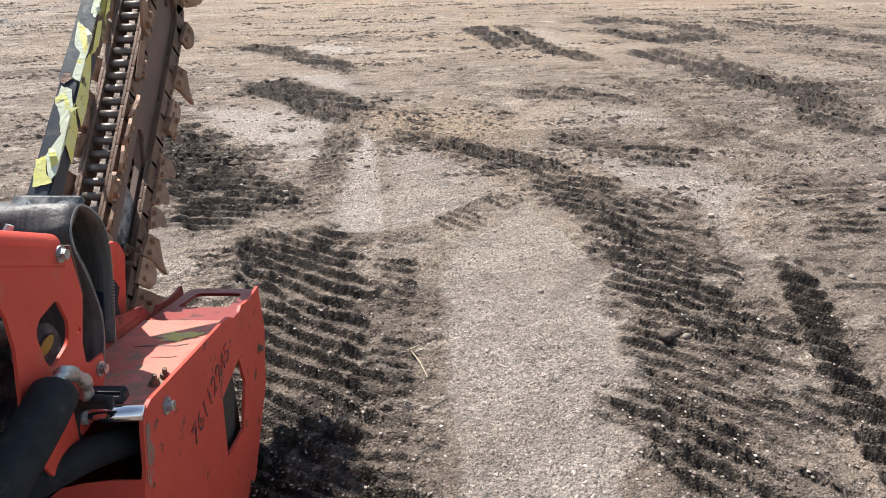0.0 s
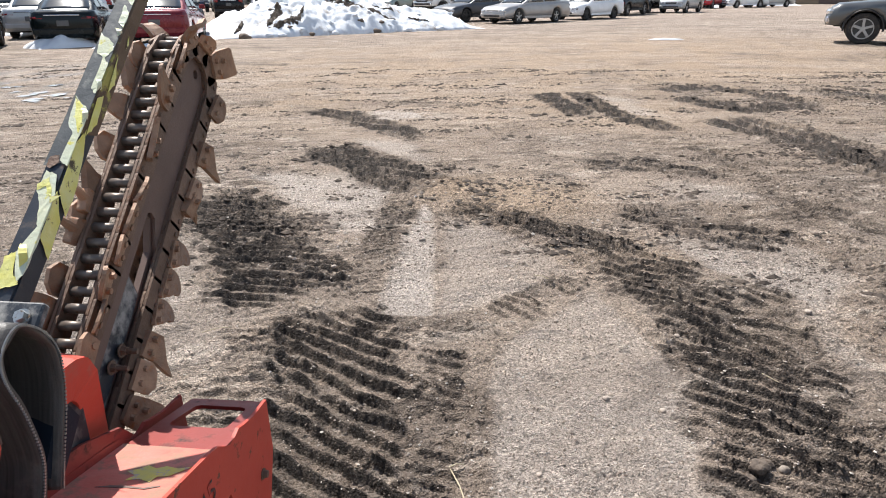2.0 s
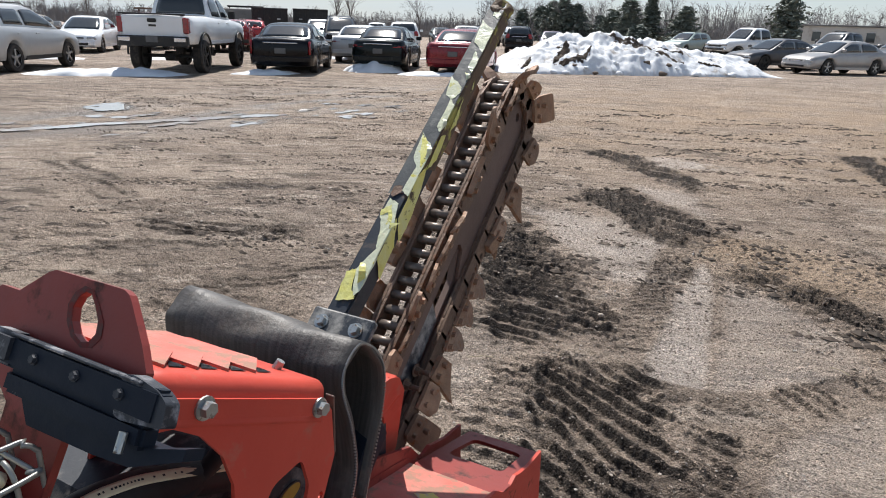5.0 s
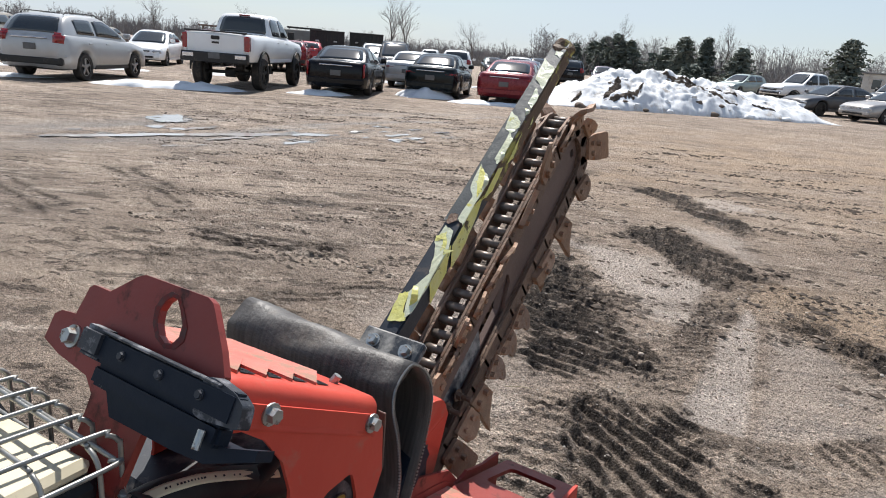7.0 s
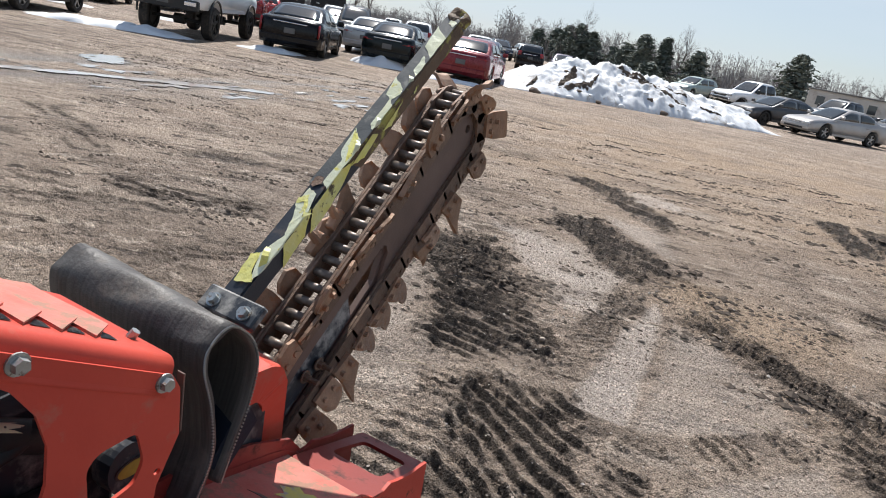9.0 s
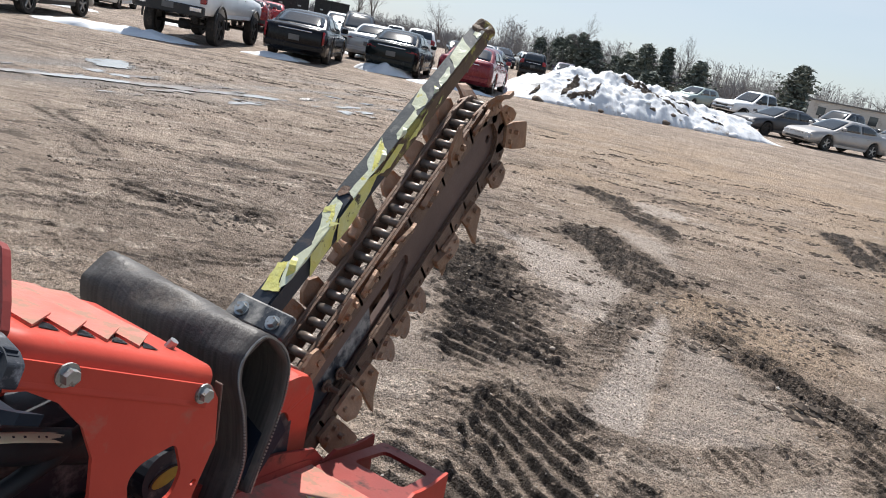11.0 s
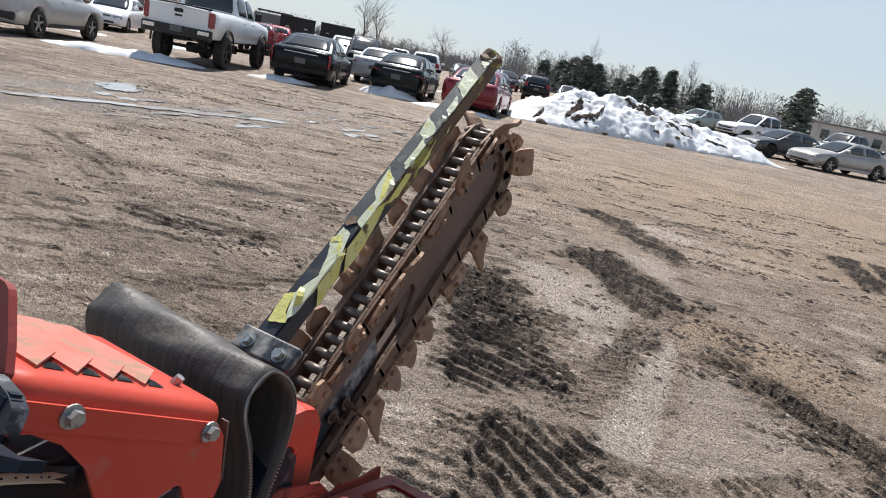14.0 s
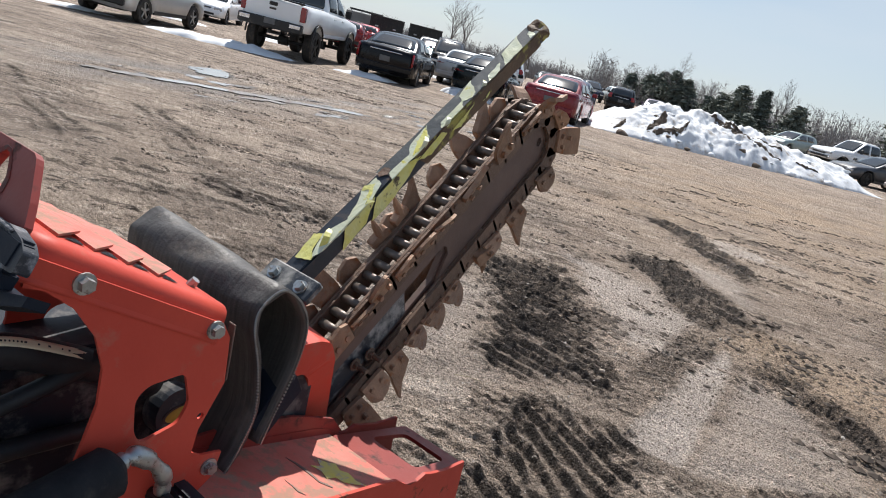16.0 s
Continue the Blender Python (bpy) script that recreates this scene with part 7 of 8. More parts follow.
for i in range(12):
    az = radians(-62 + i * 3.6)
    d = 56 + rndc.uniform(0, 12)
    p = rndc.choice(["silver", "white", "charcoal", "black", "red", "gold", "grey"])
    k = rndc.choice(["sedan", "suv", "suv"])
    make_car("sedan" if k == "sedan" else "suv", k, PAINT[p], f"{p.replace('_', ' ')} car far back in the lot", "car", (math.sin(az) * d, math.cos(az) * d), rndc.choice([-35, -30, 145, 150]), group="cars far back in the lot")

# ---- snow ----


def snow_patch(cx, cy, rx, ry, turn, h, seed, label):
    bm = bmesh.new()
    n, rings = 48, 9
    z0 = ground_height(cx, cy)
    c, s = math.cos(radians(turn)), math.sin(radians(turn))
    prev, mid = None, bm.verts.new((0, 0, h))
    for j in range(1, rings + 1):
        f = j / rings
        cur = []
        for i in range(n):
            a = 2 * math.pi * i / n
            edge = 1 + 0.55 * (noise.noise(Vector((math.cos(a) * 1.6, math.sin(a) * 1.6, seed))) + 0.5 * noise.noise(Vector((math.cos(a) * 5, math.sin(a) * 5, seed))))
            x, y = math.cos(a) * rx * f * edge, math.sin(a) * ry * f * edge
            z = h * (1 - f ** 2.4) * (1 + 0.7 * noise.noise(Vector((x * 2.2, y * 2.2, seed + 3)))) - (0.03 if j == rings else 0)
            cur.append(bm.verts.new((x * c - y * s, x * s + y * c, z)))
        for i in range(n):
            if prev is None:
                bm.faces.new((mid, cur[i], cur[(i + 1) % n]))
            else:
                bm.faces.new((prev[i], cur[i], cur[(i + 1) % n], prev[(i + 1) % n]))
        prev = cur
    me = bpy.data.meshes.new("snow_patch")
    bm.to_mesh(me)
    bm.free()
    me.materials.append(SNOW_CLEAN)
    me.polygons.foreach_set("use_smooth", [True] * len(me.polygons))
    ob = new("snow_patch", me)
    ob.location = (cx, cy, z0)
    return tagged(ob, label, "snow", "patches of melting snow")


snow_patch(-16.7, 12.7, 2.1, 0.62, 48, 0.16, 1, "long low patch of melting snow behind the pickup")
snow_patch(-14.55, 16.1, 0.95, 0.42, 52, 0.13, 2, "small patch of snow behind the black sedan")
snow_patch(-13.35, 20.1, 1.10, 0.55, 58, 0.30, 3, "heap of snow behind the black-green sedan")
snow_patch(-11.05, 20.0, 1.35, 0.42, 35, 0.13, 4, "thin strip of snow behind the red sedan")
snow_patch(-20.6, 9.0, 2.2, 0.45, 60, 0.10, 5, "thin strip of snow beside the silver suv")
snow_patch(-26.0, 10.5, 3.0, 0.6, 60, 0.10, 6, "thin strip of snow on the lot")
snow_patch(-24.5, 15.6, 1.4, 0.5, 40, 0.10, 7, "small patch of snow on the lot")
snow_patch(-22.0, 18.6, 1.3, 0.4, 40, 0.10, 8, "small patch of snow between cars")
snow_patch(-19.5, 25.5, 1.6, 0.5, 40, 0.12, 9, "patch of snow between cars")
snow_patch(-16.2, 30.5, 1.6, 0.5, 40, 0.12, 10, "patch of snow between cars")
snow_patch(4.6, 24.0, 0.55, 0.16, 5, 0.05, 11, "thin scrap of snow on the lot")
snow_patch(14.0, 70.0, 4.0, 1.2, 5, 0.5, 12, "far heap of snow")
snow_patch(24.0, 78.0, 5.0, 1.2, 5, 0.4, 13, "far strip of snow")

# ploughed pile
U, V = Vector((0.77, 0.638, 0)), Vector((-0.638, 0.77, 0))
P0 = Vector((-10.3, 23.6, 0))
PLEN, PWID = 11.5, 4.8


def pile_place(u, v):
    """A place on the pile's surface: u along it, v across."""
    env = min(1, u / 2.6) ** 0.9 * (1 if u < 5.4 else 1 - 0.50 * (u - 5.4) / 5.2 if u < 10.6 else 0.50 * max(0, PLEN - u) / 0.9)
    q = max(0.0, math.sin(math.pi * min(1.0, max(0.0, v / PWID))))
    p = P0 + U * u + V * v
    lump = noise.fractal(p * 0.75, 0.9, 2.1, 6)
    fine = noise.fractal(p * 2.6 + Vector((9, 4, 0)), 0.55, 2.2, 6)
    ridge = 1 - abs(noise.noise(p * 1.7 + Vector((3, 8, 0)))) * 2
    h = 1.22 * env * q ** 0.75 * (1 + 0.22 * lump) + env * min(1, q * 3) * (0.12 * lump + 0.075 * fine + 0.06 * ridge)
    return p + Vector((0, 0, max(h, 0.0) + ground_height(p.x, p.y)))


bm = bmesh.new()
nu, nv = 210, 96
grid = []
for i in range(nu + 1):
    u = PLEN * i / nu
    row_ = []
    for j in range(nv + 1):
        v = PWID * j / nv
        rim_ = j in (0, nv) or i in (0, nu)
        edge = (0.35 * noise.noise(Vector((u * 1.3, 5, 0))) + 0.14 * noise.noise(Vector((u * 5, 2, 0)))) * max(0, 1 - v / 0.5) if v < 0.5 else 0
        row_.append(bm.verts.new(pile_place(u, v) + V * edge - Vector((0, 0, 0.05 if rim_ else 0))))
    grid.append(row_)
for a, b in zip(grid, grid[1:]):
    for j in range(nv):
        bm.faces.new((a[j], b[j], b[j + 1], a[j + 1]))
heap = part("snow_bank", bm, SNOW, None, smooth=True)
tagged(heap, "large ploughed pile of old white snow streaked with dirt", "snow pile")
rs = random.Random(21)
# soil dragged over the snow: ragged bands that follow its surface
for line, wide in (([(5.0, 1.9), (5.5, 1.5), (6.1, 1.15), (6.9, 0.75), (7.4, 0.60)], 0.30), ([(5.8, 2.0), (6.3, 1.7), (7.0, 1.3), (7.6, 1.1)], 0.22), ([(2.9, 1.5), (2.7, 1.1), (2.3, 0.7), (2.0, 0.35)], 0.34),
                   ([(3.7, 1.0), (3.3, 0.7), (2.6, 0.45), (1.9, 0.25)], 0.26), ([(1.3, 0.9), (1.1, 0.6), (0.8, 0.35)], 0.18), ([(4.9, 2.2), (5.3, 2.0), (5.9, 1.9), (6.4, 2.0)], 0.20), ([(8.1, 0.8), (8.4, 0.55), (8.9, 0.4)], 0.10)):
    pts = curve_points([(u, v, 0) for u, v in line], 10)
    bm = bmesh.new()
    old = None
    for i, p in enumerate(pts):
        d = (pts[min(i + 1, len(pts) - 1)] - pts[max(i - 1, 0)]).normalized()
        side_ = Vector((-d.y, d.x, 0))
        k = i / (len(pts) - 1)
        w = wide * math.sin(math.pi * min(1, 0.12 + k * 0.86)) * (0.65 + 0.7 * noise.noise(Vector((i * 0.45, wide * 50, 1))))
        cur = []
        for j in range(7):
            q = j / 3 - 1
            e = p + side_ * (w * q + 0.05 * noise.noise(Vector((i * 0.9, j * 3.1, wide * 9)))) * 0.8
            cur.append(bm.verts.new(pile_place(e.x, e.y) + Vector((0, 0, (0.050 + 0.05 * noise.noise(e * 5)) * (1 - q * q) - 0.008))))
        if old:
            for j in range(6):
                bm.faces.new((old[j], cur[j], cur[j + 1], old[j + 1]))
        old = cur
    bmesh.ops.solidify(bm, geom=bm.faces[:], thickness=0.02)
    o = part("mud_streak", bm, MUD, None)
    tagged(o, "ragged band of brown soil dragged over the snow pile", "soil", "soil on the snow pile")
for i in range(14):
    u, v = rs.uniform(1.0, 10.6), rs.uniform(0.2, 1.9)
    bm = bmesh.new()
    r_ = rs.uniform(0.05, 0.13)
    bmesh.ops.create_icosphere(bm, subdivisions=2, radius=r_)
    for w in bm.verts:
        w.co *= 1 + 0.9 * noise.noise(w.co / r_ * 1.2 + Vector((i, 4, 0)))
        w.co.z *= 0.5
    o = part("snow_lump", bm, SNOW_CLEAN if i % 4 else MUD, None, smooth=True)
    o.location = pile_place(u, v)
    tagged(o, "loose lump of snow on the pile" if i % 4 else "brown clod lying on the snow pile", "snow lump", "lumps on the snow pile")
for i in range(14):
    u = rs.uniform(0.8, 9.8)
    p = P0 + U * u + V * (0.05 + rs.uniform(-0.1, 0.25))
    bm = bmesh.new()
    bmesh.ops.create_icosphere(bm, subdivisions=2, radius=rs.uniform(0.10, 0.24))
    for w in bm.verts:
        w.co *= 1 + 0.5 * noise.noise(w.co * 6 + Vector((i, 0, 0)))
        w.co.z *= 0.6
    o = part("snow_lump", bm, SNOW_CLEAN if i % 3 else MUD, None, smooth=True)
    o.location = (p.x, p.y, ground_height(p.x, p.y) + 0.06)
    tagged(o, "lump fallen from the snow pile" if i % 3 else "dirty lump at the foot of the snow pile", "snow lump", "lumps at the snow pile")

# ---- trees ----
BARK = surface("grey_bark", (0.15, 0.125, 0.11), (0.10, 0.085, 0.075), 3, (0.8, 0.95), bump=0.3, bscale=30)
# twigs and needles greyed: distance haze is mixed into their colours
TWIG = surface("bare_twigs", (0.245, 0.230, 0.225), (0.185, 0.172, 0.168), 0.4, (0.85, 0.95), bump=0.0)
NEEDLE = surface("conifer_needles", (0.100, 0.122, 0.100), (0.150, 0.170, 0.140), 0.8, (0.7, 0.9), bump=0.0)


class Sticks:
    """Tapered three-sided sticks gathered into one mesh."""

    def __init__(self):
        self.v, self.f = [], []

    def add(self, a, b, ra, rb):
        d = (b - a).normalized()
        s = d.orthogonal().normalized()
        t = d.cross(s)
        k = len(self.v)
        for p, r in ((a, ra), (b, rb)):
            for i in range(3):
                ang = 2.0944 * i
                self.v.append(p + (s * math.cos(ang) + t * math.sin(ang)) * r)
        for i in range(3):
            j = (i + 1) % 3
            self.f.append((k + i, k + j, k + 3 + j, k + 3 + i))

    def mesh(self, name, material):
        me = bpy.data.meshes.new(name)
        me.from_pydata([tuple(p) for p in self.v], [], self.f)
        me.materials.append(material)
        return me


def grow(st, rng, p, d, length, r, depth, limbs=None, spread=0.55):
    """A branching limb; thick limbs go to limbs, thin ones to st."""
    n = 3
    for i in range(n):
        q = p + d * (length / n)
        (limbs if limbs is not None and r > 0.035 else st).add(p, q, r, r * 0.85)
        p, r = q, r * 0.85
        d = (d + Vector((rng.gauss(0, 0.10), rng.gauss(0, 0.10), rng.gauss(0.03, 0.06)))).normalized()
        if depth > 0 and (i > 0 or depth > 2):
            for _ in range(2 if depth > 1 else 3):
                e = (d + Vector((rng.gauss(0, spread), rng.gauss(0, spread), rng.gauss(0.05, spread * 0.6)))).normalized()
                grow(st, rng, p, e, length * rng.uniform(0.50, 0.72), r * 0.6, depth - 1, limbs, spread)


def bare_tree(x, y, h, seed, label, depth=4, spread=0.42):
    rng = random.Random(seed)
    z = ground_height(x, y)
    root = thing("bare_tree", Matrix.Translation((x, y, z)), label, "tree", "single bare trees")
    limbs, st = Sticks(), Sticks()
    limbs.add(Vector((0, 0, -0.3)), Vector((0, 0, h * 0.12)), h * 0.020, h * 0.017)
    grow(st, rng, Vector((0, 0, h * 0.12)), Vector((rng.gauss(0, 0.05), rng.gauss(0, 0.05), 1)).normalized(), h * 0.42, h * 0.017, depth, limbs, spread)
    for nm, s, m in (("trunk", limbs, BARK), ("crown", st, TWIG)):
        o = new(nm, s.mesh(nm, m))
        o.parent = root
    return root


bare_tree(-57.6, 76.0, 8.4, 3, "tall bare deciduous tree standing above the woods", 4, 0.40)
bare_tree(-55.6, 76.4, 7.6, 13, "tall bare deciduous tree beside its twin", 4, 0.40)
bare_tree(-46.0, 78.0, 5.6, 5, "rounded bare deciduous tree", 4, 0.60)
bare_tree(-34.5, 99.0, 8.2, 7, "thin bare tree among conifers", 4, 0.38)
bare_tree(-21.0, 104.0, 8.0, 8, "thin bare tree among conifers", 4, 0.38)
bare_tree(4.4, 118.0, 7.0, 9, "small bare tree over the far woods", 4, 0.5)
bare_tree(10.0, 120.0, 5.5, 10, "small bare tree over the far woods", 4, 0.5)
bare_tree(-88.0, 62.0, 6.5, 17, "bare tree behind the junk", 4, 0.5)
bare_tree(-79.0, 70.0, 6.0, 18, "bare tree behind the junk", 4, 0.5)


def conifer(x, y, h, seed, label, wide=0.26, ragged=0.3):
    rng = random.Random(seed)
    z = ground_height(x, y)
    root = thing("conifer", Matrix.Translation((x, y, z)), label, "tree", "conifers at the edge of the lot")
    tr = Sticks()
    tr.add(Vector((0, 0, -0.3)), Vector((0, 0, h * 0.55)), h * 0.022, h * 0.013)
    tr.add(Vector((0, 0, h * 0.55)), Vector((0, 0, h)), h * 0.013, h * 0.002)
    v, f = [], []
    levels = 26
    for i in range(levels):
        t = 0.10 + 0.90 * i / levels
        reach = 2.5 * h * wide * (1 - t) ** 0.75 * (1 + rng.uniform(-ragged, ragged)) + 0.12
        for k in range(11):
            a = rng.uniform(0, 2 * math.pi)
            rr = reach * rng.uniform(0.55, 1.25)
            tip = Vector((math.cos(a) * rr, math.sin(a) * rr, h * t - rr * rng.uniform(0.0, 0.30)))
            if k % 3 == 0:
                tr.add(Vector((0, 0, h * t)), tip, 0.03, 0.008)
            for m in range(7):
                c = Vector((0, 0, h * t)).lerp(tip, 0.25 + 0.13 * m) + Vector((rng.gauss(0, 0.14), rng.gauss(0, 0.14), rng.gauss(0, 0.10)))
                s = rng.uniform(0.14, 0.32) * (1.15 - 0.08 * m)
                n = len(v)
                for _ in range(4):
                    v.append(tuple(c + Vector((rng.gauss(0, s), rng.gauss(0, s), rng.gauss(0, s * 0.55)))))
                f += [(n, n + 1, n + 2), (n, n + 2, n + 3), (n, n + 3, n + 1), (n + 1, n + 3, n + 2)]
    o = new("trunk", tr.mesh("trunk", BARK))
    o.parent = root
    me = bpy.data.meshes.new("crown")
    me.from_pydata(v, [], f)
    me.materials.append(NEEDLE)
    o = new("crown", me)
    o.parent = root
    return root


for x, y, h, s, w, r in ((-24.8, 97.3, 6.0, 1, 0.22, 0.3), (-23.0, 102.0, 6.2, 2, 0.14, 0.2), (-17.8, 98.8, 5.0, 3, 0.30, 0.4), (-5.4, 95.2, 6.6, 4, 0.27, 0.5), (-39.6, 103.0, 4.9, 5, 0.30, 0.3),
                        (-37.2, 101.5, 5.6, 6, 0.30, 0.3), (-35.0, 100.0, 6.0, 7, 0.33, 0.3), (-33.2, 100.5, 5.2, 8, 0.28, 0.3), (-43.0, 104.0, 4.4, 9, 0.22, 0.3), (-27.4, 99.0, 4.4, 10, 0.28, 0.4),
                        (-30.4, 104.0, 3.6, 11, 0.3, 0.4), (-14.5, 60.5, 1.9, 12, 0.4, 0.4)):
    conifer(x, y, h, s, "dark green conifer with a ragged outline", w, r)

rng = random.Random(33)
woods = Sticks()
for i in range(3600):
    az = radians(rng.uniform(-92, 48))
    d = rng.uniform(112, 190)
    deg = math.degrees(az)
    h = rng.uniform(4.4, 7.6) * (1.0 + 0.35 * noise.noise(Vector((az * 40, 1, 0)))) * (d / 135) * (0.92 if deg > -26 else 0.52) * (0.80 if deg > 0 else 1.0)
    p = Vector((math.sin(az) * d, math.cos(az) * d, 0))
    p.z = ground_height(p.x, p.y) - 0.2
    lean = Vector((rng.gauss(0, 0.06), rng.gauss(0, 0.06), 1)).normalized()
    woods.add(p, p + lean * h * 0.6, 0.07, 0.04)
    woods.add(p + lean * h * 0.6, p + lean * h, 0.04, 0.010)
    for k in range(10):
        t = rng.uniform(0.18, 0.97)
        a = p + lean * h * t
        e = Vector((rng.gauss(0, 0.6), rng.gauss(0, 0.6), rng.uniform(0.3, 1.0))).normalized()
        L = h * rng.uniform(0.14, 0.34) * (1.15 - t * 0.6)
        woods.add(a, a + e * L, 0.026, 0.008)
        b = a + e * L * 0.5
        for _ in range(3):
            g = (e + Vector((rng.gauss(0, 0.5), rng.gauss(0, 0.5), rng.gauss(0.1, 0.3)))).normalized()
            woods.add(b, b + g * L * 0.6, 0.016, 0.006)
tagged(new("far_woods", woods.mesh("far_woods", TWIG)), "grey-brown leafless woods along the horizon", "woods", kind="stuff")
brush = Sticks()
for i in range(64000):
    az = radians(rng.uniform(-92, 48))
    d = rng.uniform(104, 150)
    p = Vector((math.sin(az) * d, math.cos(az) * d, 0))
    p.z = ground_height(p.x, p.y) - 0.1
    e = Vector((rng.gauss(0, 0.55), rng.gauss(0, 0.55), 1)).normalized()
    swell = 0.80 + 0.45 * noise.noise(Vector((az * 28, 3, 0))) + 0.35 * noise.noise(Vector((az * 110, 7, 0)))
    brush.add(p, p + e * 5.0 * rng.random() ** 1.1 * swell * (0.74 if az < -0.45 else 0.92), 0.060, 0.024)
tagged(new("underbrush", brush.mesh("underbrush", TWIG)), "dense grey-brown underbrush below the bare woods", "brush", kind="stuff")

# ---- trailers, buildings and poles at the edge of the lot ----
SIDING = surface("pale_siding", (0.56, 0.54, 0.50), (0.48, 0.46, 0.43), 0.8, (0.5, 0.7), bump=0.1, bscale=6, c=(0.30, 0.26, 0.22), cut=(0.58, 0.75), cscale=1.2)
TAN = surface("tan_wall", (0.36, 0.25, 0.16), (0.30, 0.21, 0.14), 0.5, (0.7, 0.85), bump=0.1, bscale=5, c=(0.20, 0.14, 0.10), cut=(0.6, 0.75), cscale=0.6)
GREYPANEL = surface("grey_trailer_panel", (0.20, 0.20, 0.195), (0.15, 0.15, 0.148), 0.7, (0.4, 0.6), 0.2, bump=0.05, c=(0.10, 0.08, 0.06), cut=(0.6, 0.75), cscale=1.5)


def dump_trailer(x, y, turn, w, h, label):
    root = thing("dump_trailer", Matrix.Translation((x, y, ground_height(x, y))) @ pose(0, 0, 0, 0, 0, turn), label, "trailer", "dump trailers")
    part("bin", add_box(bmesh.new(), (w, 3.6, h), Matrix.Translation((0, 0, 0.75 + h / 2)), 0.03), TRIM, root)
    for i in range(7):
        part("rib", add_box(bmesh.new(), (0.08, 0.06, h), Matrix.Translation((-w / 2 + w * i / 6, -1.82, 0.75 + h / 2)), 0.01), TRIM, root)
    part("top_rail", add_box(bmesh.new(), (w + 0.1, 0.10, 0.10), Matrix.Translation((0, -1.83, 0.75 + h)), 0.01), TRIM, root)
    for q in (-0.3, 0.25):
        part("reflector", add_box(bmesh.new(), (0.22, 0.02, 0.08), Matrix.Translation((w * q, -1.86, 0.75 + h * 0.6)), 0.005), ALLOY, root)
    wheel_parts(0.36, DARK_RIM, root, [(sx * (w / 2 - 0.1), yy, 0.36) for sx in (-1, 1) for yy in (-0.4, 0.4)])


dump_trailer(-32.4, 36.0, 42, 2.1, 1.5, "black steel dump trailer with upright ribs")
dump_trailer(-33.5, 41.45, 39, 2.3, 1.6, "black steel dump trailer behind the cars")
root = thing("box_trailer", Matrix.Translation((-38.5, 39.7, ground_height(-38.5, 39.7))) @ pose(0, 0, 0, 0, 0, 44), "grey enclosed trailer with a roof rack", "trailer")
part("box", add_box(bmesh.new(), (2.3, 3.4, 1.75), Matrix.Translation((0, 0, 1.4)), 0.04), GREYPANEL, root)
part("rack", add_box(bmesh.new(), (2.5, 3.0, 0.08), Matrix.Translation((0.3, 0, 2.45)), 0.01), TRIM, root)
for q in (-0.8, 1.1):
    part("rack_post", add_box(bmesh.new(), (0.07, 0.07, 0.20), Matrix.Translation((q, -0.8, 2.33))), TRIM, root)
wheel_parts(0.36, DARK_RIM, root, [(sx * 0.9, yy, 0.36) for sx in (-1, 1) for yy in (-0.9, 0.9)])
root = thing("flat_rack", Matrix.Translation((-35.0, 30.4, ground_height(-35.0, 30.4))) @ pose(0, 0, 0, 0, 0, 46), "brown timber rack of stacked scrap", "rack")
for i in range(4):
    part("post", add_box(bmesh.new(), (0.12, 0.12, 2.0), Matrix.Translation((-1.8 + 1.2 * i, 0, 1.0)), 0.01), RUST_PLATE, root)
for z in (0.9, 1.45, 2.0):
    part("deck_board", add_box(bmesh.new(), (4.0, 1.4, 0.09), Matrix.Translation((0, 0, z)), 0.01), RUST_PLATE, root)
rj = random.Random(5)
for i in range(26):
    az = radians(rj.uniform(-62, -44))
    d = rj.uniform(52, 66)
    bm = bmesh.new()
    add_box(bm, (rj.uniform(0.5, 2.2), rj.uniform(0.5, 1.6), rj.uniform(0.3, 1.3)), pose(0, 0, 0.4, rj.uniform(-15, 15), rj.uniform(-15, 15), rj.uniform(0, 90)), 0.05)
    o = part("scrap_piece", bm, rj.choice([SIDING, GREYPANEL, RUST_PLATE, TRIM, STEEL]), None)
    x, y = math.sin(az) * d, math.cos(az) * d
    o.location = (x, y, ground_height(x, y))
    tagged(o, "heap piece of pale and rusty scrap", "scrap", "scrap behind the cars")

root = thing("house_trailer", Matrix.Translation((1.6, 72.3, ground_height(1.6, 72.3))) @ pose(0, 0, 0, 0, 0, 1), "long pale single-storey trailer building with a flat roof", "building")
part("wall", add_box(bmesh.new(), (8.6, 3.0, 2.3), Matrix.Translation((0, 0, 1.45)), 0.03), SIDING, root)
part("roof", add_box(bmesh.new(), (9.0, 3.4, 0.12), Matrix.Translation((0, 0, 2.66)), 0.02), GREYPANEL, root)
part("skirt", add_box(bmesh.new(), (8.5, 2.9, 0.3), Matrix.Translation((0, 0, 0.15))), TRIM, root)
for x in (-3.2, 0.9, 3.4):
    wdw = part("window", add_box(bmesh.new(), (0.8, 0.06, 0.9), Matrix.Translation((x, -1.52, 1.75)), 0.01), SIDING, root)
    part("pane", add_box(bmesh.new(), (0.66, 0.03, 0.76), Matrix.Translation((x, -1.56, 1.75))), GLASS, wdw)
part("door", add_box(bmesh.new(), (0.9, 0.06, 1.9), Matrix.Translation((-1.4, -1.52, 1.3)), 0.01), GREYPANEL, root)

root = thing("workshop", Matrix.Translation((33.0, 92.0, ground_height(33.0, 92.0))) @ pose(0, 0, 0, 0, 0, -14), "long tan workshop wall at the edge of the lot", "building")
part("wall", add_box(bmesh.new(), (26.0, 9.0, 3.6), Matrix.Translation((0, 0, 1.8)), 0.05), TAN, root)
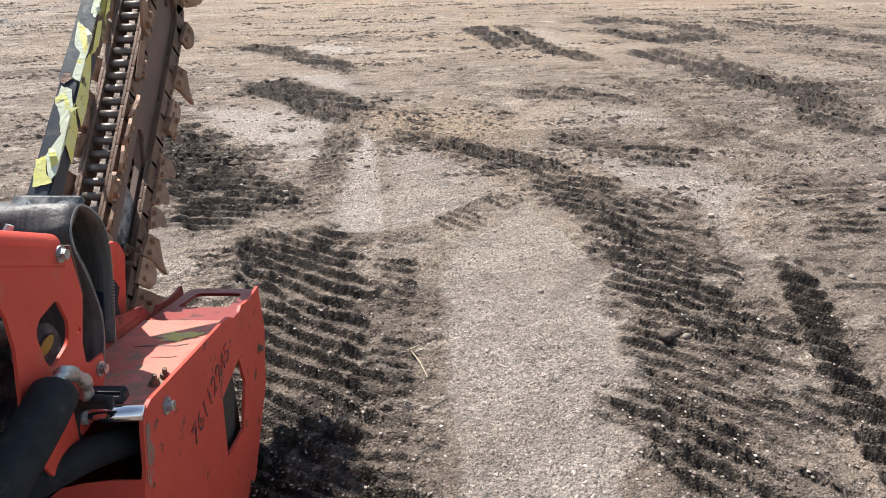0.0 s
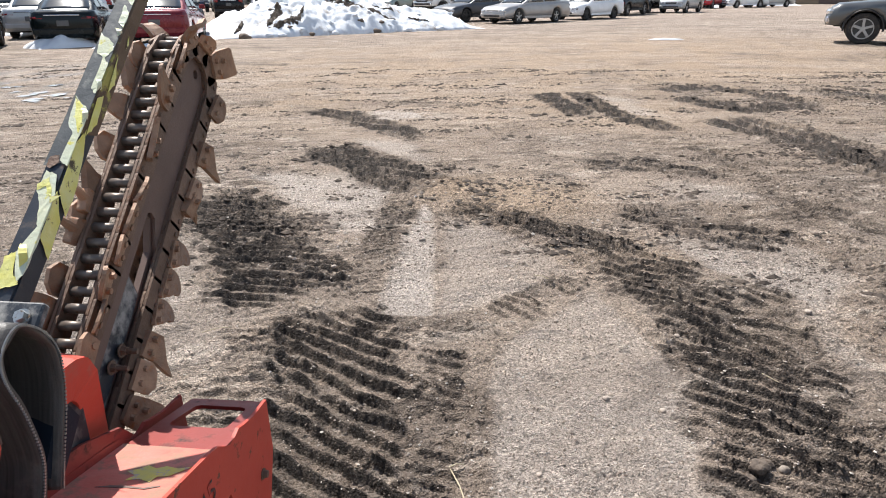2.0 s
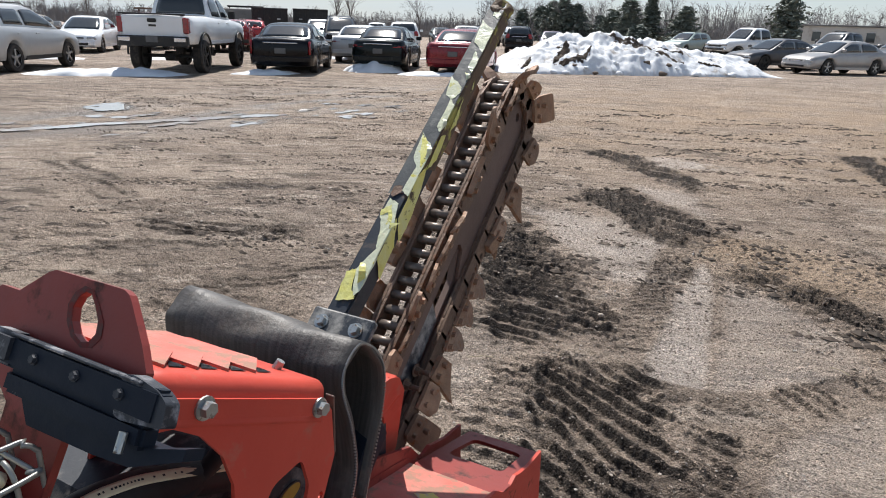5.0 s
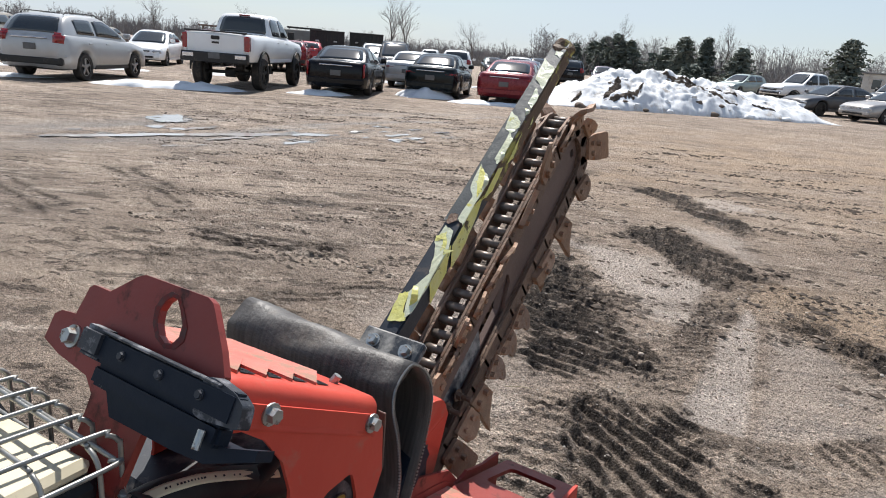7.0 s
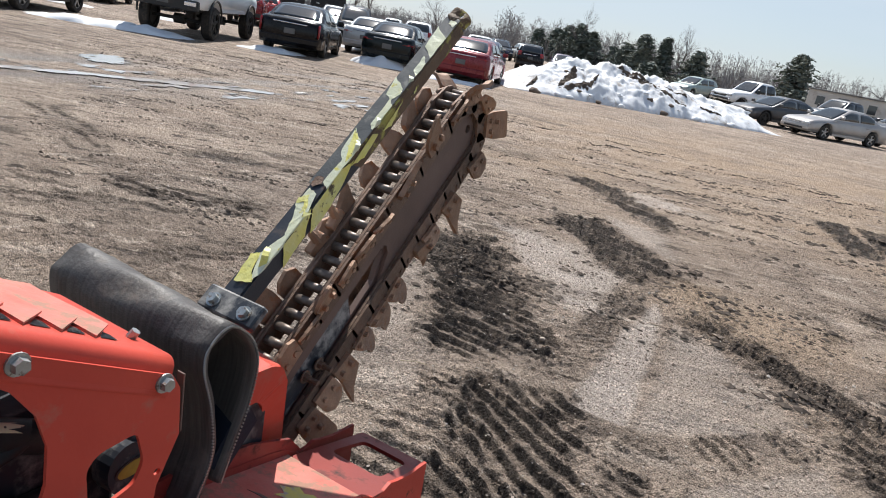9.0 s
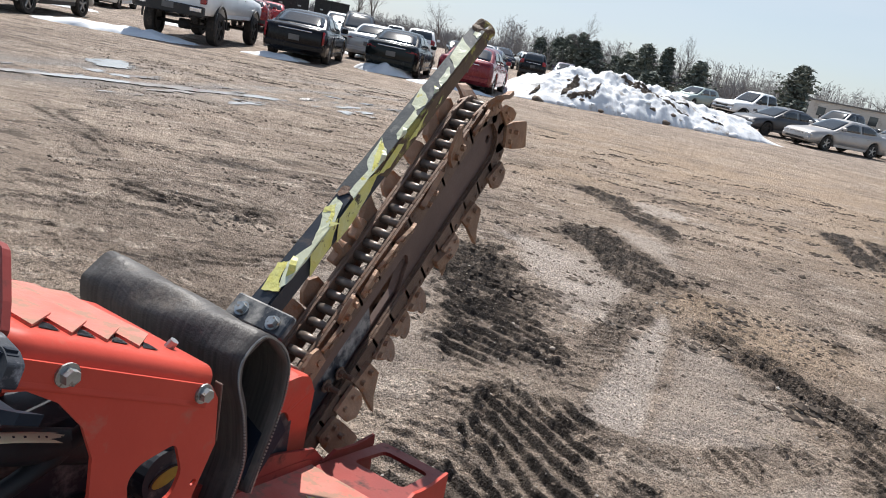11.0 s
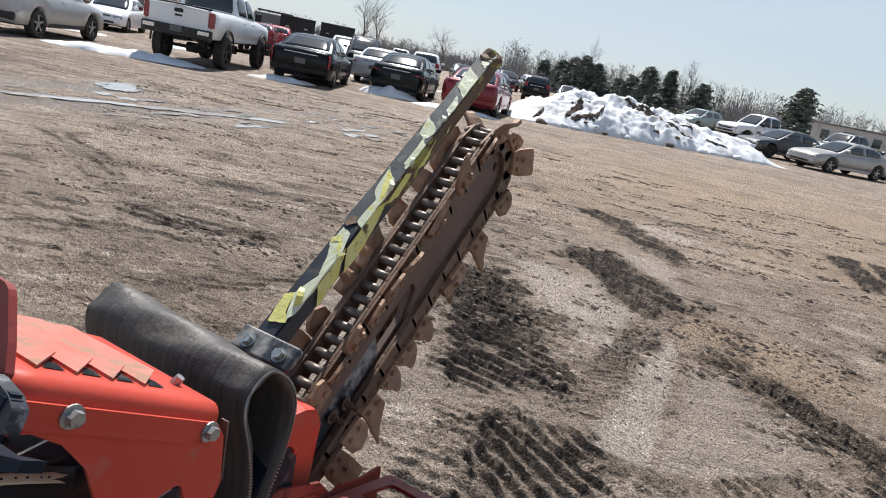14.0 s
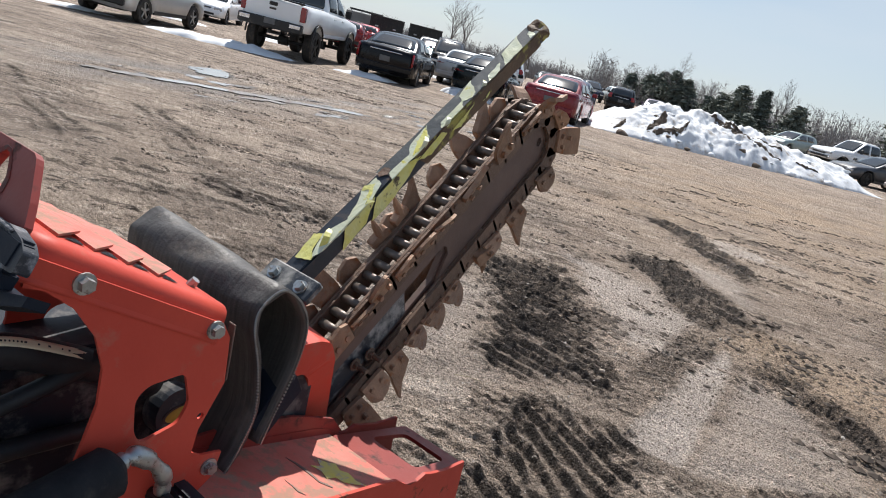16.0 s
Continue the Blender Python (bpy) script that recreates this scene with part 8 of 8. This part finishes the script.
part("roof", add_box(bmesh.new(), (26.8, 9.8, 0.25), Matrix.Translation((0, 0, 3.72)), 0.05), GREYPANEL, root)
for x in (-9.0, -3.0, 3.0, 9.0):
    part("roller_door", add_box(bmesh.new(), (3.0, 0.10, 2.8), Matrix.Translation((x, -4.52, 1.4)), 0.02), RUST_PLATE, root)

root = thing("utility_pole", Matrix.Translation((10.3, 110.0, ground_height(10.3, 110.0))), "weathered timber utility pole with a crossarm", "pole")
part("post", add_rod(bmesh.new(), (0, 0, -0.3), (0, 0, 7.2), 0.14, 0.10, 10), BARK, root)
part("crossarm", add_box(bmesh.new(), (2.2, 0.10, 0.12), Matrix.Translation((0, 0, 6.8)), 0.01), BARK, root)

# ---- loose stones and straws near the machine ----
STONE = surface("loose_stone", (0.40, 0.34, 0.28), (0.24, 0.19, 0.155), 30, (0.7, 0.9), bump=0.3, bscale=150, spread=0.4)


def pebble_material():
    m = bpy.data.materials.new("pebbles")
    m.use_nodes = True
    nt = m.node_tree
    p = nt.nodes["Principled BSDF"]
    g = nt.nodes.new("ShaderNodeNewGeometry")
    r = nt.nodes.new("ShaderNodeValToRGB")
    for pos, col in ((0.0, (0.17, 0.132, 0.104, 1)), (0.30, (0.29, 0.232, 0.188, 1)), (0.7, (0.42, 0.352, 0.295, 1)), (1.0, (0.64, 0.575, 0.51, 1))):
        e = r.color_ramp.elements.new(pos) if pos not in (0.0, 1.0) else r.color_ramp.elements[0 if pos == 0.0 else -1]
        e.color = col
    nt.links.new(g.outputs["Random Per Island"], r.inputs["Fac"])
    nt.links.new(r.outputs["Color"], p.inputs["Base Color"])
    p.inputs["Roughness"].default_value = 0.9
    return m


PEBBLE = pebble_material()
CRUMB = surface("soil_crumbs", (0.34, 0.268, 0.208), (0.20, 0.156, 0.122), 3, (0.85, 0.95), bump=0.0)
CLOD = surface("damp_soil_clods", (0.135, 0.102, 0.078), (0.075, 0.057, 0.045), 3, (0.8, 0.95), bump=0.0)
rp_ = np.random.default_rng(12)
ico = bmesh.new()
for q in ((0, 0, 1), (1, 0, 0), (0, 1, 0), (-1, 0, 0), (0, -1, 0), (0, 0, -1)):
    ico.verts.new(q)
ico.verts.ensure_lookup_table()
for q in range(4):
    ico.faces.new([ico.verts[k] for k in (0, 1 + q, 1 + (q + 1) % 4)])
    ico.faces.new([ico.verts[k] for k in (5, 1 + (q + 1) % 4, 1 + q)])
ico.verts.index_update()
iv = np.array([v.co[:] for v in ico.verts])
fi = np.array([[v.index for v in f.verts] for f in ico.faces])
ico.free()


def scatter(name, count, xr, yr, sizes, pale_bias, material, label, flat=0.6, power=2.5):
    """Many small stones in one mesh, thicker on pale gravel where asked."""
    vs, fs, k = [], [], 0
    while k < count:
        x, y = rp_.uniform(*xr), yr[0] + (yr[1] - yr[0]) * rp_.random() ** 1.5
        i, j = int(np.searchsorted(gy, y)), int(np.searchsorted(gx, x))
        want = 1 - pale_bias + pale_bias * min(1.0, PAL[i, j]) if pale_bias >= 0 else 0.006 + WET_SHADE[i, j] ** 1.5
        if rp_.random() > want:
            continue
        s = sizes[0] + (sizes[1] - sizes[0]) * rp_.random() ** power
        a = rp_.uniform(0, 6.28)
        w = iv * (1 + rp_.uniform(-0.35, 0.35, iv.shape)) * s * np.array([1, rp_.uniform(0.6, 1), flat])
        w = np.stack([w[:, 0] * math.cos(a) - w[:, 1] * math.sin(a) + x, w[:, 0] * math.sin(a) + w[:, 1] * math.cos(a) + y, w[:, 2] + HZ[i, j] + s * flat * 0.35], -1)
        vs.append(w)
        fs.append(fi + k * len(iv))
        k += 1
    me = bpy.data.meshes.new(name)
    me.from_pydata(np.concatenate(vs).tolist(), [], np.concatenate(fs).tolist())
    me.materials.append(material)
    return tagged(new(name, me), label, "gravel", kind="stuff")


scatter("gravel", 25000, (-1.9, 2.4), (1.35, 4.6), (0.0018, 0.0075), 0.60, PEBBLE, "fine loose gravel and grit on the dirt")
scatter("soil_crumbs", 20000, (-2.2, 2.8), (1.35, 5.6), (0.0018, 0.0068), 0.0, CRUMB, "crumbs of brown soil thrown up by tracks", 0.8)
scatter("far_gravel", 7000, (-9, 7), (4.0, 13), (0.004, 0.016), 0.0, PEBBLE, "scattered stones and crumbs over the lot", 0.6, 3.0)
scatter("track_clods", 7000, (-2.6, 4.5), (1.35, 9), (0.002, 0.011), -1.0, CLOD, "dark crumbled clods along the wet tracks", 0.75, 2.6)


scatter("far_clods", 14000, (-3.5, 7.5), (4.5, 13.5), (0.004, 0.015), -1.0, CLOD, "dark crumbled clods in the far wet tracks", 0.6, 2.6)


def crumb_lines(count, seed):
    """Broken lines of crumbs left by sweeping wheels, on wide arcs over the lot."""
    rng = np.random.default_rng(seed)
    vs, fs, k = [], [], 0
    for _ in range(count):
        x0, y0 = rng.uniform(-13, 9), 3.6 + 11 * rng.random() ** 1.2
        if abs(x0) > y0 * 1.3 + 1:
            continue
        r, a = math.hypot(x0 - 8, y0 + 18), math.atan2(x0 - 8, y0 + 18)
        big = rng.uniform(0.006, 0.026)
        drift = rng.normal(0, 0.10)
        for s in np.arange(0, rng.uniform(0.2, 1.4), 0.016):
            if rng.random() < 0.35 + 0.4 * math.sin(s * 11 + a * 50):
                continue
            q = r + drift * s + 0.05 * math.sin(s * 7 + r * 9) + rng.normal(0, 0.055)
            b = a + (s + rng.normal(0, 0.01)) / r
            x, y = 8 + q * math.sin(b), -18 + q * math.cos(b)
            size = big * (0.25 + 1.1 * rng.random() ** 2.2)
            w = iv * (1 + rng.uniform(-0.35, 0.35, iv.shape)) * size * np.array([1.5, 0.9, 0.55])
            vs.append(w + np.array([x, y, ground_height(x, y) + size * 0.15]))
            fs.append(fi + k * len(iv))
            k += 1
    me = bpy.data.meshes.new("crumb_line")
    me.from_pydata(np.concatenate(vs).tolist(), [], np.concatenate(fs).tolist())
    me.materials.append(LINE_SOIL)
    return tagged(new("crumb_line", me), "broken lines of soil crumbs swept over the lot", "soil crumbs", kind="stuff")


LINE_SOIL = surface("swept_soil", (0.13, 0.098, 0.075), (0.060, 0.046, 0.036), 1.3, (0.8, 0.95), bump=0.0, c=(0.34, 0.27, 0.21), cut=(0.55, 0.62), cscale=2.5)
crumb_lines(800, 77)

rs = random.Random(3)
for x, y, s in ((0.988, 2.407, 0.018), (0.462, 2.771, 0.014), (0.661, 2.705, 0.013), (-0.486, 4.467, 0.020), (0.36, 2.05, 0.012), (0.20, 2.30, 0.010), (0.60, 2.10, 0.012), (-0.02, 1.95, 0.011),
                (0.83, 3.3, 0.014), (1.5, 3.6, 0.016), (0.3, 3.4, 0.012), (0.1, 2.6, 0.012), (1.9, 2.9, 0.016), (-0.9, 3.9, 0.016)):
    bm = bmesh.new()
    bmesh.ops.create_icosphere(bm, subdivisions=2, radius=s)
    for v in bm.verts:
        v.co *= 1 + 0.45 * noise.noise(v.co / s * 0.9 + Vector((x * 9, y * 7, 0)))
        v.co.z *= 0.65
    o = part("stone", bm, STONE, None, smooth=True)
    o.location = (x, y, ground_height(x, y) + s * 0.3)
    tagged(o, "pale grey-tan stone lying on gravel", "stone", "single stones")
for x, y, s in ((0.90, 2.38, 0.030), (0.94, 2.43, 0.022), (0.86, 2.34, 0.020), (-0.30, 2.1, 0.018), (-0.22, 2.25, 0.016), (-0.15, 1.95, 0.018), (-0.28, 1.85, 0.020), (-0.35, 2.45, 0.016)):
    bm = bmesh.new()
    bmesh.ops.create_icosphere(bm, subdivisions=3, radius=s)
    for v in bm.verts:
        v.co *= 1 + 0.55 * noise.noise(v.co / s * 1.3 + Vector((x * 9, y * 7, 2)))
        v.co.z *= 0.7
    o = part("clod", bm, CLOD, None)
    o.location = (x, y, ground_height(x, y) + s * 0.25)
    tagged(o, "dark clod of damp soil", "clod", "clods of soil")
STRAW = surface("dry_straw", (0.55, 0.47, 0.32), (0.44, 0.36, 0.24), 40, (0.6, 0.8), bump=0.0)
for pts in ([(-0.09, 2.275), (-0.045, 2.31)], [(-0.085, 2.28), (-0.02, 2.12)], [(1.15, 2.95), (1.05, 3.02)], [(-1.3, 3.1), (-1.2, 3.18)], [(0.2, 3.9), (0.28, 3.86)]):
    bm = bmesh.new()
    a, b = pts
    za, zb = ground_height(*a) + 0.012, ground_height(*b) + 0.012
    add_pipe(bm, [(a[0], a[1], za), ((a[0] + b[0]) / 2 + 0.004, (a[1] + b[1]) / 2, max(za, zb) + 0.004), (b[0], b[1], zb)], 0.0022, 6)
    o = part("straw", bm, STRAW, None)
    tagged(o, "dry pale straw lying on the dirt", "straw", "straws")
